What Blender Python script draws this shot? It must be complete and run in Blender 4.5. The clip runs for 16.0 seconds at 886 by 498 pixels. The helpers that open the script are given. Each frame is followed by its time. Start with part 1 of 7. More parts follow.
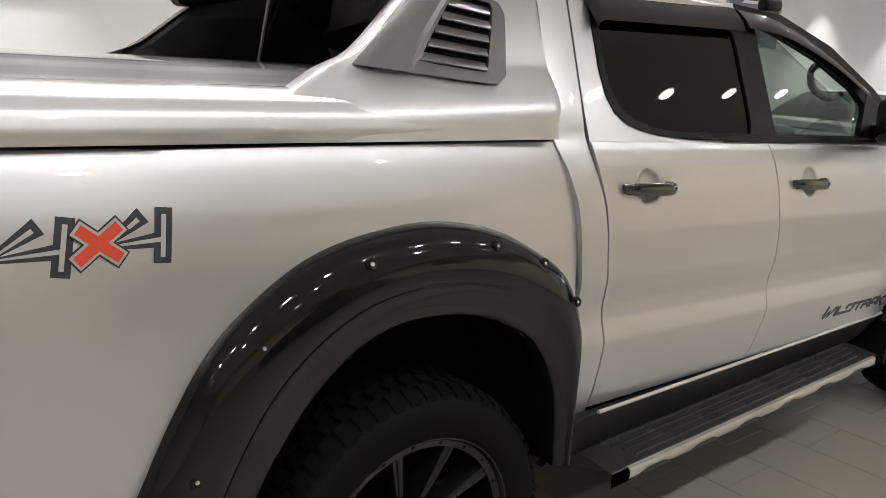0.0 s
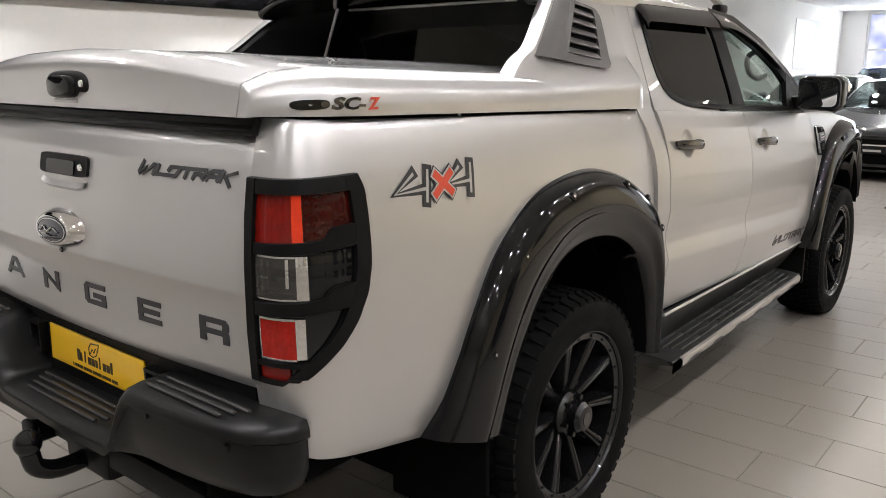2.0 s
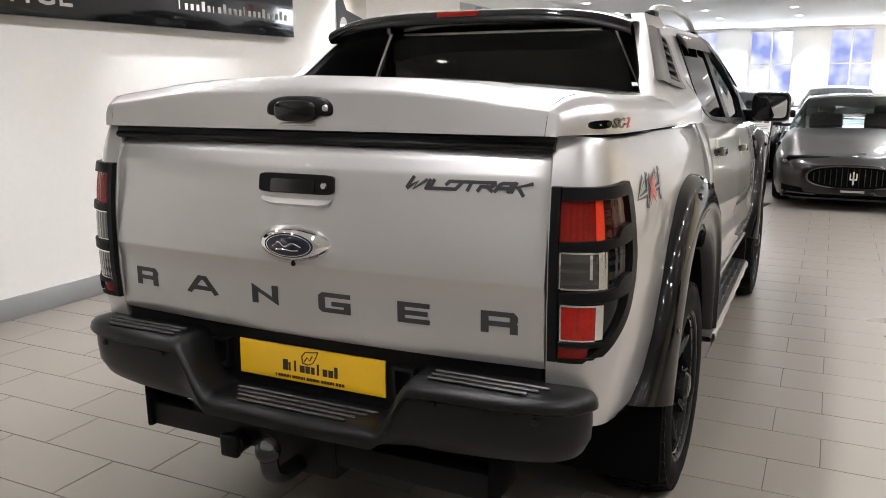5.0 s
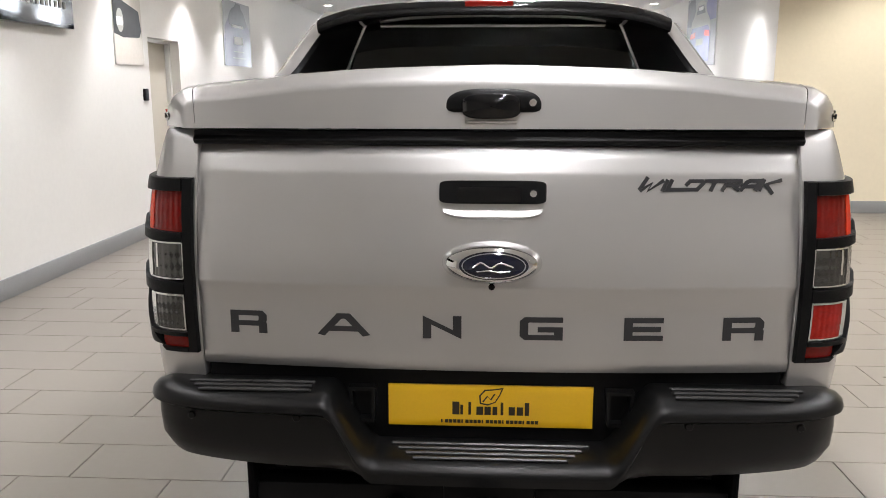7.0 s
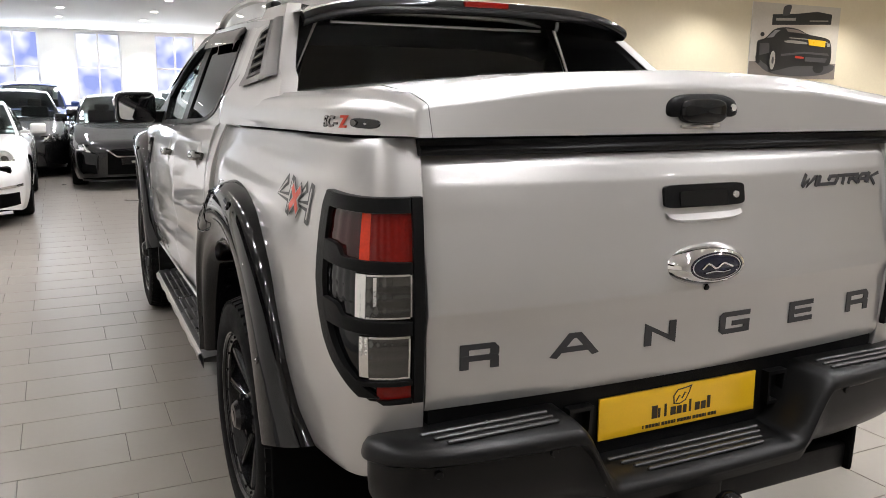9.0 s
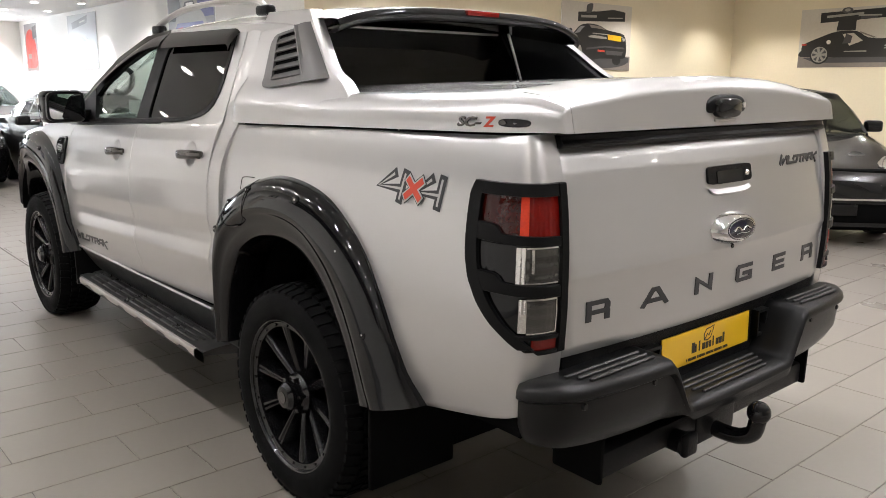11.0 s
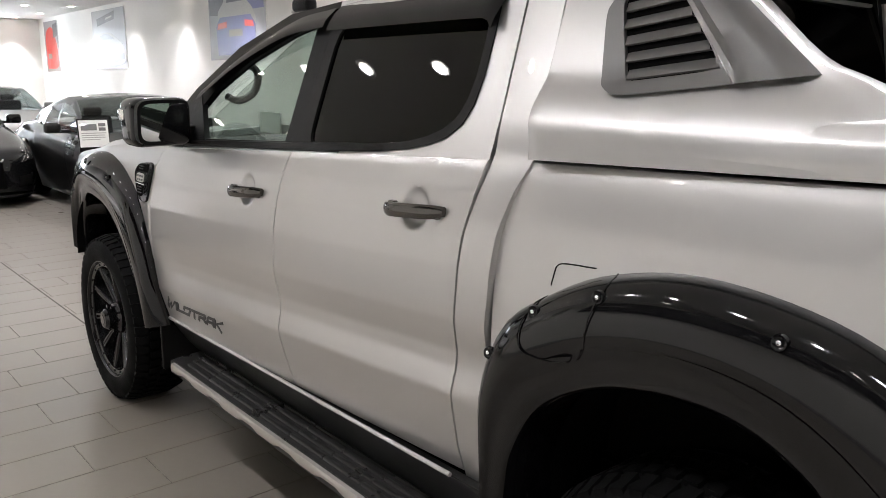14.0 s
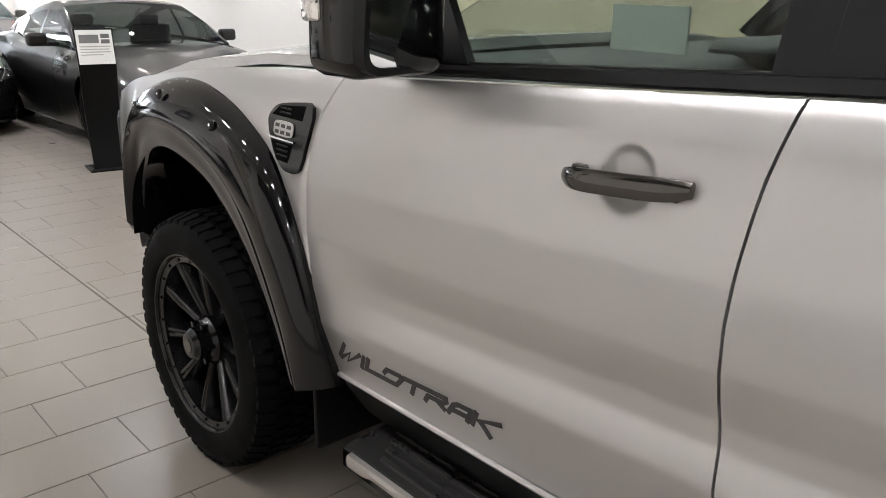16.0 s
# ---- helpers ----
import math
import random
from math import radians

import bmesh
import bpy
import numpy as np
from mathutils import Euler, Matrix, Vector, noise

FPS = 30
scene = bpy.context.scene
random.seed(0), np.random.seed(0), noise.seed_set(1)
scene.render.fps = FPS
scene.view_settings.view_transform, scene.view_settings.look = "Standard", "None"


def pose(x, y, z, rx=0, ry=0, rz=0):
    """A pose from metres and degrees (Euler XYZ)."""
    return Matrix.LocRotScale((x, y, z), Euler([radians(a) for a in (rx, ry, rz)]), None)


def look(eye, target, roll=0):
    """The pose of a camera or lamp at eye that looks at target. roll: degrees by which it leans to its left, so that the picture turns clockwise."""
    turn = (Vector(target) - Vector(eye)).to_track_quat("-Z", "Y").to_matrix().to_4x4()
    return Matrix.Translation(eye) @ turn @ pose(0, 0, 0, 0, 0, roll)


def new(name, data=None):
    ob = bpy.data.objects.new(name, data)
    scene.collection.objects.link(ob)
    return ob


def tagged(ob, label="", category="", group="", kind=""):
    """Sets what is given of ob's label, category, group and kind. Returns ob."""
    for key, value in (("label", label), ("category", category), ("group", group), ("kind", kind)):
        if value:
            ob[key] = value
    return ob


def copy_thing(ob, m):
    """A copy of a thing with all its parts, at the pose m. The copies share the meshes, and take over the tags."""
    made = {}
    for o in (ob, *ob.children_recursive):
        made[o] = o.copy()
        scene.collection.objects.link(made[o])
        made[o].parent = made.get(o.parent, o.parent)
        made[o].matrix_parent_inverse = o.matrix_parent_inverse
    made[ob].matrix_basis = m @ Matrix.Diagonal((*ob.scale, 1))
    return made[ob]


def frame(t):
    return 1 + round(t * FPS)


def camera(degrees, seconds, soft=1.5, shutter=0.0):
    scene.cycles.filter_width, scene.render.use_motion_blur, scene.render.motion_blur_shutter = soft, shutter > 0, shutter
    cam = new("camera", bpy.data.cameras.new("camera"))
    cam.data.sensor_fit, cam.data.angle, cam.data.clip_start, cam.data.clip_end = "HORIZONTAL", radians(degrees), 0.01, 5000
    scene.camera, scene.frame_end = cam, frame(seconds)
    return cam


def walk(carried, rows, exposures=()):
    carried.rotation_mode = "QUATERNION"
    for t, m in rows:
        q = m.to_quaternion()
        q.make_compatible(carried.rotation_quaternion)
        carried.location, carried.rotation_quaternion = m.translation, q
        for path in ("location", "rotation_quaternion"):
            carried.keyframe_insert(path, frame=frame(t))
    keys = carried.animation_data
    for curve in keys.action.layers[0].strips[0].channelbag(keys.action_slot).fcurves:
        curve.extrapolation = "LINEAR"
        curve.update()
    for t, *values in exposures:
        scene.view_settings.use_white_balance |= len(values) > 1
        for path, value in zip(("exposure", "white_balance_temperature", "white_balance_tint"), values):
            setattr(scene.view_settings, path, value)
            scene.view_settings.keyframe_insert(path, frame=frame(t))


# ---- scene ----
cam = camera(58.0, 16.0, 0.9)
PATH = [
    (0, (2.295, -1.047, 1.581), (0.768, 0.154, 1.107), 2.2),
    (0.5, (2.127, -1.31, 1.546), (0.673, -0.014, 1.095), 1.9),
    (1, (2.032, -1.569, 1.516), (0.658, -0.183, 1.077), 1.2),
    (1.5, (2.017, -1.861, 1.518), (0.725, -0.403, 1.065), 1.0),
    (2, (2.107, -2.174, 1.511), (0.871, -0.663, 1.073), 0.1),
    (2.5, (2.207, -2.467, 1.535), (1.017, -0.921, 1.095), 0.0),
    (3, (2.231, -2.716, 1.544), (1.101, -1.123, 1.117), 0.1),
    (5.5, (1.011, -3.05, 1.537), (0.288, -1.229, 1.133), -0.2),
    (6, (0.699, -3.099, 1.526), (0.141, -1.219, 1.132), -0.1),
    (6.5, (0.369, -3.111, 1.504), (0.001, -1.182, 1.126), -0.0),
    (7, (-0.015, -3.069, 1.51), (-0.122, -1.111, 1.114), 0.0),
    (7.5, (-0.464, -2.972, 1.496), (-0.236, -1.026, 1.096), 0.8),
    (8, (-0.726, -2.889, 1.479), (-0.34, -0.964, 1.099), 0.2),
    (8.5, (-1.087, -2.758, 1.495), (-0.447, -0.903, 1.105), 0.5),
    (9, (-1.411, -2.65, 1.508), (-0.563, -0.88, 1.12), 0.6),
    (11.5, (-2.373, -2.432, 1.551), (-1.072, -0.971, 1.134), 0.3),
    (12, (-2.384, -2.313, 1.559), (-1.09, -0.849, 1.135), 0.1),
    (12.5, (-2.322, -1.979, 1.559), (-1.036, -0.503, 1.151), 0.1),
    (13, (-2.24, -1.619, 1.566), (-0.966, -0.13, 1.168), 0.1),
    (13.5, (-2.125, -1.158, 1.565), (-0.866, 0.342, 1.157), -0.1),
    (14, (-2.088, -0.732, 1.543), (-0.824, 0.763, 1.131), 0.0),
    (14.5, (-2.029, -0.319, 1.532), (-0.771, 1.171, 1.089), 0.0),
    (15, (-1.994, 0.098, 1.512), (-0.73, 1.57, 1.026), 0.4),
    (15.5, (-1.946, 0.532, 1.488), (-0.672, 1.974, 0.943), 0.8),
    (16, (-1.881, 0.977, 1.453), (-0.602, 2.39, 0.846), 0.6),
]
EXPOSURE = [(0, -0.15), (3, 0.05), (7, 0.0), (9, 0.1), (11.5, 0.2), (12.5, 0.12), (14, -0.05), (16, -0.05)]
RAKE = pose(0, 0, 0, 1.0, 0, 0)          # the pickup stands nose-up by its suspension
walk(cam, [(t, look(eye, target, roll)) for t, eye, target, roll in PATH], EXPOSURE)

# ---------------------------------------------------------------- light
CEIL, BAY_CEIL = 3.0, 3.4
world = bpy.data.worlds.new("world")
scene.world = world
world.use_nodes = True
sky = world.node_tree.nodes.new("ShaderNodeTexSky")
sky.sky_type, sky.sun_disc = "NISHITA", False
sky.sun_elevation, sky.sun_rotation = radians(35), radians(200)
world.node_tree.links.new(sky.outputs[0], world.node_tree.nodes["Background"].inputs[0])
world.node_tree.nodes["Background"].inputs[1].default_value = 0.12

WARM = (1.0, 0.985, 1.02)


def area_lamp(name, x, y, z, size, watts, color=WARM, spread=140):
    d = bpy.data.lights.new(name, "AREA")
    d.shape, d.size, d.energy, d.color, d.spread = "DISK", size, watts, color, radians(spread)
    ob = new(name, d)
    ob.matrix_world = pose(x, y, z)
    return ob


def spot_lamp(name, x, y, z, watts, color=WARM, cone=78):
    d = bpy.data.lights.new(name, "SPOT")
    d.energy, d.color, d.spot_size, d.spot_blend, d.shadow_soft_size = watts, color, radians(cone), 0.6, 0.04
    ob = new(name, d)
    ob.matrix_world = pose(x, y, z)
    return ob


ROWS = {-2.2: 8.0, 0.2: 12.5, 2.6: 12.0}          # watts of the lamps in each row over the pickup
DOWNLIGHTS = [(x, -4.0 + 0.8 * k) for k in range(13) for x in ROWS]
DOWNLIGHTS += [(x, y) for y in (8.0, 10.2, 12.5, 14.8, 17.1, 19.4) for x in (-1.2, 0.5, 2.2)]
DOWNLIGHTS += [(x, y) for y in (-5.0, -2.4, 0.2, 2.8, 5.2) for x in (4.6, 6.8, 9.0, 11.2)]
# the row at x -3.1 is added to brighten the near west wall
WASHERS = [(s * 2.98, y) for s in (-1, 1) for y in (7.6, 9.9, 12.2, 14.5, 16.8, 19.1)] + [(-3.1, y) for y in (-5.4, -2.9, -0.4, 2.1, 4.5, 6.2)]
# added to brighten the bay's cream walls, not known fixtures
BAY_FILLS = [(x, 5.9) for x in (4.6, 7.4, 10.2, 12.8)] + [(12.9, y) for y in (-3.0, 0.4, 3.4)]
over = lambda x: BAY_CEIL if x > 3.5 else CEIL
WASHERS += [(x, 20.6) for x in (-1.25, 0.75, 2.8)]
WASH_W = 115.0
for x, y in DOWNLIGHTS:
    area_lamp("downlight_lamp", x, y, over(x) - 0.012, 0.10, ROWS[x] * (0.5 if y < -3.5 or (x < -2 and y < -1.5) else 1.0) if x in ROWS and y < 6.5 else 24.0)
for x, y in WASHERS:
    spot_lamp("wall_spot", x, y, over(x) - 0.03, WASH_W if y > 7 else 140.0)
for x, y in BAY_FILLS:
    spot_lamp("wall_spot", x, y, over(x) - 0.03, 130.0, (1.0, 0.95, 0.88), 115)
for k in range(3):
    d = bpy.data.lights.new("window_daylight", "AREA")
    d.shape, d.size, d.size_y, d.energy, d.color = "RECTANGLE", 1.05, 1.6, 70.0, (0.86, 0.93, 1.0)
    new("window_daylight", d).matrix_world = pose(-2.28 + 2.0 * k, 20.9, 2.05, -90, 0, 0)



# ---------------------------------------------------------------- materials
def material(name, color, rough=0.5, metal=0.0, coat=0.0, var=0.06, scale=6.0, fine=90.0, bump=0.0, bump_scale=120.0,
             rough_var=0.08, ior=1.5, by_piece=0.0, islands=False, spec=0.5, trans=0.0):
    """A surface with colour and gloss that vary at two scales, and a fine relief."""
    m = bpy.data.materials.new(name)
    m.use_nodes = True
    nt = m.node_tree
    bs = nt.nodes["Principled BSDF"]
    co = nt.nodes.new("ShaderNodeTexCoord")
    big, small = nt.nodes.new("ShaderNodeTexNoise"), nt.nodes.new("ShaderNodeTexNoise")
    for tex, s in ((big, scale), (small, fine)):
        tex.inputs["Scale"].default_value, tex.inputs["Detail"].default_value = s, 4.0
        nt.links.new(co.outputs["Object"], tex.inputs["Vector"])
    add = nt.nodes.new("ShaderNodeMath")
    add.operation = "ADD"
    nt.links.new(big.outputs["Fac"], add.inputs[0])
    nt.links.new(small.outputs["Fac"], add.inputs[1])
    last = add
    if by_piece:
        info = nt.nodes.new("ShaderNodeNewGeometry" if islands else "ShaderNodeObjectInfo")
        mul = nt.nodes.new("ShaderNodeMath")
        mul.operation, mul.inputs[1].default_value = "MULTIPLY_ADD", by_piece
        nt.links.new(info.outputs["Random Per Island" if islands else "Random"], mul.inputs[0])
        nt.links.new(add.outputs[0], mul.inputs[2])
        last = mul
    ramp = nt.nodes.new("ShaderNodeMapRange")
    ramp.inputs[1].default_value, ramp.inputs[2].default_value = 0.6, 1.4 + by_piece
    ramp.inputs[3].default_value, ramp.inputs[4].default_value = 1.0 - var, 1.0 + var
    nt.links.new(last.outputs[0], ramp.inputs[0])
    scl = nt.nodes.new("ShaderNodeVectorMath")
    scl.operation = "SCALE"
    scl.inputs[0].default_value = color
    nt.links.new(ramp.outputs[0], scl.inputs["Scale"])
    nt.links.new(scl.outputs[0], bs.inputs["Base Color"])
    rr = nt.nodes.new("ShaderNodeMapRange")
    rr.inputs[1].default_value, rr.inputs[2].default_value = 0.3, 0.7
    rr.inputs[3].default_value, rr.inputs[4].default_value = max(rough - rough_var, 0.0), min(rough + rough_var, 1.0)
    nt.links.new(big.outputs["Fac"], rr.inputs[0])
    nt.links.new(rr.outputs[0], bs.inputs["Roughness"])
    bs.inputs["Metallic"].default_value = metal
    bs.inputs["IOR"].default_value = ior
    bs.inputs["Coat Weight"].default_value = coat
    bs.inputs["Coat Roughness"].default_value = 0.03
    bs.inputs["Specular IOR Level"].default_value = spec
    bs.inputs["Transmission Weight"].default_value = trans
    if bump:
        bt = nt.nodes.new("ShaderNodeTexNoise")
        bt.inputs["Scale"].default_value, bt.inputs["Detail"].default_value = bump_scale, 3.0
        nt.links.new(co.outputs["Object"], bt.inputs["Vector"])
        bp = nt.nodes.new("ShaderNodeBump")
        bp.inputs["Strength"].default_value, bp.inputs["Distance"].default_value = bump, 0.002
        nt.links.new(bt.outputs["Fac"], bp.inputs["Height"])
        nt.links.new(bp.outputs[0], bs.inputs["Normal"])
    return m


def glow(name, color, strength):
    m = bpy.data.materials.new(name)
    m.use_nodes = True
    bs = m.node_tree.nodes["Principled BSDF"]
    bs.inputs["Base Color"].default_value = (*color, 1)
    bs.inputs["Emission Color"].default_value = (*color, 1)
    bs.inputs["Emission Strength"].default_value = strength
    return m


def tinted_glass(name, color, clear):
    """A thin pane: a glossy surface over a tint that lets a share of the light through."""
    m = bpy.data.materials.new(name)
    m.use_nodes = True
    nt = m.node_tree
    nt.nodes.remove(nt.nodes["Principled BSDF"])
    tr, gl, mix = nt.nodes.new("ShaderNodeBsdfTransparent"), nt.nodes.new("ShaderNodeBsdfGlossy"), nt.nodes.new("ShaderNodeMixShader")
    lw, pw, fr = nt.nodes.new("ShaderNodeLayerWeight"), nt.nodes.new("ShaderNodeMath"), nt.nodes.new("ShaderNodeMath")
    lw.inputs["Blend"].default_value = 0.5
    pw.operation, pw.inputs[1].default_value = "POWER", 5.0
    fr.operation, fr.inputs[1].default_value, fr.inputs[2].default_value = "MULTIPLY_ADD", 0.94, 0.05
    nt.links.new(lw.outputs["Facing"], pw.inputs[0])
    nt.links.new(pw.outputs[0], fr.inputs[0])
    tr.inputs["Color"].default_value = (*[c * clear for c in color], 1)
    gl.inputs["Roughness"].default_value = 0.02
    nt.links.new(fr.outputs[0], mix.inputs[0])
    nt.links.new(tr.outputs[0], mix.inputs[1])
    nt.links.new(gl.outputs[0], mix.inputs[2])
    nt.links.new(mix.outputs[0], nt.nodes["Material Output"].inputs[0])
    return m


SILVER = material("silver_metallic_paint", (0.57, 0.564, 0.557), 0.38, 0.85, 1.0, 0.012, 2.0, 900.0, rough_var=0.02)
VENT_GREY = material("grey_metallic_paint", (0.15, 0.148, 0.146), 0.38, 0.7, 0.8, 0.02, 3.0, 800.0)
GLOSS_BLACK = material("gloss_black_plastic", (0.004, 0.004, 0.0045), 0.07, 0.0, 0.0, 0.1, 8.0, 60.0, rough_var=0.03, spec=0.42)
TRIM_BLACK = material("textured_black_plastic", (0.004, 0.004, 0.0042), 0.4, 0.0, 0.0, 0.12, 7.0, 200.0, 0.25, 900.0, 0.06, spec=0.15)
BUMPER_BLACK = material("grained_bumper_plastic", (0.005, 0.005, 0.005), 0.33, 0.0, 0.0, 0.05, 6.0, 220.0, 0.1, 1200.0, 0.03, spec=0.26)
# near-black stands in for the shade in arches, openings and underbody
VOID_BLACK = material("unlit_underbody_black", (0.003, 0.003, 0.003), 0.9, 0.0, 0.0, 0.2, 5.0, 40.0, spec=0.05)
RUBBER = material("tyre_rubber", (0.0034, 0.0034, 0.0034), 0.7, 0.0, 0.0, 0.25, 9.0, 70.0, 0.3, 300.0, 0.1, spec=0.08)
WHEEL_BLACK = material("gloss_black_alloy", (0.004, 0.004, 0.0045), 0.2, 0.0, 0.2, 0.1, 8.0, 80.0, spec=0.3)
CHROME = material("chrome", (0.82, 0.82, 0.82), 0.06, 1.0, 0.0, 0.02, 5.0, 50.0, rough_var=0.03)
SMOKED_CHROME = material("smoked_chrome", (0.10, 0.095, 0.09), 0.12, 0.9, 0.4, 0.03, 5.0, 50.0, rough_var=0.04)
STEEL = material("brushed_step_trim", (0.50, 0.48, 0.45), 0.42, 0.8, 0.0, 0.06, 9.0, 200.0)
DECAL = material("dark_grey_decal", (0.022, 0.022, 0.024), 0.42, 0.0, 0.2, 0.05, 5.0, 80.0)
DECAL_LIGHT = material("silver_grey_decal", (0.42, 0.41, 0.39), 0.4, 0.3, 0.2, 0.04, 5.0, 80.0)
DECAL_RED = material("orange_red_decal", (0.56, 0.055, 0.022), 0.4, 0.0, 0.3, 0.06, 5.0, 80.0)
YELLOW = material("yellow_plate", (0.80, 0.47, 0.012), 0.32, 0.0, 0.4, 0.03, 6.0, 150.0)
INK = material("black_plate_ink", (0.03, 0.02, 0.01), 0.4, 0.0, 0.0, 0.05)
RED_LENS = material("red_lamp_lens", (0.16, 0.004, 0.002), 0.07, 0.0, 0.0, 0.2, 30.0, 160.0, 0.0, 160.0, 0.03, spec=0.4)
# red raised to paint the glint on the brake lens
RED_GLINT = material("red_lens_glint", (0.62, 0.040, 0.012), 0.12, 0.0, 0.0, 0.15, 30.0, 160.0, spec=0.4)
RED_FOG = material("red_fog_lens", (0.30, 0.010, 0.006), 0.08, 0.0, 0.0, 0.2, 30.0, 160.0, spec=0.4)
CLEAR_LENS = material("clear_lamp_bowl", (0.085, 0.083, 0.078), 0.15, 0.8, 0.7, 0.12, 20.0, 120.0, 0.12, 90.0, 0.05)
RED_DARK = material("smoked_red_lens", (0.030, 0.002, 0.001), 0.07, 0.0, 0.0, 0.3, 25.0, 120.0, spec=0.4)
# greyer than the bumper: wear, and rib gloss put into the colour
RIB_BLACK = material("worn_sheen_tread_plastic", (0.022, 0.0215, 0.021), 0.34, 0.0, 0.0, 0.2, 14.0, 90.0)
LAMP_CHROME = material("lamp_reflector", (0.80, 0.79, 0.77), 0.10, 0.95, 0.0, 0.08, 20.0, 90.0, 0.35, 70.0, 0.04)
BLUE = material("navy_enamel", (0.004, 0.006, 0.022), 0.15, 0.2, 1.0, 0.05)
GLASS_DARK = tinted_glass("privacy_glass", (0.9, 0.95, 0.92), 0.07)
GLASS_CLEAR = tinted_glass("clear_glass", (0.90, 0.97, 0.93), 0.80)
MIRROR = material("mirror_glass", (0.85, 0.86, 0.85), 0.01, 1.0, 0.0, 0.0, rough_var=0.0)
SEAT = material("dark_seat_cloth", (0.015, 0.015, 0.016), 0.85, 0.0, 0.0, 0.2, 20.0, 300.0, 0.3, 400.0)
DASH = material("dark_dashboard", (0.04, 0.04, 0.042), 0.6, 0.0, 0.0, 0.1, 9.0, 200.0, 0.2, 500.0)
PAPER = material("white_card", (0.8, 0.8, 0.78), 0.6, 0.0, 0.0, 0.03)
WALL_WHITE = material("white_wall_paint", (0.80, 0.785, 0.75), 0.75, 0.0, 0.0, 0.025, 0.9, 25.0, 0.12, 220.0)
WALL_CREAM = material("cream_wall_paint", (0.80, 0.72, 0.55), 0.75, 0.0, 0.0, 0.03, 0.8, 25.0, 0.12, 220.0)
CEIL_WHITE = material("ceiling_paint", (0.82, 0.81, 0.79), 0.8, 0.0, 0.0, 0.02, 0.7, 30.0, 0.1, 200.0)
SKIRT_GREY = material("grey_skirting_paint", (0.27, 0.275, 0.275), 0.5, 0.0, 0.0, 0.05, 2.0, 60.0)
TILE = material("warm_grey_floor_tile", (0.200, 0.179, 0.154), 0.29, 0.0, 0.0, 0.05, 1.3, 30.0, 0.0, 40.0, 0.02, by_piece=0.35)
TILE_FAR = material("warm_grey_floor_tiles", (0.200, 0.179, 0.154), 0.29, 0.0, 0.0, 0.05, 1.3, 30.0, 0.0, 40.0, 0.02, by_piece=0.35, islands=True)
GROUT = material("dark_grout", (0.105, 0.095, 0.084), 0.85, 0.0, 0.0, 0.15, 5.0, 120.0)
DOOR_PAINT = material("putty_door_paint", (0.55, 0.51, 0.43), 0.55, 0.0, 0.0, 0.04, 2.0, 60.0)
LAMP_GLOW = glow("downlight_glow", (1.0, 0.95, 0.87), 30.0)


# ---------------------------------------------------------------- building tools
def part(name, bm, mat, parent=None, label="", sharp=35):
    """Links a bmesh as one mesh object under a thing or a part."""
    bmesh.ops.recalc_face_normals(bm, faces=bm.faces)
    bm.normal_update()
    for f in bm.faces:
        f.smooth = True
    limit = radians(sharp)
    for e in bm.edges:
        if len(e.link_faces) == 2 and e.calc_face_angle(0.0) > limit:
            e.smooth = False
    me = bpy.data.meshes.new(name)
    bm.to_mesh(me)
    bm.free()
    me.materials.append(mat)
    ob = new(name, me)
    if parent is not None:
        ob.parent = parent
    if label:
        ob["label"] = label
    return ob


def thing(name, label, category, group="", kind="", at=None):
    ob = new(name)
    ob.empty_display_size = 0.1
    if at is not None:
        ob.matrix_world = at
    return tagged(ob, label, category, group, kind)


def shell(bm, fn, nu, nv, depth=0.02, lip=0.0025, back=False):
    """A panel: fn(u, v, d) gives the point at depth d under the surface. The rim is rounded over and turned back by depth."""
    us = [0.0, min(0.12 / nu, 0.5)] + [i / nu for i in range(1, nu)] + [1 - min(0.12 / nu, 0.5), 1.0]
    vs = [0.0, min(0.12 / nv, 0.5)] + [j / nv for j in range(1, nv)] + [1 - min(0.12 / nv, 0.5), 1.0]
    nu, nv = len(us) - 1, len(vs) - 1
    grid = [[bm.verts.new(fn(u, v, lip if (u in (0.0, 1.0) or v in (0.0, 1.0)) else 0.0)) for v in vs] for u in us]
    for i in range(nu):
        for j in range(nv):
            bm.faces.new((grid[i][j], grid[i + 1][j], grid[i + 1][j + 1], grid[i][j + 1]))
    rim = [(i, 0) for i in range(nu)] + [(nu, j) for j in range(nv)] + [(i, nv) for i in range(nu, 0, -1)] + [(0, j) for j in range(nv, 0, -1)]
    low = [bm.verts.new(fn(us[i], vs[j], depth)) for i, j in rim]
    top = [grid[i][j] for i, j in rim]
    for k in range(len(rim)):
        n = (k + 1) % len(rim)
        bm.faces.new((top[n], top[k], low[k], low[n]))
    if back:
        bm.faces.new(low)
    return bm


def tub(bm, x0, x1, y0, y1, z0, z1, r=0.0, seg=2):
    """A box with rounded edges."""
    res = bmesh.ops.create_cube(bm, size=1.0)
    for v in res["verts"]:
        v.co = Vector(((x0 + x1) / 2 + v.co.x * (x1 - x0), (y0 + y1) / 2 + v.co.y * (y1 - y0), (z0 + z1) / 2 + v.co.z * (z1 - z0)))
    if r:
        edges = list({e for v in res["verts"] for e in v.link_edges})
        bmesh.ops.bevel(bm, geom=edges, offset=r, segments=seg, affect="EDGES", profile=0.5)
    return bm


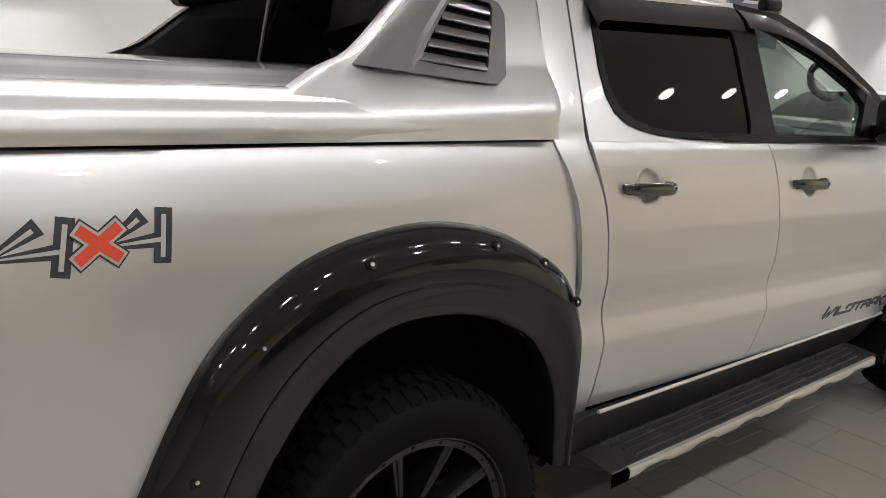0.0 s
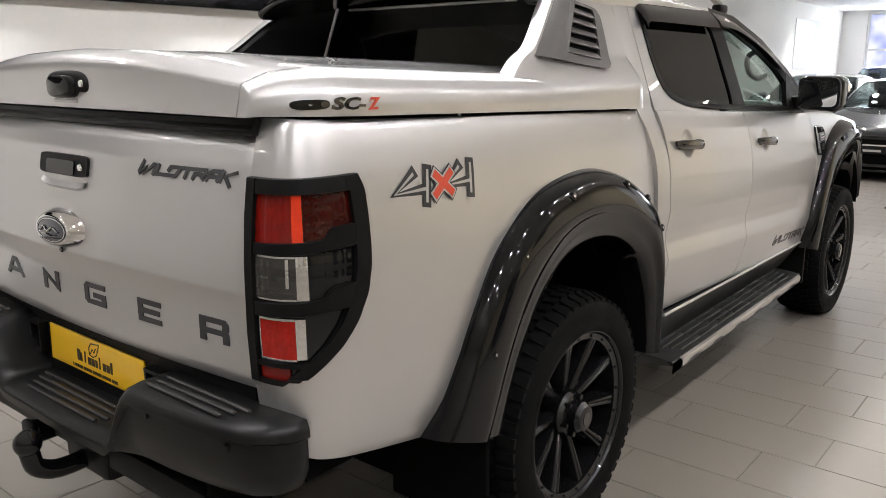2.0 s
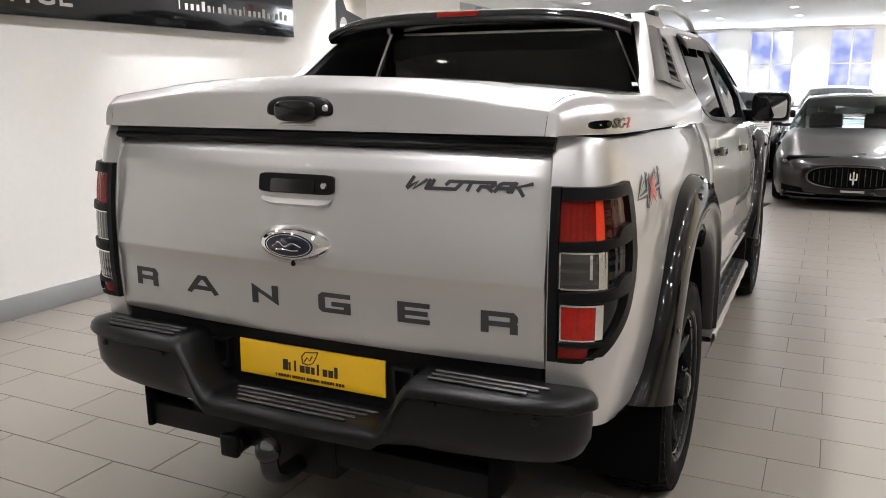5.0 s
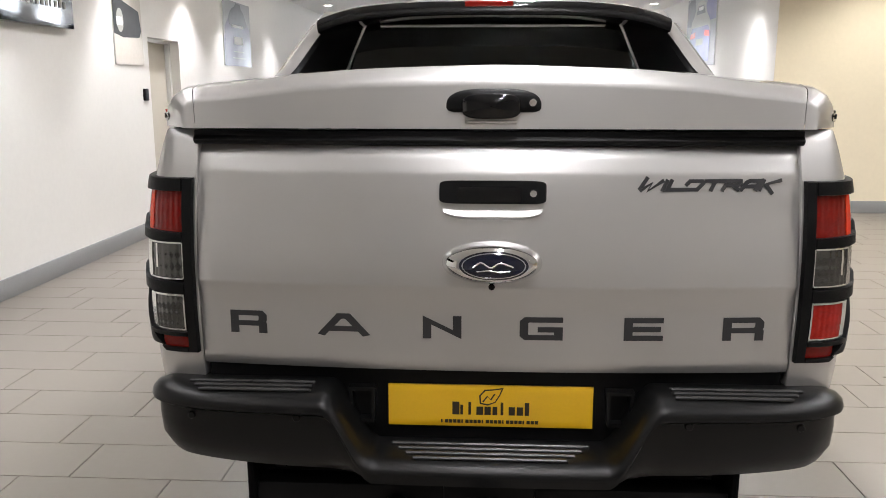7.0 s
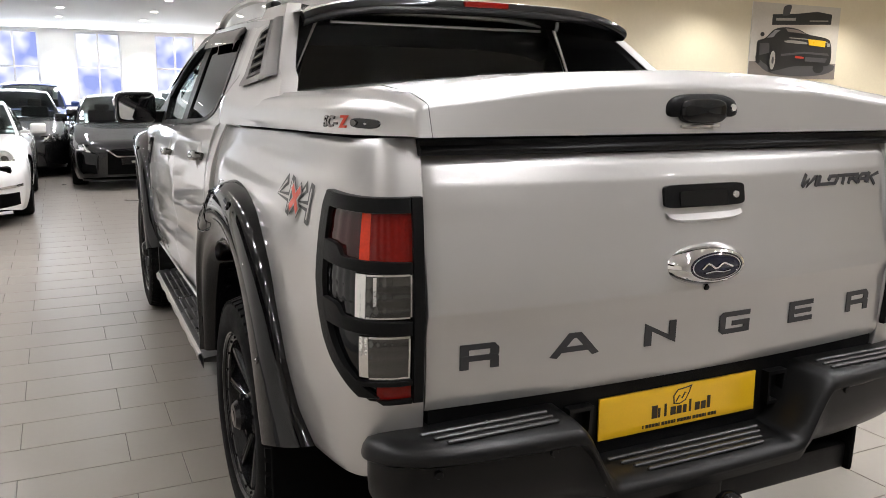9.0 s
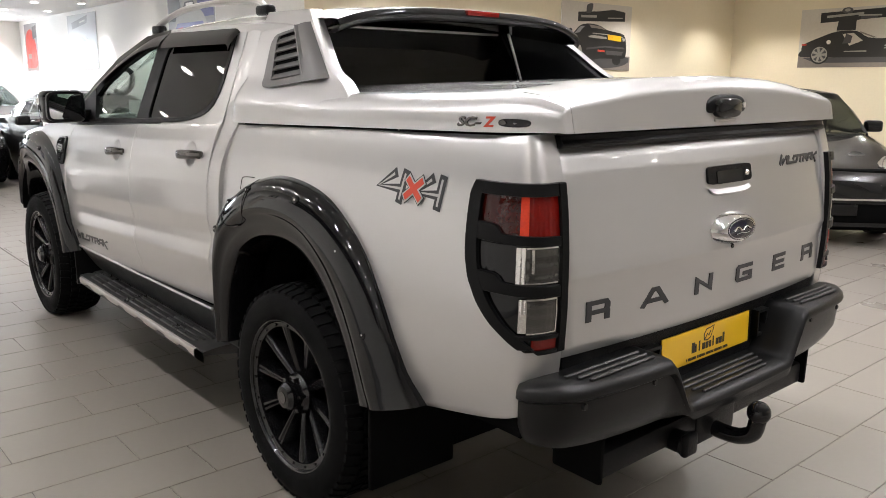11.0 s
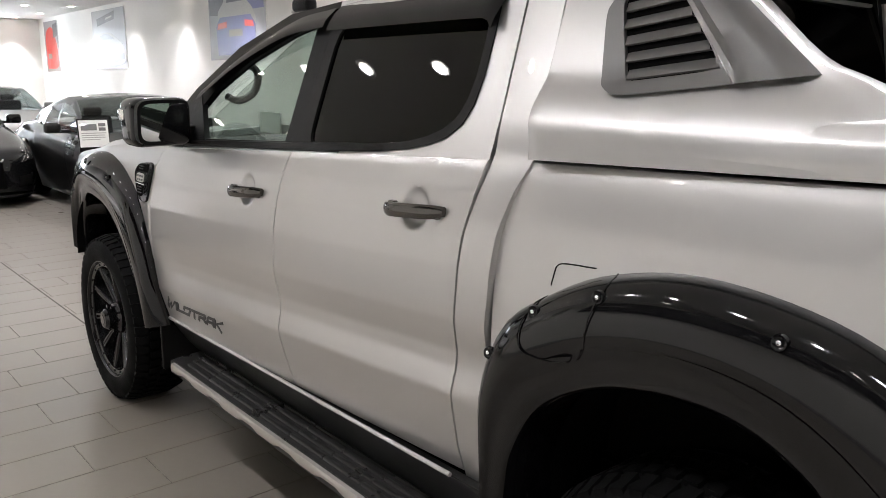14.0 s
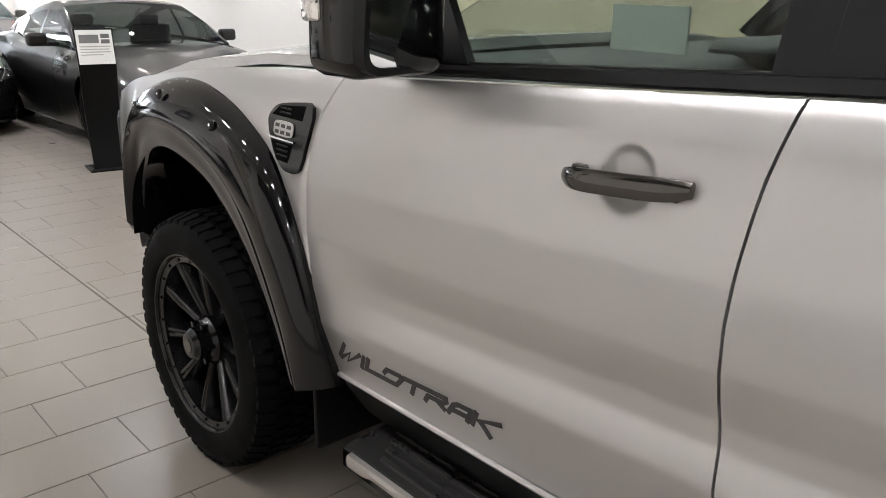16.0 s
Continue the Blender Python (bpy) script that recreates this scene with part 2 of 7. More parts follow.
def prism(bm, pts, to3, depth, lip=0.0):
    """A flat plate from an outline: to3(a, b, d) places the outline's point at depth d."""
    front = [bm.verts.new(to3(a, b, 0.0)) for a, b in pts]
    back = [bm.verts.new(to3(a, b, depth)) for a, b in pts]
    bm.faces.new(front)
    bm.faces.new(back[::-1])
    for i in range(len(pts)):
        j = (i + 1) % len(pts)
        bm.faces.new((front[j], front[i], back[i], back[j]))
    return bm


def ring(bm, outer, inner, to3, depth):
    """A flat frame between two outlines with as many points."""
    n = len(outer)
    vs = [[bm.verts.new(to3(a, b, d)) for a, b in pts] for pts in (outer, inner) for d in (0.0, depth)]
    of, ob_, jf, jb = vs
    for i in range(n):
        j = (i + 1) % n
        bm.faces.new((of[i], of[j], jf[j], jf[i]))
        bm.faces.new((ob_[j], ob_[i], jb[i], jb[j]))
        bm.faces.new((of[j], of[i], ob_[i], ob_[j]))
        bm.faces.new((jf[i], jf[j], jb[j], jb[i]))
    return bm


def lathe(bm, prof, n, axis_pose, a0=0.0, a1=2 * math.pi, close=True):
    """Turns a profile of (radius, height) about the local z axis."""
    full = abs(a1 - a0 - 2 * math.pi) < 1e-6
    cols = []
    for k in range(n if full else n + 1):
        a = a0 + (a1 - a0) * k / n
        cols.append([bm.verts.new(axis_pose @ Vector((r * math.cos(a), r * math.sin(a), h))) for r, h in prof])
    for k in range(n):
        c, d = cols[k], cols[(k + 1) % len(cols)]
        for i in range(len(prof) - 1):
            bm.faces.new((c[i], d[i], d[i + 1], c[i + 1]))
    if close and full:
        if prof[0][0] > 1e-5:
            bm.faces.new([c[0] for c in cols][::-1])
        if prof[-1][0] > 1e-5:
            bm.faces.new([c[-1] for c in cols])
    return bm


def tube(bm, pts, r, n=8, flat=1.0):
    """A round bar along points."""
    pts = [Vector(p) for p in pts]
    loops = []
    for i, p in enumerate(pts):
        d = (pts[min(i + 1, len(pts) - 1)] - pts[max(i - 1, 0)]).normalized()
        side = d.cross(Vector((0, 0, 1)))
        side = side.normalized() if side.length > 1e-3 else Vector((1, 0, 0))
        up = side.cross(d)
        loops.append([bm.verts.new(p + side * r * math.cos(a) + up * r * flat * math.sin(a)) for a in (2 * math.pi * k / n for k in range(n))])
    for a, b in zip(loops, loops[1:]):
        for k in range(n):
            bm.faces.new((a[k], a[(k + 1) % n], b[(k + 1) % n], b[k]))
    bm.faces.new(loops[0][::-1])
    bm.faces.new(loops[-1])
    return bm


def smooth_line(pts, n):
    """n + 1 points evenly along a Catmull-Rom curve through pts."""
    pts = np.array(pts, float)
    ext = np.vstack([2 * pts[0] - pts[1], pts, 2 * pts[-1] - pts[-2]])
    fine = []
    for i in range(1, len(ext) - 2):
        p0, p1, p2, p3 = ext[i - 1 : i + 3]
        for t in np.linspace(0, 1, 24, endpoint=False):
            fine.append(0.5 * (2 * p1 + (p2 - p0) * t + (2 * p0 - 5 * p1 + 4 * p2 - p3) * t * t + (3 * p1 - p0 - 3 * p2 + p3) * t**3))
    fine = np.array(fine + [pts[-1]])
    s = np.r_[0, np.cumsum(np.linalg.norm(np.diff(fine, axis=0), axis=1))]
    q = np.linspace(0, s[-1], n + 1)
    return np.stack([np.interp(q, s, fine[:, k]) for k in range(fine.shape[1])], 1)


def curve_fn(pts, soft=15):
    """A smooth function through (key, value) pairs; keys ascending."""
    keys = [p[0] for p in pts]
    vals = [p[1] for p in pts]
    fx = np.linspace(keys[0], keys[-1], 240)
    base = np.interp(fx, keys, vals)
    k = np.hanning(soft)
    line = np.convolve(np.pad(base, soft // 2, mode="edge"), k / k.sum(), mode="valid")
    return lambda q: float(np.interp(q, fx, line))


def lerp(a, b, t):
    return a + (b - a) * t


def text_mesh(body, size, extrude=0.0015, shear=0.0, spacing=1.0, wide=1.0, bold=0.0, fit=None):
    """Letters as a bmesh in the x-y plane, centred, from the built-in font."""
    c = bpy.data.curves.new("letters", "FONT")
    c.body, c.size, c.extrude, c.shear, c.space_character = body, size, extrude, shear, spacing
    c.offset = bold
    c.align_x, c.align_y, c.resolution_u = "CENTER", "CENTER", 3
    ob = bpy.data.objects.new("letters", c)
    scene.collection.objects.link(ob)
    dg = bpy.context.evaluated_depsgraph_get()
    bm = bmesh.new()
    me = bpy.data.meshes.new_from_object(ob.evaluated_get(dg))
    bm.from_mesh(me)
    bpy.data.objects.remove(ob)
    bpy.data.curves.remove(c)
    bpy.data.meshes.remove(me)
    for v in bm.verts:
        v.co.x *= wide
    if fit:
        lo = [min(v.co[k] for v in bm.verts) for k in (0, 1)]
        hi = [max(v.co[k] for v in bm.verts) for k in (0, 1)]
        for v in bm.verts:
            for k in (0, 1):
                v.co[k] = ((v.co[k] - lo[k]) / (hi[k] - lo[k]) - 0.5) * fit[k]
    return bm


def moved(bm, m):
    bmesh.ops.transform(bm, matrix=m, verts=bm.verts)
    return bm


# ---------------------------------------------------------------- the showroom
XL, XR, YB, YF, XE, YC = -3.5, 3.4, -7.5, 21.0, 14.0, 6.9


floor = tagged(part("floor", tub(bmesh.new(), XL - 0.3, XE + 0.3, YB - 0.3, YF + 0.3, -0.2, -0.004), GROUT), "showroom floor of large warm grey tiles", "floor", kind="structure")
bm = tub(bmesh.new(), XL - 0.3, XR + 0.1, YB - 0.3, YF + 0.3, CEIL, BAY_CEIL + 0.2)
tub(bm, XR + 0.1, XE + 0.3, YB - 0.3, YC + 0.3, BAY_CEIL, BAY_CEIL + 0.2)
tagged(part("ceiling", bm, CEIL_WHITE), "plain white painted plaster showroom ceiling", "ceiling", kind="structure")
DOOR_Y0, DOOR_Y1 = 5.2, 6.04
bm = bmesh.new()
tub(bm, XL - 0.25, XL, YB, DOOR_Y0, -0.1, CEIL)
tub(bm, XL - 0.25, XL, DOOR_Y1, YF, -0.1, CEIL)
tub(bm, XL - 0.25, XL, DOOR_Y0, DOOR_Y1, 2.02, CEIL)
tagged(part("wall_west", bm, WALL_WHITE), "long white wall with posters and a banner", "wall", kind="structure")
bm = bmesh.new()
tub(bm, XR, XR + 0.25, YC, YF, -0.1, CEIL)
tagged(part("wall_east", bm, WALL_WHITE), "long white wall lit from above", "wall", kind="structure")
tagged(part("wall_recess", tub(bmesh.new(), XR + 0.25, XE, YC, YC + 0.25, -0.1, BAY_CEIL), WALL_CREAM), "cream painted wall of the side bay", "wall", kind="structure")
bm = bmesh.new()
tub(bm, XR, XR + 0.25, YC - 0.003, YC, -0.1, BAY_CEIL)
tagged(part("wall_corner_face", bm, WALL_CREAM), "cream painted end of the long wall", "wall", kind="structure")
tagged(part("wall_bay_end", tub(bmesh.new(), XE, XE + 0.25, YB, YC + 0.25, -0.1, BAY_CEIL), WALL_CREAM), "cream painted end wall of the side bay", "wall", kind="structure")
# unseen wall, added behind the viewpoint to close the room
tagged(part("wall_south", tub(bmesh.new(), XL, XE, YB - 0.25, YB, -0.1, BAY_CEIL), WALL_WHITE), "unseen white wall added to close the showroom", "wall", kind="structure")
WINS = [(-2.9, -1.7), (-0.86, 0.28), (1.13, 2.2)]
bm = bmesh.new()
xs = [XL] + [v for w in WINS for v in w] + [XR]
for k in range(0, len(xs), 2):
    tub(bm, xs[k], xs[k + 1], YF, YF + 0.3, -0.1, CEIL)
for a, b in WINS:
    tub(bm, a, b, YF, YF + 0.3, -0.1, 1.18)
    tub(bm, a, b, YF, YF + 0.3, 2.94, CEIL)
tagged(part("wall_north", bm, WALL_WHITE), "white front wall with tall sash windows", "wall", kind="structure")
FRAME = material("white_window_paint", (0.8, 0.8, 0.8), 0.4, 0.0, 0.0, 0.02)
for k, (a, b) in enumerate(WINS):
    w = thing("window_%d" % (k + 1), "tall white sash window with bright daylight behind", "window", kind="structure")
    bm = bmesh.new()
    for x in (a, b - 0.05, (a + b) / 2 - 0.025):
        tub(bm, x, x + 0.05, YF + 0.08, YF + 0.14, 1.18, 2.94)
    for z in (1.18, 2.0, 2.89):
        tub(bm, a, b, YF + 0.085, YF + 0.135, z, z + 0.05)
    part("window_frame", bm, FRAME, w)
    part("window_sill", tub(bmesh.new(), a - 0.05, b + 0.05, YF - 0.06, YF + 0.08, 1.14, 1.18, 0.006), FRAME, w)
# the street outside, far behind the panes
m = bpy.data.materials.new("bright_street")
m.use_nodes = True
nt = m.node_tree
em, tc, nz, rmp = (nt.nodes.new(n) for n in ("ShaderNodeEmission", "ShaderNodeTexCoord", "ShaderNodeTexNoise", "ShaderNodeValToRGB"))
nz.inputs["Scale"].default_value = 0.9
rmp.color_ramp.elements[0].color, rmp.color_ramp.elements[0].position = (0.30, 0.36, 0.75, 1), 0.38
rmp.color_ramp.elements[1].color, rmp.color_ramp.elements[1].position = (0.92, 0.93, 1.0, 1), 0.60
nt.links.new(tc.outputs["Object"], nz.inputs["Vector"])
nt.links.new(nz.outputs["Fac"], rmp.inputs[0])
nt.links.new(rmp.outputs[0], em.inputs[0])
em.inputs[1].default_value = 1.2
nt.links.new(em.outputs[0], nt.nodes["Material Output"].inputs[0])
tagged(part("backdrop", tub(bmesh.new(), -16, 16, 30.0, 30.1, -1, 11), m), "bright hazy street front outside the windows", "backdrop", kind="structure")
SK = 0.15
bm = bmesh.new()
tub(bm, XL, XL + 0.018, YB, DOOR_Y0 - 0.06, 0, SK, 0.003)
tub(bm, XL, XL + 0.018, DOOR_Y1 + 0.06, YF, 0, SK, 0.003)
tub(bm, XR - 0.018, XR, YC - 0.02, YF, 0, SK, 0.003)
tub(bm, XR - 0.018, XE, YC - 0.021, YC - 0.003, 0, SK, 0.003)
tub(bm, XE - 0.018, XE, YB, YC - 0.02, 0, SK, 0.003)
tub(bm, XL, XR, YF - 0.018, YF, 0, SK, 0.003)
tagged(part("baseboard", bm, SKIRT_GREY), "grey painted skirting board along the walls", "baseboard", kind="structure")
d1 = thing("door_1", "putty coloured flush door standing in its opening", "door", kind="structure")
part("door_leaf", tub(bmesh.new(), XL - 0.2, XL - 0.15, DOOR_Y0 + 0.04, DOOR_Y1 - 0.04, 0.0, 1.985, 0.003), DOOR_PAINT, d1)
bm = bmesh.new()
tub(bm, XL - 0.22, XL - 0.1, DOOR_Y0, DOOR_Y0 + 0.04, 0, 2.02)
tub(bm, XL - 0.22, XL - 0.1, DOOR_Y1 - 0.04, DOOR_Y1, 0, 2.02)
tub(bm, XL - 0.22, XL - 0.1, DOOR_Y0 + 0.04, DOOR_Y1 - 0.04, 1.985, 2.02)
part("door_frame", bm, FRAME, d1)
sw = thing("entry_keypad", "small dark keypad on the wall beside the door", "keypad")
part("keypad_body", tub(bmesh.new(), XL, XL + 0.03, DOOR_Y0 - 0.2, DOOR_Y0 - 0.12, 1.38, 1.5, 0.006), TRIM_BLACK, sw)

# recessed downlights
dl = thing("downlight", "round recessed ceiling downlight, lit", "ceiling light", "ceiling downlights", at=pose(*DOWNLIGHTS[0], CEIL))
part("rim", lathe(bmesh.new(), [(0.062, -0.002), (0.085, -0.006), (0.09, 0.0)], 24, pose(0, 0, 0), close=False), FRAME, dl)
part("diffuser", lathe(bmesh.new(), [(0.0, -0.004), (0.062, -0.004)], 20, pose(0, 0, 0), close=False), LAMP_GLOW, dl)
# the added wall lamps get the same fixtures
for x, y in DOWNLIGHTS[1:] + WASHERS + BAY_FILLS:
    copy_thing(dl, pose(x, y, over(x)))


# ---------------------------------------------------------------- the pickup
# Its own axes: y forward from the rear axle, x to its right, z up from the floor.
truck = thing("pickup_truck", "silver double-cab pickup truck with black wheel-arch flares and hard bed cover", "pickup truck")
truck.matrix_world = RAKE
REAR_HUB, FRONT_HUB, HUB_Z, TYRE_R = 0.0, 3.2, 0.404, 0.411
HUB_FALL = math.sin(math.radians(1.0)) * FRONT_HUB      # the front hub lies lower in the nose-up body

PLAN = smooth_line([(0.885, 0.62), (0.905, 0.4), (0.915, 0.0), (0.914, -0.5), (0.910, -0.8), (0.904, -0.95), (0.893, -1.035), (0.866, -1.095), (0.815, -1.128), (0.735, -1.14)], 160)
PLAN_S = np.r_[0, np.cumsum(np.linalg.norm(np.diff(PLAN, axis=0), axis=1))]
PLAN_S = 0.62 - PLAN_S            # unrolled y along the side
S_GATE = float(PLAN_S[-1])
PLAN_N = np.gradient(PLAN, axis=0)
PLAN_N = np.stack([PLAN_N[:, 1], -PLAN_N[:, 0]], 1)
PLAN_N /= np.linalg.norm(PLAN_N, axis=1)[:, None] * -1.0


def rail_z(y):
    """Height of the seam between the load bed and its cover."""
    return 1.367 + 0.0405 * (0.45 - y)


BED_SEC = curve_fn([(-0.9, -0.075), (-0.8, -0.045), (-0.72, -0.022), (-0.6, -0.006), (-0.45, 0.0), (-0.3, -0.004), (-0.2, -0.014), (-0.12, -0.028), (-0.06, -0.045), (-0.02, -0.058), (0.0, -0.068)])


def bed_point(s, z, d=0.0, side=1):
    """Point of the bed's side, s along its plan, z up, d below the skin."""
    q = -s
    x, y = np.interp(q, -PLAN_S, PLAN[:, 0]), np.interp(q, -PLAN_S, PLAN[:, 1])
    nx, ny = np.interp(q, -PLAN_S, PLAN_N[:, 0]), np.interp(q, -PLAN_S, PLAN_N[:, 1])
    off = BED_SEC(z - rail_z(max(y, -1.13))) - d
    return Vector((side * (x + nx * off), y + ny * off, z))


def belt_z(y):
    return 1.322 + 0.061 * (1.45 - y)


DOOR_SEC = curve_fn([(-0.86, -0.065), (-0.78, -0.042), (-0.72, -0.024), (-0.66, -0.011), (-0.61, -0.002), (-0.575, 0.003), (-0.545, -0.003), (-0.51, -0.012), (-0.47, -0.013), (-0.43, -0.005), (-0.39, 0.002), (-0.26, 0.0), (-0.16, -0.012), (-0.08, -0.028), (-0.03, -0.045), (0.0, -0.062)], 7)
DOOR_PLAN = curve_fn([(0.4, 0.900), (0.7, 0.906), (1.1, 0.915), (1.5, 0.922), (2.2, 0.922), (2.6, 0.915), (3.2, 0.905), (3.7, 0.87), (3.95, 0.80)])


def cab_point(y, z, d=0.0, side=1):
    q = z - belt_z(y)
    sec = DOOR_SEC(q)
    if -0.60 < q < -0.385 and y > 2.24:          # the hollow runs out before the door's front edge
        k = min((y - 2.24) / 0.2, 1.0)
        sec = lerp(sec, 0.001, k * k * (3 - 2 * k))
    return Vector((side * (DOOR_PLAN(y) + sec - d), y, z))


def both(name, build, mat, label="", parent=None, sharp=35):
    """The same part on the truck's right and left side."""
    return [part(name, build(bmesh.new(), s), mat, parent or truck, label, sharp) for s in (1, -1)]


# flare outlines, relative to the hub in y
REAR_OUT = [(0.50, 0.50), (0.518, 0.75), (0.52, 0.89), (0.46, 1.03), (0.36, 1.105), (0.23, 1.172), (0.06, 1.213), (-0.11, 1.212), (-0.275, 1.178), (-0.415, 1.10), (-0.515, 1.005), (-0.60, 0.86), (-0.675, 0.695), (-0.735, 0.605)]
REAR_IN = [(0.43, 0.50), (0.425, 0.66), (0.405, 0.76), (0.33, 0.88), (0.18, 0.968), (0.0, 1.002), (-0.14, 0.985), (-0.27, 0.905), (-0.37, 0.785), (-0.44, 0.66), (-0.485, 0.545)]
FRONT_OUT = [(0.51, 0.64), (0.495, 0.79), (0.445, 0.93), (0.35, 1.06), (0.18, 1.14), (-0.02, 1.165), (-0.2, 1.15), (-0.38, 1.10), (-0.53, 1.02), (-0.63, 0.88), (-0.705, 0.71), (-0.745, 0.59), (-0.765, 0.51)]
FRONT_IN = [(0.46, 0.58), (0.445, 0.70), (0.37, 0.82), (0.22, 0.92), (0.02, 0.955), (-0.2, 0.91), (-0.38, 0.79), (-0.52, 0.62), (-0.60, 0.47)]
FLARE_SEC = [(0.0, -0.004), (0.012, 0.012), (0.04, 0.029), (0.1, 0.047), (0.2, 0.060), (0.34, 0.068), (0.48, 0.071), (0.56, 0.069), (0.60, 0.063), (0.64, 0.056), (0.78, 0.053), (0.94, 0.046), (1.0, 0.036), (1.02, -0.02), (1.0, -0.12)]


FLARE_X = curve_fn([(-2.0, 0.905), (2.6, 0.903), (3.2, 0.893), (3.5, 0.864), (3.8, 0.795)])


def flare(hub, out, inn, base):
    a, b = smooth_line(out, 56), smooth_line(inn, 56)

    def build(bm, side):
        rows = []
        for (ya, za), (yb, zb) in zip(a, b):
            row = []
            for t, h in FLARE_SEC:
                y, z = hub + lerp(ya, yb, t), lerp(za, zb, t)
                row.append(bm.verts.new((side * (base(hub + ya, za) * (1 - min(t * 2, 1)) + FLARE_X(hub + ya) * min(t * 2, 1) + h), y, z)))
            rows.append(row)
        for r, q in zip(rows, rows[1:]):
            for i in range(len(FLARE_SEC) - 1):
                bm.faces.new((r[i], r[i + 1], q[i + 1], q[i]))
        return bm

    return build


rear_flares = both("rear_wheel_arch_flare", flare(REAR_HUB, REAR_OUT, REAR_IN, lambda y, z: bed_point(y, z).x), GLOSS_BLACK, "gloss black bolt-on wheel arch flare", sharp=50)
front_flares = both("front_wheel_arch_flare", flare(FRONT_HUB, FRONT_OUT, FRONT_IN, lambda y, z: cab_point(y, z).x), GLOSS_BLACK, "gloss black bolt-on wheel arch flare", sharp=50)

ARCH = [(-0.70, 0.595), (-0.66, 0.66), (-0.54, 0.83), (-0.43, 0.96), (-0.28, 1.06), (-0.1, 1.11), (0.1, 1.10), (0.28, 1.04), (0.40, 0.93), (0.465, 0.80), (0.475, 0.55)]


def bed_low(s):
    if s < -0.70:
        return lerp(0.595, 0.69, min((-0.70 - s) / 0.46, 1.0))
    return float(np.interp(s, [p[0] for p in ARCH], [p[1] for p in ARCH]))


def quarter(bm, side):
    def fn(u, v, d):
        s = lerp(0.532, S_GATE, u)
        lo, hi = bed_low(s), rail_z(max(s, -1.13)) - 0.001
        return bed_point(s, lerp(lo, hi, v), d, side)
    return shell(bm, fn, 110, 34, 0.03)


both("bed_side_panel", quarter, SILVER, "silver load-bed side panel")


def gap_fn(pts):
    zs, ys = [p[1] for p in pts][::-1], [p[0] for p in pts][::-1]
    return curve_fn(list(zip(zs, ys)))


GAP_REAR = gap_fn([(0.592, 1.38), (0.606, 1.3), (0.632, 1.18), (0.644, 1.0), (0.65, 0.8), (0.65, 0.5)])
GAP_MID = gap_fn([(1.43, 1.36), (1.45, 1.28), (1.466, 1.2), (1.477, 1.1), (1.483, 1.0), (1.477, 0.87), (1.46, 0.72), (1.43, 0.57), (1.42, 0.5)])
GAP_FRONT = gap_fn([(2.38, 1.30), (2.45, 1.22), (2.52, 1.10), (2.535, 0.89), (2.505, 0.68), (2.43, 0.5)])


CUPS = ((0.808, 1.224), (1.672, 1.167))


def cup(y, z):
    """Depth of the finger cups behind the door handles."""
    for yc, zc in CUPS:
        r2 = ((y - yc) / 0.050) ** 2 + ((z - zc) / 0.052) ** 2
        if r2 < 1.0:
            return 0.011 * (1 - r2 * r2)
    return 0.0


def side_panel(ya, yb, lo, hi, nu, nv, depth=0.03):
    def build(bm, side):
        def fn(u, v, d):
            ymid = lerp(ya(0.9), yb(0.9), u)
            z = lerp(lo(ymid), hi(ymid), v)
            y = lerp(ya(z), yb(z), u)
            return cab_point(y, z, d + cup(y, z), side)
        return shell(bm, fn, nu, nv, depth)
    return build


G = 0.0018
DOOR_LOW = lambda y: 0.578 - 0.02 * (y - 0.7)
rear_doors = both("rear_door", side_panel(lambda z: GAP_REAR(z) + G, lambda z: GAP_MID(z) - G, DOOR_LOW, lambda y: belt_z(y) - 0.012, 130, 120), SILVER, "silver rear door")
front_doors = both("front_door", side_panel(lambda z: GAP_MID(z) + G, lambda z: GAP_FRONT(z) - G, DOOR_LOW, lambda y: belt_z(y) - 0.012, 160, 120), SILVER, "silver front door")
PILLAR_FRONT = curve_fn([(0.5, 0.647), (0.8, 0.647), (1.0, 0.641), (1.18, 0.629), (1.27, 0.612), (1.33, 0.597), (1.38, 0.592), (1.45, 0.600), (1.6, 0.617), (1.7, 0.628), (1.78, 0.638)])
PILLAR_REAR = curve_fn([(0.5, 0.545), (0.98, 0.542), (1.2, 0.525), (1.30, 0.50), (1.36, 0.472), (1.40, 0.468), (1.47, 0.487), (1.6, 0.501), (1.72, 0.517), (1.78, 0.525)])


def pillar(bm, side):
    def fn(u, v, d):
        z = lerp(0.56, 1.77, v)
        y = lerp(PILLAR_REAR(z), PILLAR_FRONT(z), u)
        a, b = cab_point(y, z, 0, 1).x, 0.862 - (z - 1.32) * 0.40
        k = 0.03
        h = max(k - abs(a - b), 0.0) / k
        crown = 0.002 * (1 - (2 * u - 1) ** 2)
        return Vector((side * (min(a, b) - h * h * k / 4 + crown - d), y, z))
    return shell(bm, fn, 10, 70, 0.03)


both("cab_rear_pillar", pillar, SILVER, "silver rear pillar of the cab")
FARCH = [(2.46, 0.52), (2.51, 0.72), (2.60, 0.88), (2.7, 1.0), (2.85, 1.08), (3.05, 1.12), (3.3, 1.12), (3.5, 1.05), (3.66, 0.92), (3.75, 0.75), (3.78, 0.5)]


def fender_top(y):
    return float(np.interp(y, [2.4, 2.8, 3.1, 3.6, 4.0], [1.25, 1.235, 1.205, 1.13, 1.03]))


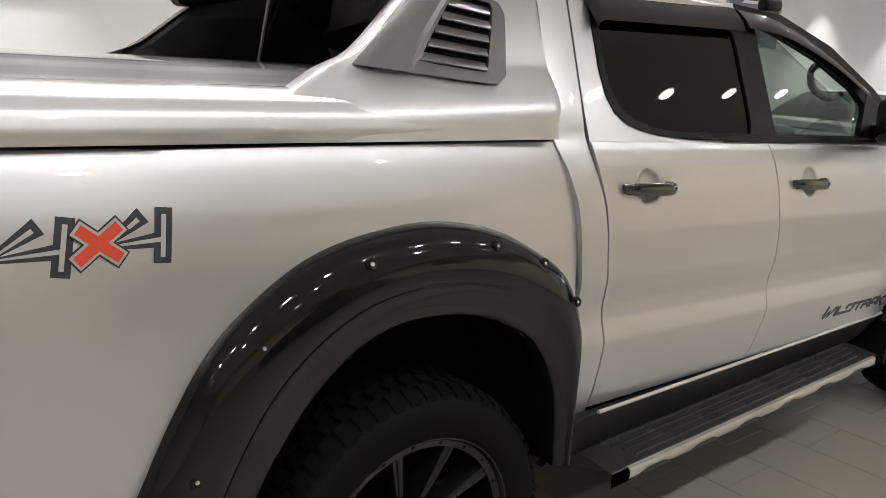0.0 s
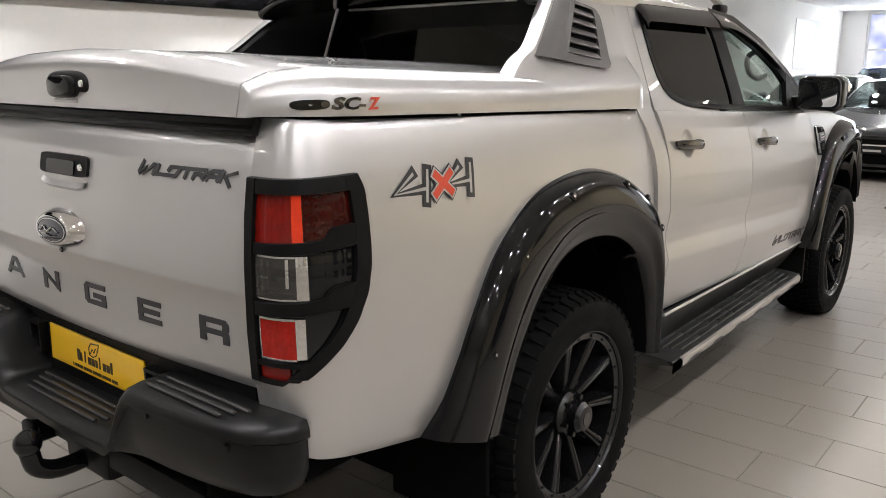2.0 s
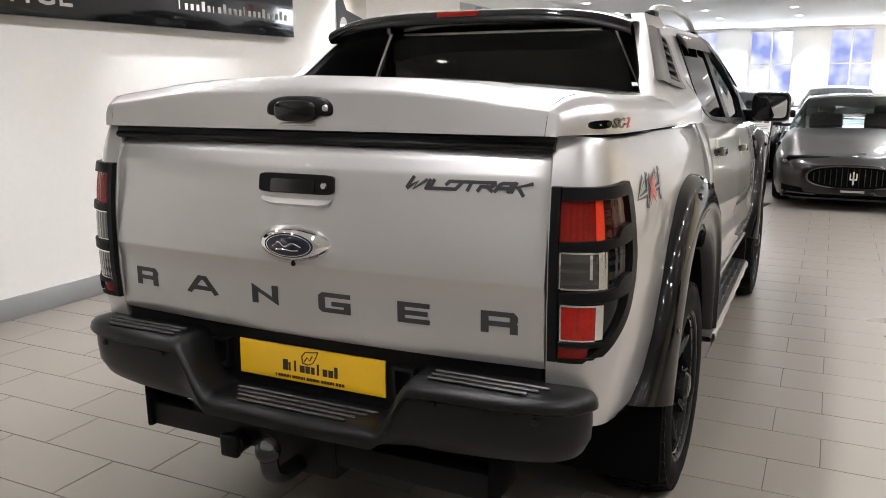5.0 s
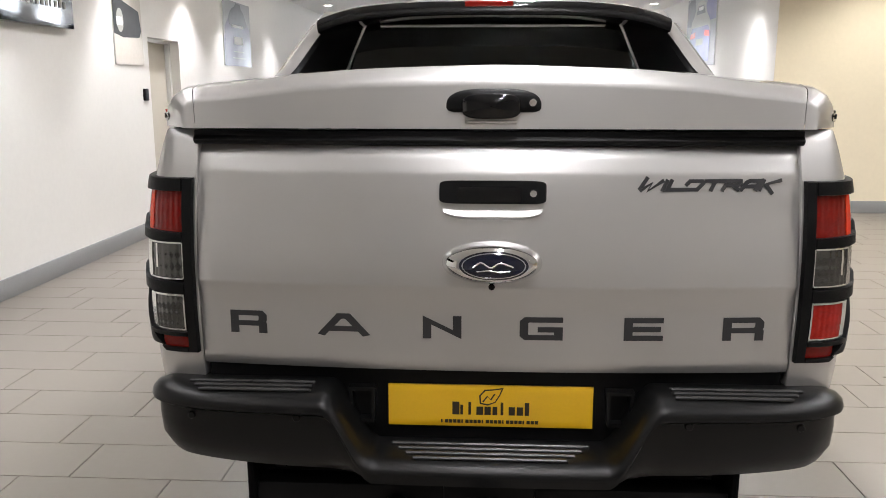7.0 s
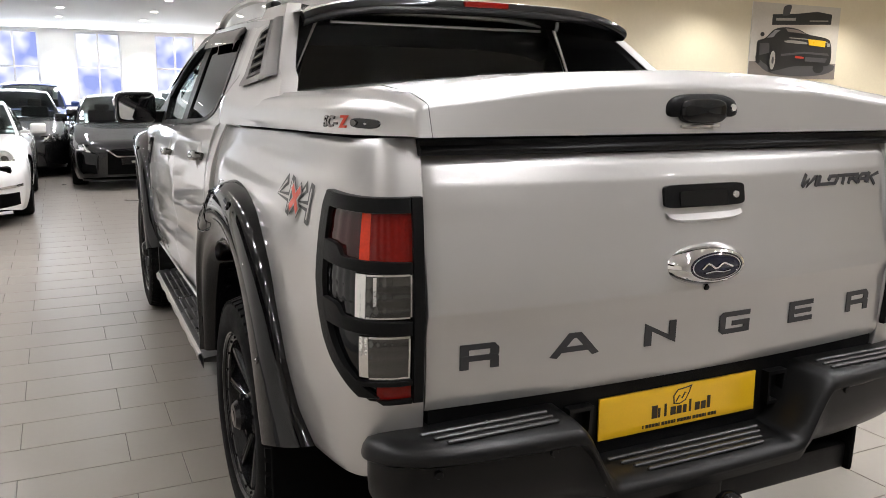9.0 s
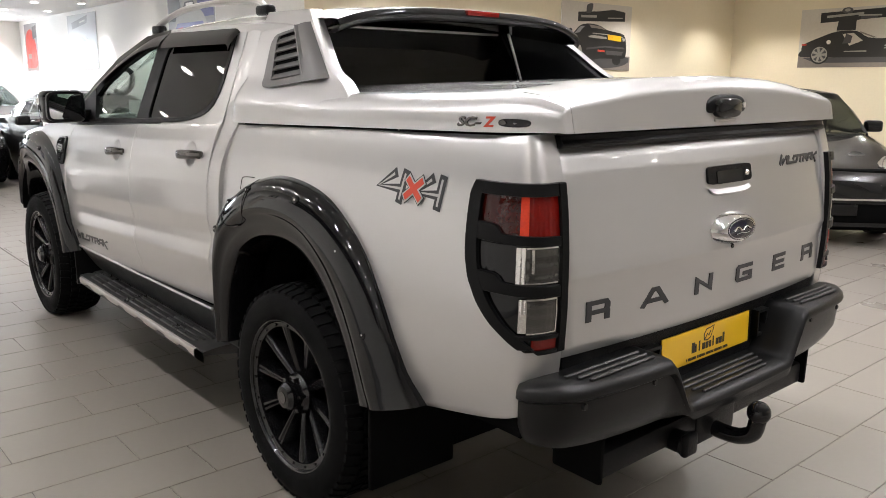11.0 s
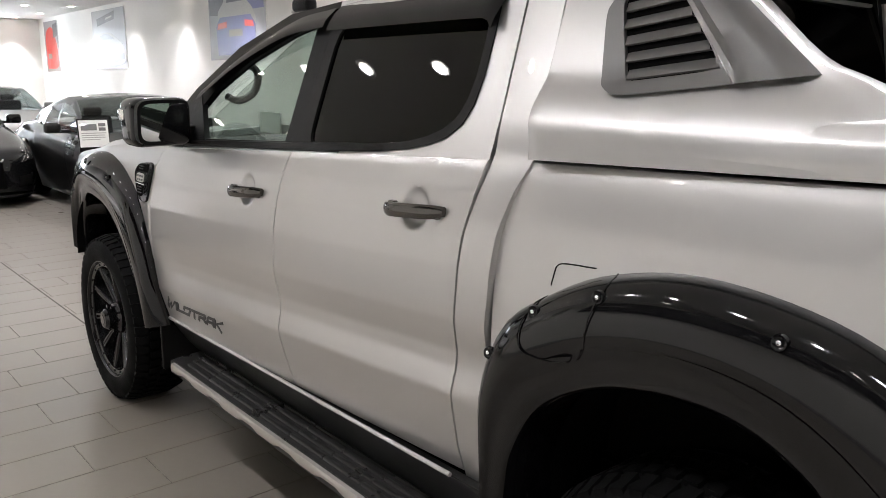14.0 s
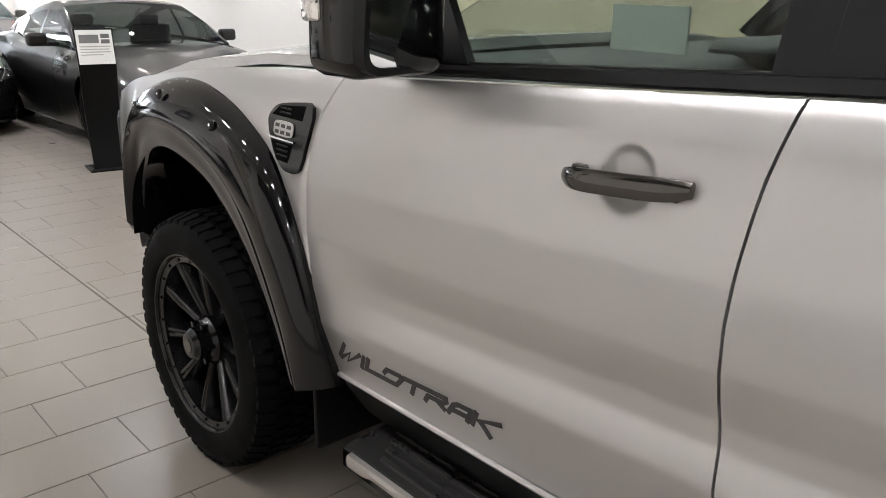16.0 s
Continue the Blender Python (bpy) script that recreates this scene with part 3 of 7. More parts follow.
both("front_wing", side_panel(lambda z: GAP_FRONT(z) + G, lambda z: 3.95, lambda y: float(np.interp(y, [p[0] for p in FARCH], [p[1] for p in FARCH])), fender_top, 44, 26), SILVER, "silver front wing")


def sill(bm, side):
    def fn(u, v, d):
        y = lerp(0.56, 2.46, u)
        z = lerp(0.376, 0.570 - 0.02 * (y - 0.7), v)
        return Vector((side * (lerp(0.782, 0.892, v ** 0.85) - d), y, z))
    return shell(bm, fn, 14, 10, 0.03)


both("sill", sill, BUMPER_BLACK, "black plastic sill cover")
both("sill_lip", lambda bm, s: tube(bm, [(s * 0.897, y, DOOR_LOW(y) - 0.003) for y in np.linspace(0.66, 2.44, 24)], 0.0065, 8), SILVER, "silver lip under the doors")


# blocks added under the body, coloured near-black to stand in for its shade
for nm, box in (("tunnel", (-0.30, 0.30, -1.04, 4.0, 0.44, 1.0)), ("chassis", (-0.6, 0.6, -0.52, 4.0, 0.30, 0.62)), ("spare_wheel_well", (-0.56, 0.56, -1.0, -0.52, 0.46, 0.64)),
                ("axle", (-0.8, 0.8, -0.06, 0.06, 0.34, 0.46)), ("axle", (-0.8, 0.8, 3.14, 3.26, 0.30, 0.42)), ("bed_end", (-0.72, 0.72, -1.08, -1.0, 0.62, 1.36))):
    part(nm, tub(bmesh.new(), *box), VOID_BLACK, truck, "underbody part coloured near-black for its shade")
for side in (1, -1):
    for box in ((0.30, 0.58, -1.05, 0.52, 0.62, 1.32), (0.30, 0.76, 0.52, 2.35, 0.42, 1.0), (0.58, 0.80, -1.06, -0.68, 0.60, 1.3)):
        part("inner_body", tub(bmesh.new(), *sorted((side * box[0], side * box[1])), *box[2:]), VOID_BLACK, truck)
    # wheel housings
    for hub, inn in ((REAR_HUB, REAR_IN), (FRONT_HUB, FRONT_IN)):
        bm = bmesh.new()
        line = smooth_line(inn, 30)
        rows = [[bm.verts.new((side * x, hub + y * 1.0, z + 0.012)) for x in (0.90, 0.56)] for y, z in line]
        for r, q in zip(rows, rows[1:]):
            bm.faces.new((r[0], r[1], q[1], q[0]))
        part("wheel_housing", bm, VOID_BLACK, truck)

# tailgate
GX, GY = 0.731, -1.135
GATE_UP = curve_fn([(1.05, 0.052), (1.10, 0.048), (1.15, 0.041), (1.22, 0.029), (1.28, 0.019), (1.33, 0.009), (1.37, -0.006), (1.392, -0.022)])
CREASE = 1.062


def GATE_SEC(z):
    """Depth of the tailgate: full above the folded crease, tucked in below it."""
    if z >= CREASE:
        return GATE_UP(z)
    low = 0.052 - 0.015 * math.sin(math.pi / 2 * min((CREASE - z) / 0.075, 1.0))
    return low - 0.014 * max(0.0, (0.87 - z) / 0.032) ** 2 * 0.6


def gate_point(x, z, d=0.0):
    bow = lerp(0.034, 0.046, min(max((z - 0.95) / 0.3, 0.0), 1.0))
    return Vector((x, GY - GATE_SEC(z) + bow * (x / GX) ** 2 + d, z))


bm = shell(bmesh.new(), lambda u, v, d: gate_point(lerp(-GX, GX, u), lerp(0.838, 1.392, v), d), 40, 110, 0.04)
gate = part("tailgate", bm, SILVER, truck, "silver tailgate with a folded crease")
bm = bmesh.new()
shell(bm, lambda u, v, d: Vector((lerp(-GX - 0.004, GX + 0.004, u), -1.122 - 0.010 * math.sin(math.pi * min(v * 1.6, 1)) + 0.024 * (2 * u - 1) ** 2 + d, lerp(1.394, 1.428, v))), 20, 8, 0.03)
part("cover_seal", bm, TRIM_BLACK, truck, "black rubber seal between cover and tailgate")

# bed cover: crowned lid between two fixed side rails
LID_SEC = [(0.862, 0.004), (0.861, 0.03), (0.853, 0.06), (0.835, 0.086), (0.80, 0.105), (0.735, 0.114), (0.66, 0.120), (0.58, 0.127), (0.5, 0.137), (0.35, 0.146), (0.0, 0.152)]


def lid_point(q, y):
    """q from 0 at the outer seam to 1 on the centre line."""
    k = q * (len(LID_SEC) - 1)
    i = min(int(k), len(LID_SEC) - 2)
    x, h = lerp(LID_SEC[i][0], LID_SEC[i + 1][0], k - i), lerp(LID_SEC[i][1], LID_SEC[i + 1][1], k - i)
    return x, h


def lid_surface(x, h, t):
    """t from 0 at the rear foot, over the rounded rear edge, to 1 at the front."""
    n = 0.22
    if t < n:                       # rear face
        f = t / n
        hh = h * (1 - (1 - f) ** 2.2 * 1.0)
        hh = h * min(f * 1.25, 1.0) if f < 0.6 else lerp(h * 0.75, h, (f - 0.6) / 0.4)
        y = -1.128 + 0.02 * f + 0.05 * max(f - 0.62, 0) ** 1.5 / 0.38**1.5
    else:
        hh = h
        y = lerp(-1.058, 0.30, (t - n) / (1 - n))
    return y, hh


def lid_xyz(x, h, t, side):
    y, hh = lid_surface(x, h, t)
    bend = max(0.0, (-0.86 - y)) / 0.27
    xx = x - (0.115 * bend**2.6 if x > 0.7 else 0.0) * (x - 0.7) / 0.16
    return Vector((side * xx, y, rail_z(y) + 0.003 + hh * (1 - 0.22 * min(max(-0.95 - y, 0) / 0.17, 1.0) * min(x / 0.7, 1.0) ** 2)))


def strip_grid(bm, rows, depth_vec=None):
    vs = [[bm.verts.new(p) for p in r] for r in rows]
    for a, b in zip(vs, vs[1:]):
        for i in range(len(a) - 1):
            bm.faces.new((a[i], b[i], b[i + 1], a[i + 1]))
    return vs


TS = list(np.linspace(0, 0.22, 16)) + list(np.linspace(0.22, 1, 40))[1:]
bm = bmesh.new()
qs = np.linspace(0.455, 1.0, 26)
prof = [lid_point(q, 0) for q in qs]
rows = [[lid_xyz(x, h, t, -1) for x, h in prof] + [lid_xyz(x, h, t, 1) for x, h in prof[-2::-1]] for t in TS]
strip_grid(bm, rows)
part("cover_lid", bm, SILVER, truck, "silver moulded hard lid over the load bed", sharp=60)
both("cover_rail", lambda bm, s: (strip_grid(bm, [[lid_xyz(x, h, t, s) for x, h in [lid_point(q, 0) for q in np.linspace(0, 0.448, 20)]] for t in TS]), bm)[1], SILVER, "silver side moulding of the bed cover", sharp=60)


# cab sides above the belt: one flat plane leaning inwards
def up_point(y, z, d=0.0, side=1):
    return Vector((side * (0.860 - (z - 1.32) * 0.40 - d), y, z))


def plate(poly, depth, proud=0.0):
    def build(bm, side):
        return prism(bm, poly, lambda y, z, d: up_point(y, z, d - proud, side), depth)
    return build


def frame_plate(outer, inner, depth, proud=0.0):
    def build(bm, side):
        return ring(bm, outer, inner, lambda y, z, d: up_point(y, z, d - proud, side), depth)
    return build


RW_OUT = [(1.432, 1.316), (1.2, 1.330), (1.02, 1.343), (0.90, 1.358), (0.82, 1.376), (0.765, 1.396), (0.724, 1.428), (0.703, 1.475), (0.698, 1.54), (0.706, 1.64), (0.718, 1.732), (1.436, 1.728)]
RW_IN = [(1.37, 1.335), (1.2, 1.346), (1.04, 1.360), (0.915, 1.376), (0.84, 1.394), (0.786, 1.415), (0.748, 1.445), (0.730, 1.487), (0.724, 1.54), (0.731, 1.63), (0.745, 1.70), (1.394, 1.70)]
FW_OUT = [(2.40, 1.262), (1.432, 1.318), (1.437, 1.722), (1.68, 1.69), (1.95, 1.60), (2.18, 1.48), (2.36, 1.35)]
FW_IN = [(2.28, 1.29), (1.50, 1.335), (1.52, 1.69), (1.67, 1.655), (1.90, 1.575), (2.10, 1.47), (2.22, 1.365)]
def softened(pts, passes, k=9):
    """The outline with k points a side and its corners eased."""
    p = np.array([lerp(np.array(pts[i]), np.array(pts[(i + 1) % len(pts)]), f / k) for i in range(len(pts)) for f in range(k)])
    for _ in range(passes):
        p = 0.5 * p + 0.25 * (np.roll(p, 1, 0) + np.roll(p, -1, 0))
    return [tuple(q) for q in p]


both("rear_window_frame", frame_plate(softened(RW_OUT, 0), softened(RW_IN, 3), 0.03, 0.004), TRIM_BLACK, "black window surround")
both("front_window_frame", frame_plate(FW_OUT, FW_IN, 0.03, 0.004), TRIM_BLACK, "black window surround")
rear_glass = both("rear_side_window", plate(softened(RW_IN, 3), 0.004, -0.004), GLASS_DARK, "dark privacy glass")
front_glass = both("front_side_window", plate(FW_IN, 0.004, -0.012), GLASS_CLEAR, "clear side glass")
both("door_frame_upper", lambda bm, s: prism(bm, [(0.614, 1.315), (0.601, 1.36), (0.607, 1.45), (0.624, 1.60), (0.635, 1.70), (0.645, 1.768), (1.43, 1.755), (1.43, 1.722), (0.726, 1.724), (0.714, 1.64), (0.706, 1.54), (0.711, 1.478), (0.731, 1.434), (0.770, 1.403), (0.823, 1.383), (0.90, 1.365), (1.0, 1.352), (1.2, 1.337), (1.2, 1.315)], lambda y, z, d: up_point(y, z, d, s), 0.03), SILVER, "silver door frame and pillar")
# gloss black also stands in for the roof edge's dark reflection
both("door_frame_front", lambda bm, s: prism(bm, [(1.43, 1.724), (1.43, 1.755), (1.72, 1.728), (2.02, 1.625), (2.27, 1.475), (2.47, 1.30), (2.40, 1.262), (2.36, 1.352), (2.18, 1.484), (1.95, 1.605), (1.68, 1.695)], lambda y, z, d: up_point(y, z, d, s), 0.03), GLOSS_BLACK, "front door frame, black for deflector and dark reflections")

# roof
ROOF_Z = curve_fn([(0.18, 1.795), (0.5, 1.81), (1.0, 1.815), (1.4, 1.80), (1.62, 1.765), (1.72, 1.735)])


def roof_fn(u, v, d):
    y = lerp(0.18, 1.72, u)
    a = (v - 0.5) * 2
    w = 0.70 - 0.03 * max(0, (y - 1.2)) - 0.03 * max(0, 0.5 - y)
    return Vector((a * w, y, ROOF_Z(y) + 0.03 - 0.085 * abs(a) ** 3.2 - d))


part("roof", shell(bmesh.new(), roof_fn, 24, 24, 0.03), SILVER, truck, "silver roof")
# windscreen and bonnet
part("windscreen", shell(bmesh.new(), lambda u, v, d: Vector(((u - 0.5) * 2 * lerp(0.80, 0.64, v), lerp(2.55, 1.70, v) - 0.10 * ((u - 0.5) * 2) ** 2, lerp(1.24, 1.735, v) - d)), 16, 8, 0.006), GLASS_CLEAR, truck)


def hood_fn(u, v, d):
    y = lerp(2.5, 3.98, u)
    a = (v - 0.5) * 2
    z = float(np.interp(y, [2.5, 2.9, 3.4, 3.8, 3.98], [1.275, 1.255, 1.19, 1.10, 1.0]))
    return Vector((a * (0.80 - 0.05 * u), y, z + 0.035 * (1 - abs(a) ** 3) - d))


part("bonnet", shell(bmesh.new(), hood_fn, 24, 24, 0.03), SILVER, truck, "silver bonnet")
part("front_end", tub(bmesh.new(), -0.80, 0.80, 3.80, 4.02, 0.5, 0.98, 0.04), TRIM_BLACK, truck, "dark grille and front bumper")

# sails: fairings from the cover up to the roof
SAIL_X = curve_fn([(1.36, 0.862), (1.45, 0.845), (1.50, 0.815), (1.55, 0.78), (1.65, 0.735), (1.75, 0.688), (1.82, 0.65)])
SAIL_FRONT = curve_fn([(1.36, 0.460), (1.40, 0.464), (1.47, 0.484), (1.6, 0.498), (1.75, 0.518), (1.82, 0.525)])
SAIL_REAR = curve_fn([(1.36, -0.30), (1.48, -0.26), (1.53, -0.17), (1.56, -0.09), (1.60, -0.035), (1.68, 0.06), (1.75, 0.15), (1.82, 0.24)])


def sail_point(y, z, d, side):
    k = min(max((y - SAIL_REAR(z)) / 0.16, 0.0), 1.0)
    d = d - 0.009 * k * k * (3 - 2 * k) * min(max((1.54 - z) / 0.06, 0.0), 1.0)        # stands clear of the cover's rail
    return Vector((side * (SAIL_X(z) - d), y, z))


def sail(bm, side):
    def fn(u, v, d):
        z = lerp(1.372, 1.80, v)
        return sail_point(lerp(SAIL_FRONT(z), SAIL_REAR(z), u), z + (0.012 if v == 0 else 0) - 0.0405 * (lerp(SAIL_FRONT(z), SAIL_REAR(z), u) - 0.45) * (1 - v), d, side)
    return shell(bm, fn, 24, 28, 0.05)


sails = both("sail_panel", sail, SILVER, "silver fairing between bed cover and roof")


def sail_inner(bm, side):
    rows = []
    for z in np.linspace(1.50, 1.80, 14):
        yr = SAIL_REAR(z)
        rows.append([Vector((side * (SAIL_X(z) - 0.004), yr + 0.004, z)), Vector((side * (SAIL_X(z) - 0.05), yr + 0.01, z)), Vector((side * (SAIL_X(z) - 0.065), yr + 0.03, z)), Vector((side * (SAIL_X(z) - 0.17), 0.36, z))])
    strip_grid(bm, rows)
    return bm


both("sail_lining", sail_inner, TRIM_BLACK, "black inner face of the fairing")
part("rear_screen", prism(bmesh.new(), [(-0.62, 1.45), (0.62, 1.45), (0.52, 1.78), (-0.52, 1.78)], lambda x, z, d: Vector((x, 0.33 + (z - 1.45) * 0.12 + d, z)), 0.005), GLASS_DARK, truck, "black tinted rear screen")
part("screen_shelf", tub(bmesh.new(), -0.66, 0.66, -0.02, 0.40, 1.46, 1.50), TRIM_BLACK, truck)


def spoiler_fn(u, v, d):
    a = (u - 0.5) * 2
    w = 0.655
    y0, y1 = 0.30, -0.035 + 0.06 * abs(a) ** 2.5
    # v runs over the top, round the rear lip and back along the underside
    if v < 0.55:
        y, z = lerp(y0, y1 + 0.02, v / 0.55), 1.822 - 0.012 * (v / 0.55)
    elif v < 0.7:
        f = (v - 0.55) / 0.15
        y, z = y1 + 0.02 - 0.02 * math.sin(f * math.pi), 1.81 - 0.05 * f
    else:
        y, z = lerp(y1 + 0.02, y0, (v - 0.7) / 0.3), 1.76 + 0.004 * (v - 0.7)
    return Vector((a * w, y, z - 0.05 * abs(a) ** 5 + 0.012 * (1 - a * a)))


bm = bmesh.new()
strip_grid(bm, [[spoiler_fn(u, v, 0) for v in np.linspace(0, 0.56, 22)] for u in np.linspace(0, 1, 41)])
spoiler = part("roof_spoiler", bm, SILVER, truck, "silver roof spoiler over the rear screen", sharp=60)
# gloss black stands in for dark reflections on the silver lip
bm = bmesh.new()
strip_grid(bm, [[spoiler_fn(u, v, 0) for v in np.linspace(0.56, 1, 16)] for u in np.linspace(0, 1, 41)])
part("spoiler_underside", bm, GLOSS_BLACK, spoiler, "lip and underside of the spoiler, blackened for dark reflections", sharp=60)
part("high_brake_light", tub(bmesh.new(), -0.10, 0.075, -0.041, -0.01, 1.797, 1.817, 0.004), RED_LENS, truck, "red high-level brake light")


# wheels
def tyre_mesh():
    bm = bmesh.new()
    R, w = TYRE_R, 0.135
    prof = [(0.276, -w + 0.012), (0.289, -w), (0.31, -w - 0.006), (0.352, -w - 0.008), (0.384, -w + 0.004), (0.397, -w + 0.02), (0.400, -0.06), (0.402, 0.0), (0.400, 0.06), (0.397, w - 0.02), (0.384, w - 0.004), (0.352, w + 0.008), (0.31, w + 0.006), (0.289, w), (0.276, w - 0.012)]
    lathe(bm, prof, 72, pose(0, 0, 0, 0, 90, 0), close=False)
    return bm


def tread_mesh():
    """Tread blocks and shoulder lugs."""
    bm = bmesh.new()
    R = TYRE_R
    n = 54
    for k in range(n):
        a = 2 * math.pi * k / n
        for row, (x0, x1, sk, r0, r1) in enumerate(((-0.128, -0.078, 0.25, 0.376, R), (-0.070, -0.028, -0.3, 0.398, R + 0.001), (-0.02, 0.02, 0.3, 0.399, R + 0.001), (0.028, 0.070, -0.3, 0.398, R + 0.001), (0.078, 0.128, 0.25, 0.376, R))):
            half = math.pi / n * 0.66
            off = (row % 2) * math.pi / n
            vs = []
            for rr in (r0, r1):
                for xx in (x0, x1):
                    for sg in (-1, 1):
                        aa = a + off + sg * half + sk * (xx - x0)
                        rx = rr - (0.016 if (row == 0 and xx == x0) or (row == 4 and xx == x1) else 0.0)
                        vs.append(bm.verts.new((xx * (1.03 if row in (0, 4) else 1), rx * math.cos(aa), rx * math.sin(aa))))
            b = vs
            for f in ((4, 5, 7, 6), (0, 1, 5, 4), (2, 6, 7, 3), (0, 4, 6, 2), (1, 3, 7, 5)):
                bm.faces.new([b[i] for i in f])
    return bm


def rim_mesh():
    """Ten chamfered spokes inside a stepped barrel with a ring of rivets, facing +x."""
    bm = bmesh.new()
    lathe(bm, [(0.237, -0.10), (0.244, 0.05), (0.254, 0.088), (0.256, 0.106), (0.258, 0.116), (0.276, 0.121), (0.283, 0.133), (0.287, 0.134), (0.290, 0.116)], 72, pose(0, 0, 0, 0, 90, 0), close=False)
    lathe(bm, [(0.0, -0.095), (0.242, -0.095)], 40, pose(0, 0, 0, 0, 90, 0), close=False)
    for k in range(10):
        rot = pose(0, 0, 0, 36.0 * k, 0, 0)
        rows = []
        for f in np.linspace(0, 1, 7):
            r = lerp(0.045, 0.258, f)
            w = lerp(0.013, 0.021, f ** 1.4)
            x = 0.066 + 0.044 * f ** 0.8
            prof = ((-w - 0.004, x - 0.055), (-w, x - 0.012), (-w + 0.006, x), (-0.005, x + 0.001), (0.0, x - 0.004 * min(1, 2 * f)), (0.005, x + 0.001), (w - 0.006, x), (w, x - 0.012), (w + 0.004, x - 0.055))
            rows.append([rot @ Vector((xx, yy, r)) for yy, xx in prof])
        strip_grid(bm, rows)
    for k in range(20):
        a = 2 * math.pi * (k + 0.5) / 20
        lathe(bm, [(0.0055, 0.112), (0.005, 0.1225), (0.0, 0.124)], 6, pose(0, 0.267 * math.cos(a), 0.267 * math.sin(a), 0, 90, 0), close=False)
    return bm


def hub_mesh():
    bm = bmesh.new()
    lathe(bm, [(0.075, 0.045), (0.078, 0.085), (0.068, 0.10), (0.056, 0.104), (0.052, 0.135), (0.040, 0.150), (0.026, 0.152), (0.0, 0.152)], 32, pose(0, 0, 0, 0, 90, 0), close=False)
    for k in range(6):
        a = 2 * math.pi * k / 6
        lathe(bm, [(0.011, 0.09), (0.010, 0.118), (0.0, 0.12)], 6, pose(0, 0.062 * math.cos(a), 0.062 * math.sin(a), 0, 90, 0), close=False)
    return bm


TYRE_ME = part("tyre", tyre_mesh(), RUBBER, None, "", 40)
TREAD_ME = part("tread", tread_mesh(), RUBBER, None, "", 40)
RIM_ME = part("rim", rim_mesh(), WHEEL_BLACK, None, "", 30)
HUB_ME = part("hub_cap", hub_mesh(), WHEEL_BLACK, None, "", 30)
LOGO_ME = part("cap_emblem", lathe(bmesh.new(), [(0.0, 0.1535), (0.022, 0.1535), (0.022, 0.152)], 20, pose(0, 0, 0, 0, 90, 0), close=False), SMOKED_CHROME, None)
meshes = {"tyre": TYRE_ME.data, "tread": TREAD_ME.data, "rim": RIM_ME.data, "hub_cap": HUB_ME.data, "cap_emblem": LOGO_ME.data}
for ob in (TYRE_ME, TREAD_ME, RIM_ME, HUB_ME, LOGO_ME):
    bpy.data.objects.remove(ob)
for side in (1, -1):
    for hub in (REAR_HUB, FRONT_HUB):
        w = new("wheel", meshes["tyre"])
        w.parent = truck
        w["label"] = "black alloy wheel with chunky all-terrain tyre"
        w.matrix_local = pose(side * 0.788, hub, HUB_Z - (HUB_FALL if hub else 0.0), 0, 0, 0 if side > 0 else 180) @ pose(0, 0, 0, 11 + 17 * hub, 0, 0)
        for nm in ("tread", "rim", "hub_cap", "cap_emblem"):
            o = new(nm, meshes[nm])
            o.parent = w
            if nm == "tread":
                tagged(o, kind="stuff")


# ---------------------------------------------------------------- pickup: rear fittings
def oval(rx, rz, n=40, p=2.0, cx=0.0, cz=0.0):
    out = []
    for k in range(n):
        a = 2 * math.pi * k / n
        c, s = math.cos(a), math.sin(a)
        out.append((cx + rx * abs(c) ** (2 / p) * (1 if c >= 0 else -1), cz + rz * abs(s) ** (2 / p) * (1 if s >= 0 else -1)))
    return out


BUMP_PLAN = smooth_line([(0.0, -1.285), (0.3, -1.28), (0.58, -1.266), (0.75, -1.243), (0.832, -1.205), (0.866, -1.16), (0.874, -1.13), (0.868, -1.10)], 60)


def bump_y(x):
    return float(np.interp(abs(x), BUMP_PLAN[:, 0], BUMP_PLAN[:, 1]))


def bumper_rows():
    """Sections round the plan curve; each point lies a way inwards from it towards the body."""
    rows = []
    total = len(BUMP_PLAN) - 1
    for k in range(-total, total + 1):
        x, y = BUMP_PLAN[abs(k)]
        side = -1 if k < 0 else 1
        s = abs(k) / total
        f = min(max((x - 0.285) / 0.125, 0), 1)
        f = f * f * (3 - 2 * f)
        end = min(max((s - 0.86) / 0.14, 0), 1)
        top = lerp(0.640, 0.802, f) - 0.012 * end ** 2
        low = lerp(0.585, 0.60, f) + 0.025 * min(max((s - 0.5) / 0.5, 0), 1) ** 1.5
        ax, ay = min(x, 0.78) * 0.98, -1.06
        reach = math.hypot(x - ax, y - ay)
        face = lerp(0.0, 0.018, f)
        h = top - low
        pts = [(reach, top - 0.004), (reach * 0.68, top), (0.055, top), (0.020, top - 0.005), (0.005, top - 0.018), (0.0, top - 0.034),
               (0.001, top - 0.040), (face + 0.001, top - 0.052), (face, top - h * 0.5), (face + 0.004, top - h * 0.75), (0.022 + face, low + 0.014), (0.05, low), (reach * 0.9, low + 0.002)]
        rows.append([Vector((side * lerp(x, ax, min(e / reach, 1.0)), lerp(y, ay, min(e / reach, 1.0)), z)) for e, z in pts])
    return rows


bm = bmesh.new()
vs = strip_grid(bm, bumper_rows())
bm.faces.new(vs[0])
bm.faces.new(vs[-1][::-1])
bumper = part("rear_bumper", bm, BUMPER_BLACK, truck, "black moulded step bumper with ribbed treads", sharp=40)
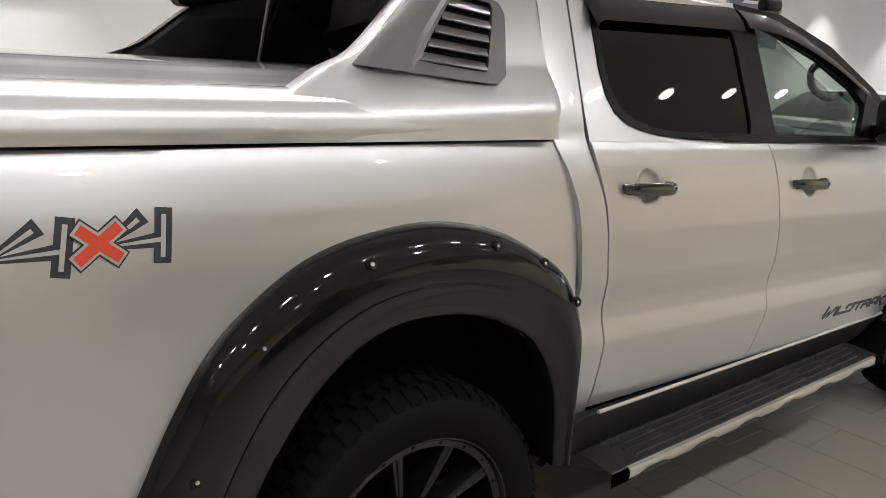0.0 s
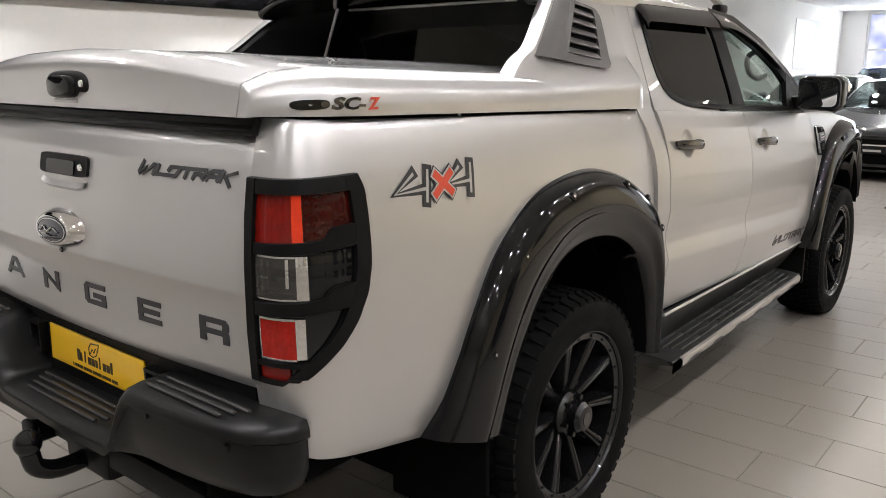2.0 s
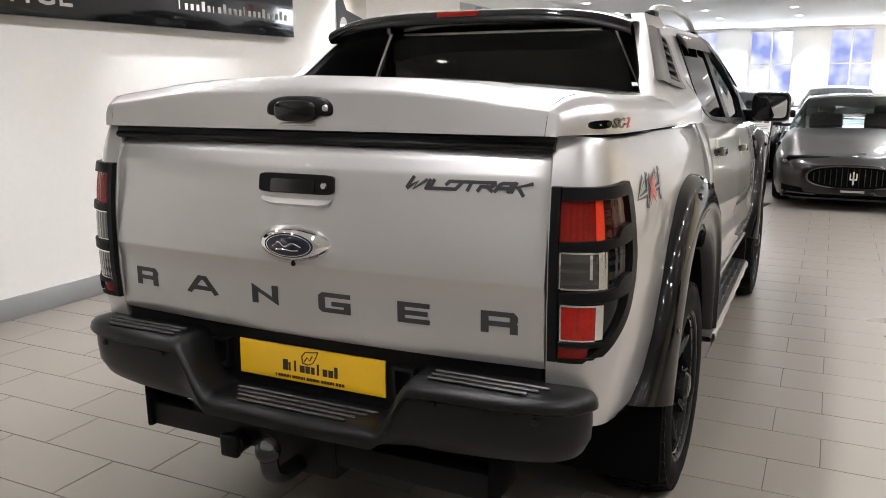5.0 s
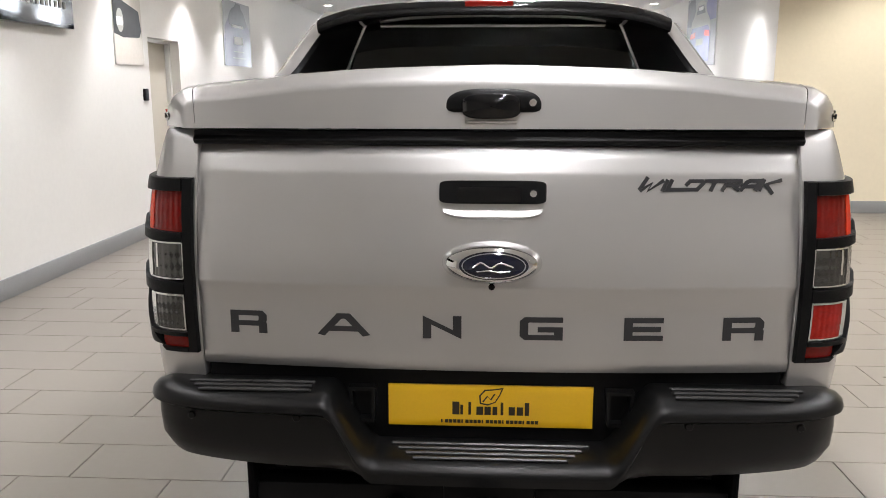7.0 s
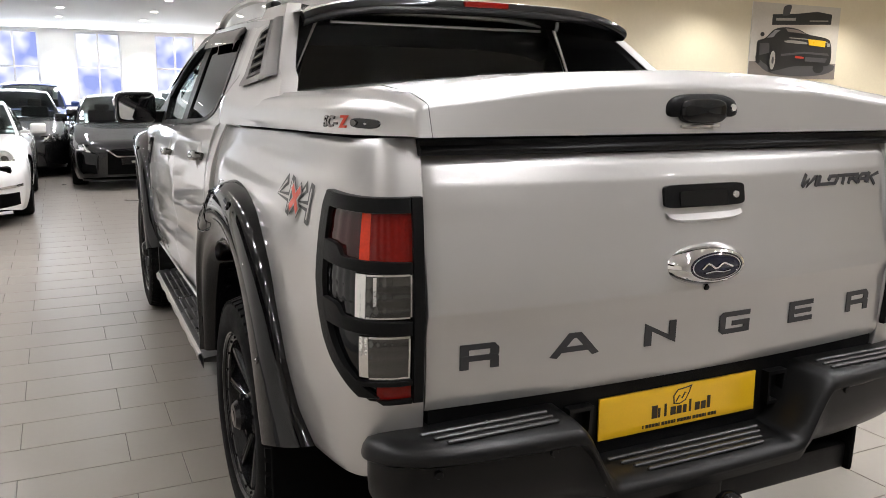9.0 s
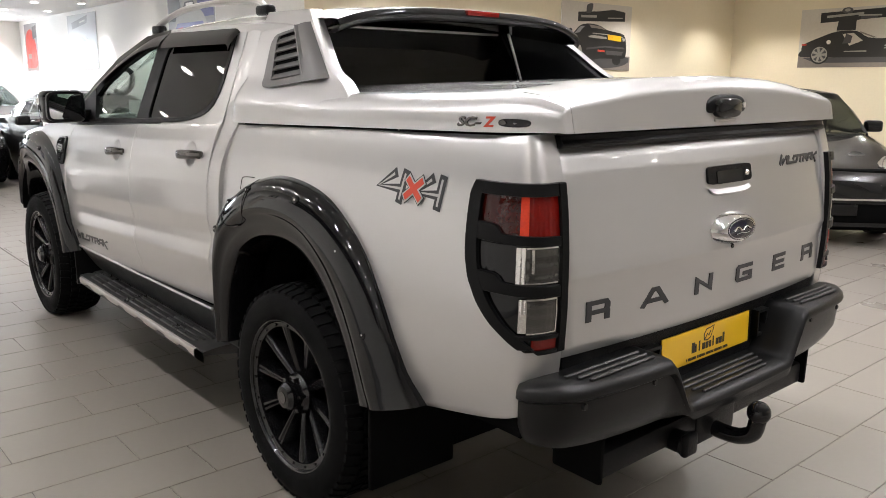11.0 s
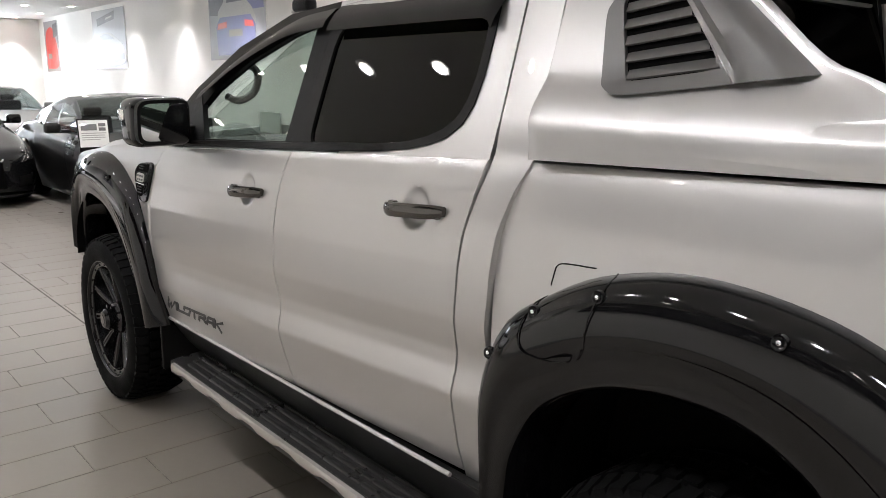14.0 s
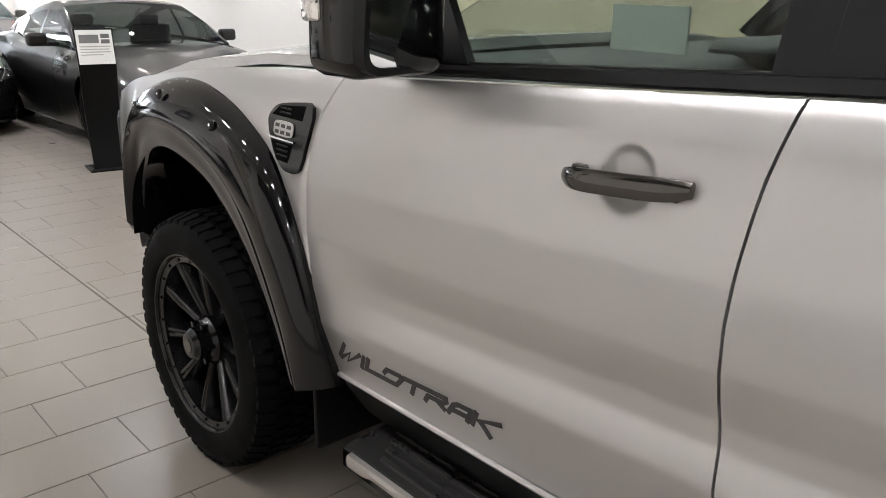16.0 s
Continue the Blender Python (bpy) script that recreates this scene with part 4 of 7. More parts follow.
for x0, x1, z, y0, n in ((-0.76, -0.44, 0.802, -1.172, 3), (0.44, 0.76, 0.802, -1.172, 3), (-0.25, 0.25, 0.640, -1.165, 4)):
    for k in range(n):
        y = y0 - 0.026 * k
        ins = 0.02 * k
        part("tread_rib", tub(bmesh.new(), x0 + ins * (x0 < 0), x1 - ins * (x1 > 0), y - 0.006, y + 0.006, z - 0.002, z + 0.007, 0.003, 1), RIB_BLACK, bumper)
for x, z in ((-0.74, 0.735), (-0.47, 0.745), (0.47, 0.745), (0.74, 0.735)):
    y = bump_y(x) + 0.017
    part("parking_sensor", lathe(bmesh.new(), [(0.0, 0.004), (0.008, 0.004), (0.0095, 0.002), (0.010, -0.004)], 18, pose(x, y, z, 90, 0, 0), close=False), BUMPER_BLACK, bumper)
for s in (-1, 1):
    bm = bmesh.new()
    ring(bm, [(s * 0.295, 0.69), (s * 0.355, 0.69), (s * 0.36, 0.785), (s * 0.29, 0.785)], [(s * 0.303, 0.70), (s * 0.345, 0.70), (s * 0.35, 0.775), (s * 0.30, 0.775)], lambda x, z, d: Vector((x, -1.152 + d, z)), 0.03)
    part("light_pocket", bm, BUMPER_BLACK, bumper)
bm = tub(bmesh.new(), -0.72, 0.72, -1.126, -1.06, 0.60, 0.84)
part("plate_panel", bm, TRIM_BLACK, truck, "black panel behind the plate")
# plate
PT, PB = Vector((0, -1.134, 0.789)), Vector((0, -1.138, 0.679))


def plate_pt(x, t, d=0.0):
    p = PB.lerp(PT, t)
    return Vector((x, p.y + d, p.z))


bm = shell(bmesh.new(), lambda u, v, d: plate_pt(lerp(-0.26, 0.26, u), v, d), 12, 6, 0.006, 0.0012)
plate_ob = part("dealer_plate", bm, YELLOW, truck, "yellow show plate with dark dealer lettering")
RISE = math.degrees(math.atan2(PT.y - PB.y, PT.z - PB.z))
at_plate = lambda x, t: Matrix.Translation(plate_pt(x, t, -0.0012)) @ pose(0, 0, 0, 90 - RISE, 0, 0)
# the dealer's mark and address as plain strokes and bars
bm = bmesh.new()
for k, (w, h) in enumerate(((0.018, 0.034), (0.007, 0.026), (0.007, 0.034), (0.017, 0.022), (0.016, 0.022), (0.012, 0.022), (0.007, 0.034), (0.016, 0.022), (0.016, 0.022), (0.011, 0.034))):
    x = -0.096 + 0.0205 * k
    prism(bm, [(x, -0.012), (x + w, -0.012), (x + w, h - 0.012), (x, h - 0.012)], lambda a, b, d: at_plate(0, 0.40) @ Vector((a, b, -d)), 0.001)
part("dealer_mark", bm, INK, plate_ob)
bm = bmesh.new()
for k in range(24):
    x = -0.125 + 0.0104 * k
    prism(bm, [(x, -0.0045), (x + (0.0085 if k % 5 else 0.004), -0.0045), (x + (0.0085 if k % 5 else 0.004), 0.0045), (x, 0.0045)], lambda a, b, d: at_plate(0, 0.125) @ Vector((a, b, -d)), 0.001)
part("address_bars", bm, INK, plate_ob)
bm = bmesh.new()
leaf = [(-0.026, -0.018), (-0.028, 0.004), (-0.014, 0.020), (0.010, 0.022), (0.034, 0.026), (0.026, 0.006), (0.014, -0.014), (-0.006, -0.022)]
inner = [(a * 0.86 , b * 0.84) for a, b in leaf]
ring(bm, leaf, inner, lambda a, b, d: at_plate(0.0, 0.72) @ Vector((a, b, -d)), 0.001)
for (x0, z0), (x1, z1) in (((-0.02, -0.012), (-0.008, 0.004)), ((-0.008, 0.004), (0.0, -0.006)), ((0.0, -0.006), (0.01, 0.010)), ((0.01, 0.010), (0.018, 0.004))):
    prism(bm, [(x0, z0), (x0 + 0.003, z0 - 0.002), (x1 + 0.003, z1 - 0.002), (x1, z1)], lambda a, b, d: at_plate(0.0, 0.72) @ Vector((a, b, -d)), 0.001)
part("leaf_mark", bm, INK, plate_ob)


# raised letters from mitred strokes in a unit box, uprights wider than bars
def glyph(bm, strokes, x0, x1, z0, z1, thick, to3, depth=0.0025):
    wide = 0.62
    low, top = z0 - thick / 2, z1 + thick / 2
    for k, line in enumerate(strokes):
        p = [Vector((lerp(x0, x1, a) * wide, lerp(z0, z1, b))) for a, b in line]
        ds = [(b - a).normalized() for a, b in zip(p, p[1:])]
        p[0], p[-1] = p[0] - ds[0] * thick / 2, p[-1] + ds[-1] * thick / 2
        edge = []
        for i, q in enumerate(p):
            d0, d1 = ds[max(i - 1, 0)], ds[min(i, len(ds) - 1)]
            n0, n1 = Vector((-d0.y, d0.x)), Vector((-d1.y, d1.x))
            m = (n0 + n1) / max(1.0 + n0.dot(n1), 0.15) * thick / 2
            edge.append([((q + s * m).x / wide, min(max((q + s * m).y, low), top)) for s in (-1, 1)])
        for (a, b), (c, e) in zip(edge, edge[1:]):
            prism(bm, [a, c, e, b], lambda u, v, d, k=k: to3(u, v, d - depth - 0.0003 * k), depth)
    return bm


STROKES = {
    "R": [[(0, 0), (0, 1), (0.92, 1), (1, 0.86), (1, 0.62), (0.95, 0.50), (1, 0.38), (1, 0)], [(0.05, 0.42), (0.92, 0.42)]],
    "A": [[(0.0, 0), (0.40, 1), (0.60, 1), (1.0, 0)], [(0.26, 0.28), (0.74, 0.28)]],
    "N": [[(0, 0), (0, 1), (1, 0), (1, 1)]],
    "G": [[(1, 1), (0.08, 1), (0, 0.88), (0, 0.12), (0.08, 0), (1, 0), (1, 0.45), (0.52, 0.45)]],
    "E": [[(1, 1), (0, 1), (0, 0), (1, 0)], [(0.05, 0.5), (0.92, 0.5)]],
}
for ch, x0, x1 in (("R", -0.652, -0.563), ("A", -0.425, -0.305), ("N", -0.165, -0.075), ("G", 0.072, 0.172), ("E", 0.325, 0.415), ("R", 0.565, 0.660)):
    part("letter", glyph(bmesh.new(), STROKES[ch], x0 + 0.008, x1 - 0.008, 0.932, 0.977, 0.0130, lambda a, b, d: gate_point(a, b, d)), DECAL, gate, "raised dark grey letter")


# square, slanted model lettering from mitred strokes
TECH = {
    "W": (1.35, [[(0.10, 1.32), (0.0, 0.12), (0.10, -0.05), (0.50, 0.80), (0.46, -0.18), (1, 1)]]),
    "I": (0.12, [[(0.5, 1), (0.5, 0)]]),
    "L": (0.95, [[(0, 1), (0, 0), (1, 0)]]),
    "D": (1.15, [[(0.0, 0.62), (0.1, 1), (0.86, 1), (1, 0.72), (0.80, 0), (-0.30, 0)]]),
    "T": (1.1, [[(-0.12, 1), (1, 1)], [(0.48, 0.9), (0.48, 0)]]),
    "R": (1.1, [[(0, 0), (0.05, 0.48), (0.86, 0.48), (1, 0.74), (0.92, 1), (-0.05, 1)], [(0.55, 0.44), (0.98, 0.0)]]),
    "A": (1.05, [[(0, 0), (0.12, 0.8), (0.30, 1), (1, 1), (1, 0)], [(0.1, 0.34), (0.9, 0.34)]]),
    "K": (1.05, [[(0, 1), (0, 0)], [(1.15, 1), (0.20, 0.52), (0.42, 0.36), (0.95, -0.42)]]),
}


def mitred(line, thick):
    """The pieces of a broad stroke along a line, with mitred corners."""
    p = [Vector(q) for q in line]
    ds = [(b - a).normalized() for a, b in zip(p, p[1:])]
    p[0], p[-1] = p[0] - ds[0] * thick / 2, p[-1] + ds[-1] * thick / 2
    edge = []
    for i, q in enumerate(p):
        d0, d1 = ds[max(i - 1, 0)], ds[min(i, len(ds) - 1)]
        n0, n1 = Vector((-d0.y, d0.x)), Vector((-d1.y, d1.x))
        m = (n0 + n1) / max(1.0 + n0.dot(n1), 0.5) * thick / 2
        edge.append((tuple(q - m), tuple(q + m)))
    return list(zip(edge, edge[1:]))


def tech_word(word, width, height, thick, place, parent, label):
    """Letters centred on the origin of place(x, y, depth), each a part of its own."""
    gap = 0.27
    unit = (width - thick) / (sum(TECH[c][0] for c in word) + gap * (len(word) - 1))
    x, h = -width / 2 + thick / 2, height - thick
    for c in word:
        w, lines = TECH[c]
        bm = bmesh.new()
        for k, line in enumerate(lines):
            pts = [(x + unit * w * a + 0.5 * h * (b - 0.5), h * (b - 0.5)) for a, b in line]
            for (a, b), (e, f) in mitred(pts, thick):
                prism(bm, [a, e, f, b], lambda u, v, d, k=k: place(u, v, d - 0.003 - 0.0003 * k), 0.0025)
        part("letter", bm, DECAL, parent, label)
        x += unit * (w + gap)


tech_word("WILDTRAK", 0.330, 0.0285, 0.0090, lambda u, v, d: gate_point(0.512 + u, 1.303 + v, d), gate, "dark grey model letter")


# tailgate handle in its scoop


handle = part("tailgate_handle", prism(bmesh.new(), oval(0.127, 0.027, 48, 8, 0, 1.287), lambda a, b, d: gate_point(a, b, d - 0.008), 0.02), TRIM_BLACK, gate, "black tailgate handle with lock")
part("grip", prism(bmesh.new(), oval(0.075, 0.019, 40, 10, -0.008, 1.281), lambda a, b, d: gate_point(a, b, d - 0.0115), 0.006), GLOSS_BLACK, handle)
part("lock", lathe(bmesh.new(), [(0.0, 0.004), (0.008, 0.004), (0.010, 0.0)], 20, Matrix.Translation(gate_point(0.096, 1.285, -0.009)) @ pose(0, 0, 0, 90, 0, 0), close=False), CHROME, handle)
bm = bmesh.new()
rows = []
for x in np.linspace(-1, 1, 33):
    k = 1 - abs(x) ** 6 * 0.35
    rows.append([gate_point(0.122 * x, 1.262, -0.001), gate_point(0.121 * x, 1.259 - 0.006 * k, 0.004), gate_point(0.119 * x, 1.259 - 0.020 * k, -0.002), gate_point(0.116 * x, 1.259 - 0.029 * k, -0.009), gate_point(0.113 * x, 1.259 - 0.037 * k, -0.001)])
strip_grid(bm, rows)
part("handle_scoop", bm, SILVER, gate)
# oval emblem: chrome surround, navy field, plain light sweep
em_y = lambda a, b, d: gate_point(a, b, d)
bm = bmesh.new()
loops = []
for f in np.linspace(0, 1, 9):
    o = [(lerp(a0, a1, f), lerp(b0, b1, f)) for (a0, b0), (a1, b1) in zip(oval(0.121, 0.052, 56, 2.1, 0, 1.120), oval(0.082, 0.034, 56, 2.0, 0.004, 1.120))]
    loops.append([gate_point(a, b, 0.002 - 0.034 * math.sin(math.pi / 2 * f) ** 0.8) for a, b in o])
strip_grid(bm, [[l[k] for l in loops] for k in list(range(56)) + [0]])
emblem = part("oval_emblem", bm, CHROME, gate, "chrome oval emblem with a navy field", sharp=60)
bm = bmesh.new()
rings = [[gate_point(0.004 + 0.083 * f * math.cos(a), 1.120 + 0.035 * f * math.sin(a), -0.031 - 0.006 * (1 - f * f)) for f in np.linspace(0.03, 1, 8)] for a in np.linspace(0, 2 * math.pi, 57)]
strip_grid(bm, rings)
part("emblem_field", bm, BLUE, emblem, sharp=60)
on_dome = lambda a, b, d: gate_point(a, b, d - 0.0325 - 0.006 * max(0.0, 1 - ((a - 0.004) / 0.083) ** 2 - ((b - 1.120) / 0.035) ** 2))
part("emblem_ring", ring(bmesh.new(), oval(0.076, 0.0305, 56, 2.0, 0.004, 1.120), oval(0.073, 0.0285, 56, 2.0, 0.004, 1.120), on_dome, 0.002), CHROME, emblem)
for line, r in (([(-0.050, -0.004), (-0.030, 0.009), (-0.008, -0.003), (0.016, 0.008), (0.046, -0.002)], 0.0026), ([(-0.040, -0.013), (-0.012, -0.010), (0.014, -0.013), (0.038, -0.011)], 0.0018)):
    part("emblem_stroke", tube(bmesh.new(), [on_dome(0.004 + a, 1.120 + b, -0.0005) for a, b in smooth_line(line, 14)], r, 6), CHROME, emblem)
part("rear_camera", lathe(bmesh.new(), [(0.0, 0.004), (0.006, 0.004), (0.008, 0.0)], 16, Matrix.Translation(gate_point(0.0, 1.062, -0.002)) @ pose(0, 0, 0, 90, 0, 0), close=False), GLOSS_BLACK, gate)

# cover handle
LIDY = -1.112
def lid_handle(grow=0.0):
    """Outline of the handle's body: a low dome with squared feet."""
    up = [((0.116 + grow) * (1 if math.cos(a) > 0 else -1) * abs(math.cos(a)) ** 0.62, 1.482 + (0.046 + grow) * math.sin(a) ** 0.72) for a in np.linspace(0.0, math.pi, 33)]
    return up + [(-0.112 - grow, 1.476), (-0.100, 1.472), (0.100, 1.472), (0.112 + grow, 1.476)]


bm = bmesh.new()
rows = [[Vector((a * k, LIDY + 0.02 - dy, 1.492 + (b - 1.492) * k)) for k, dy in ((1.03, 0.0), (1.0, 0.024), (0.96, 0.032), (0.86, 0.038), (0.55, 0.041), (0.02, 0.042))] for a, b in lid_handle() + lid_handle()[:1]]
strip_grid(bm, rows)
lidh = part("cover_handle", bm, TRIM_BLACK, truck, "black pull handle of the bed cover", 50)
bm = bmesh.new()
rows = [[Vector((-0.006 + a * k, LIDY + 0.012 - dy, 1.487 + b * k)) for k, dy in ((1.0, 0.0), (1.0, 0.036), (0.95, 0.043), (0.82, 0.047), (0.03, 0.049))] for a, b in oval(0.070, 0.030, 48, 3.4) + oval(0.070, 0.030, 48, 3.4)[:1]]
strip_grid(bm, rows)
part("grip", bm, GLOSS_BLACK, lidh, sharp=50)
part("lock", lathe(bmesh.new(), [(0.0, 0.004), (0.008, 0.004), (0.010, 0.0)], 20, Matrix.Translation((0.091, LIDY - 0.019, 1.495)) @ pose(0, 0, 0, 90, 0, 0), close=False), CHROME, lidh)
part("handle_lip", tub(bmesh.new(), -0.068, 0.056, LIDY - 0.020, LIDY + 0.02, 1.446, 1.455, 0.004), SILVER, lidh)


# tail lamps with black guards
def strip(bm, fn, nu, nv, side, depth, off):
    return shell(bm, lambda u, v, d: bed_point(*fn(u, v), d - off, side), nu, nv, depth, 0.002)


def outer_s(z):
    return float(np.interp(z, [0.86, 0.90, 0.95, 1.0, 1.055, 1.11, 1.16, 1.28, 1.31], [-1.135, -1.085, -1.027, -0.986, -0.956, -0.944, -0.940, -0.940, -0.952]))


SG = S_GATE + 0.006
for side in (1, -1):
    lamp = part("tail_lamp", strip(bmesh.new(), lambda u, v: (lerp(SG, outer_s(lerp(0.872, 1.308, v)) - 0.004, u), lerp(0.872, 1.308, v)), 24, 26, side, 0.02, 0.003), GLOSS_BLACK, truck, "tail lamp behind a black guard")
    bar = lambda s0, s1, z0, z1, nu=16, nv=4: part("guard_bar", strip(bmesh.new(), lambda u, v: (lerp(s0(lerp(z0(u), z1(u), v)), s1(lerp(z0(u), z1(u), v)), u), lerp(z0(u), z1(u), v)), nu, nv, side, 0.02, 0.017), TRIM_BLACK, lamp, "black plastic lamp guard", 40)
    K = lambda c: (lambda *_: c)
    bar(K(SG), K(SG + 0.024), K(0.869), K(1.312), 4, 30)
    bar(lambda z: outer_s(z) - 0.042, lambda z: outer_s(z), K(0.884), K(1.312), 5, 34)
    bar(K(SG + 0.026), lambda z: outer_s(z) - 0.04, K(1.280), K(1.3118))
    bar(K(SG + 0.026), lambda z: outer_s(z) - 0.04, lambda u: 1.154 + 0.010 * u, lambda u: 1.178 + 0.010 * u + 0.022 * min(max((u - 0.68) / 0.08, 0), 1))
    bar(K(SG + 0.026), lambda z: outer_s(z) - 0.04, lambda u: 1.022 + 0.010 * u, lambda u: 1.052 + 0.010 * u + 0.022 * min(max((u - 0.68) / 0.08, 0), 1))
    bar(K(SG + 0.026), lambda z: outer_s(z) - 0.03, K(0.869), K(0.880))
    bar(K(SG + 0.026), lambda z: outer_s(z) - 0.04, lambda u: 0.911, lambda u: 0.922)
    def lens(name, s0, s1, z0, z1, mat, off=0.007, lab="", ribs=0):
        """A lens following the corner, with fine upright ribs moulded in."""
        def fn(u, v, d):
            s, z = lerp(s0, min(s1, outer_s(lerp(z0, z1, v)) - 0.03), u), lerp(z0, z1, v)
            rib = 0.0005 * math.sin(2 * math.pi * ribs * u) + 0.0006 * math.sin(2 * math.pi * 3.0 * v) * (ribs > 3) if ribs else 0.0
            return bed_point(s, z, d - off - rib, side)
        return part(name, shell(bmesh.new(), fn, 14 + 5 * ribs, 12, 0.01, 0.002), mat, lamp, lab)

    lens("brake_lens", SG + 0.02, SG + 0.13, 1.176, 1.284, RED_LENS, 0.006, "deep red brake lens", 7)
    lens("smoked_lens", SG + 0.13, -0.93, 1.176, 1.284, RED_DARK, 0.0062, "dark smoked red lens", 4)
    lens("smoked_lens", SG + 0.146, -0.93, 1.056, 1.158, GLOSS_BLACK, 0.0062, "smoked clear lens", 5)
    # brighter strip paints the lamp glint on the lens's curved corner
    lens("brake_reflector", SG + 0.116, SG + 0.140, 1.180, 1.280, RED_GLINT, 0.0085)
    lens("indicator_bowl", SG + 0.026, SG + 0.125, 1.060, 1.152, CLEAR_LENS, 0.007, "clear indicator lens", 6)
    lens("indicator_trim", SG + 0.122, SG + 0.146, 1.058, 1.154, LAMP_CHROME, 0.009, "", 2)
    lens("indicator_edge", SG + 0.026, SG + 0.030, 1.060, 1.152, LAMP_CHROME, 0.009)
    lens("indicator_edge", SG + 0.030, SG + 0.122, 1.058, 1.062, LAMP_CHROME, 0.009)
    lens("indicator_edge", SG + 0.030, SG + 0.122, 1.149, 1.153, LAMP_CHROME, 0.009)
    lens("indicator_fin", SG + 0.100, SG + 0.107, 1.085, 1.148, LAMP_CHROME, 0.0082)
    lens("lower_lens", SG + 0.032, SG + 0.118, 0.926, 1.018, RED_FOG if side > 0 else CLEAR_LENS, 0.007, "red fog lens" if side > 0 else "clear reversing lens", 6)
    lens("lower_trim", SG + 0.116, SG + 0.136, 0.928, 1.020, LAMP_CHROME, 0.009, "", 2)
    lens("lower_edge", SG + 0.030, SG + 0.116, 1.015, 1.020, LAMP_CHROME, 0.009)
    lens("lower_edge", SG + 0.030, SG + 0.034, 0.928, 1.015, LAMP_CHROME, 0.009)
    lens("lower_edge", SG + 0.030, SG + 0.116, 0.924, 0.929, LAMP_CHROME, 0.009)
    lens("reflector_strip", SG + 0.026, SG + 0.10, 0.880, 0.911, RED_LENS, 0.008, "red reflector strip")


# side lettering and decals
FOUR = [[[(0.26, 0.93), (0.05, 0.40), (0.40, 0.42)], [(0.43, 0.97), (0.385, 0.03)]], [[(0.80, 0.93), (0.62, 0.40), (0.93, 0.42)], [(0.955, 0.97), (0.925, 0.05)]]]
CROSS = (((0.49, 0.20), (0.68, 0.80)), ((0.67, 0.20), (0.51, 0.80)))


def decal_stroke(bm, line, thick, lift, side):
    """A broad mitred stroke on the bed's side, one connected sheet with a thin rim."""
    for (a, b), (c, e) in mitred(line, thick):
        A, B, C, E = Vector(a), Vector(b), Vector(c), Vector(e)
        lo = [bm.verts.new(bed_point(*A.lerp(C, i / 5), -lift, side)) for i in range(6)]
        hi = [bm.verts.new(bed_point(*B.lerp(E, i / 5), -lift, side)) for i in range(6)]
        for i in range(5):
            bm.faces.new((lo[i], lo[i + 1], hi[i + 1], hi[i]))
    bmesh.ops.remove_doubles(bm, verts=bm.verts, dist=0.0006)
    return bm


for side in (1, -1):
    c0, c1 = (-0.856, -0.542) if side > 0 else (-0.522, -0.830)
    on = lambda line: [(lerp(c0, c1, p), 1.2205 + 0.072 * q) for p, q in line]
    for four in FOUR:
        fig = None
        for k, line in enumerate(four):
            fig = part("decal_figure", decal_stroke(bmesh.new(), on(line), 0.0315, 0.0012 + 0.0003 * k, side), DECAL, truck, "dark outlined figure of the side decal")
            part("decal_inlay", decal_stroke(bmesh.new(), on(line), 0.0085, 0.0026 + 0.0003 * k, side), DECAL_LIGHT, fig, "silver-grey inlay")
    for k, line in enumerate(CROSS):
        bar = part("decal_cross", decal_stroke(bmesh.new(), on(line), 0.0345, 0.0038 + 0.0003 * k, side), DECAL, truck, "cross stroke of the side decal")
        part("cross_edge", decal_stroke(bmesh.new(), on(line), 0.0285, 0.0048 + 0.0003 * k, side), DECAL_LIGHT, bar, "silver-grey edge")
        part("cross_fill", decal_stroke(bmesh.new(), on(line), 0.0195, 0.0058 + 0.0003 * k, side), DECAL_RED, bar, "orange-red fill")
    # door lettering
    tech_word("WILDTRAK", 0.515, 0.040, 0.0115, lambda u, v, d: cab_point(2.160 + side * u, 0.628 - side * 0.055 * u + v, d + 0.001, side), front_doors[0 if side > 0 else 1], "dark grey model letter")
    # cover badge and its small lock
    bm = text_mesh("SC-", 0.05, 0.002, 0.25, 1.0, 1.0, 0.0016, (0.088, 0.027))
    bz = text_mesh("Z", 0.05, 0.002, 0.25, 1.0, 1.0, 0.0016, (0.036, 0.027))
    rail_x = lambda y: 0.8605 - 0.115 * (max(0.0, -0.86 - y) / 0.27) ** 2.6
    for b_, dy in ((bm, -0.024), (bz, 0.046)):
        for v in b_.verts:
            y = -0.912 + (v.co.x + dy) * side
            v.co = Vector((side * (rail_x(y) + 0.002 + v.co.z), y, rail_z(y) + 0.034 + v.co.y))
    part("cover_badge", bm, SMOKED_CHROME, truck)
    part("cover_badge_end", bz, DECAL_RED, truck)
    latch_on = lambda y, z, d: Vector((side * (rail_x(y) + 0.003 - d), y, rail_z(-1.02) + 0.031 + z))
    latch = part("cover_latch", prism(bmesh.new(), [(-1.022 + a, b) for a, b in oval(0.038, 0.0105, 32, 2.8)], latch_on, 0.012), GLOSS_BLACK, truck, "black latch of the bed cover")
    part("latch_pin", prism(bmesh.new(), [(-0.996 + a, b) for a, b in oval(0.009, 0.0065, 16)], lambda y, z, d: latch_on(y, z, d - 0.002), 0.003), SMOKED_CHROME, latch)


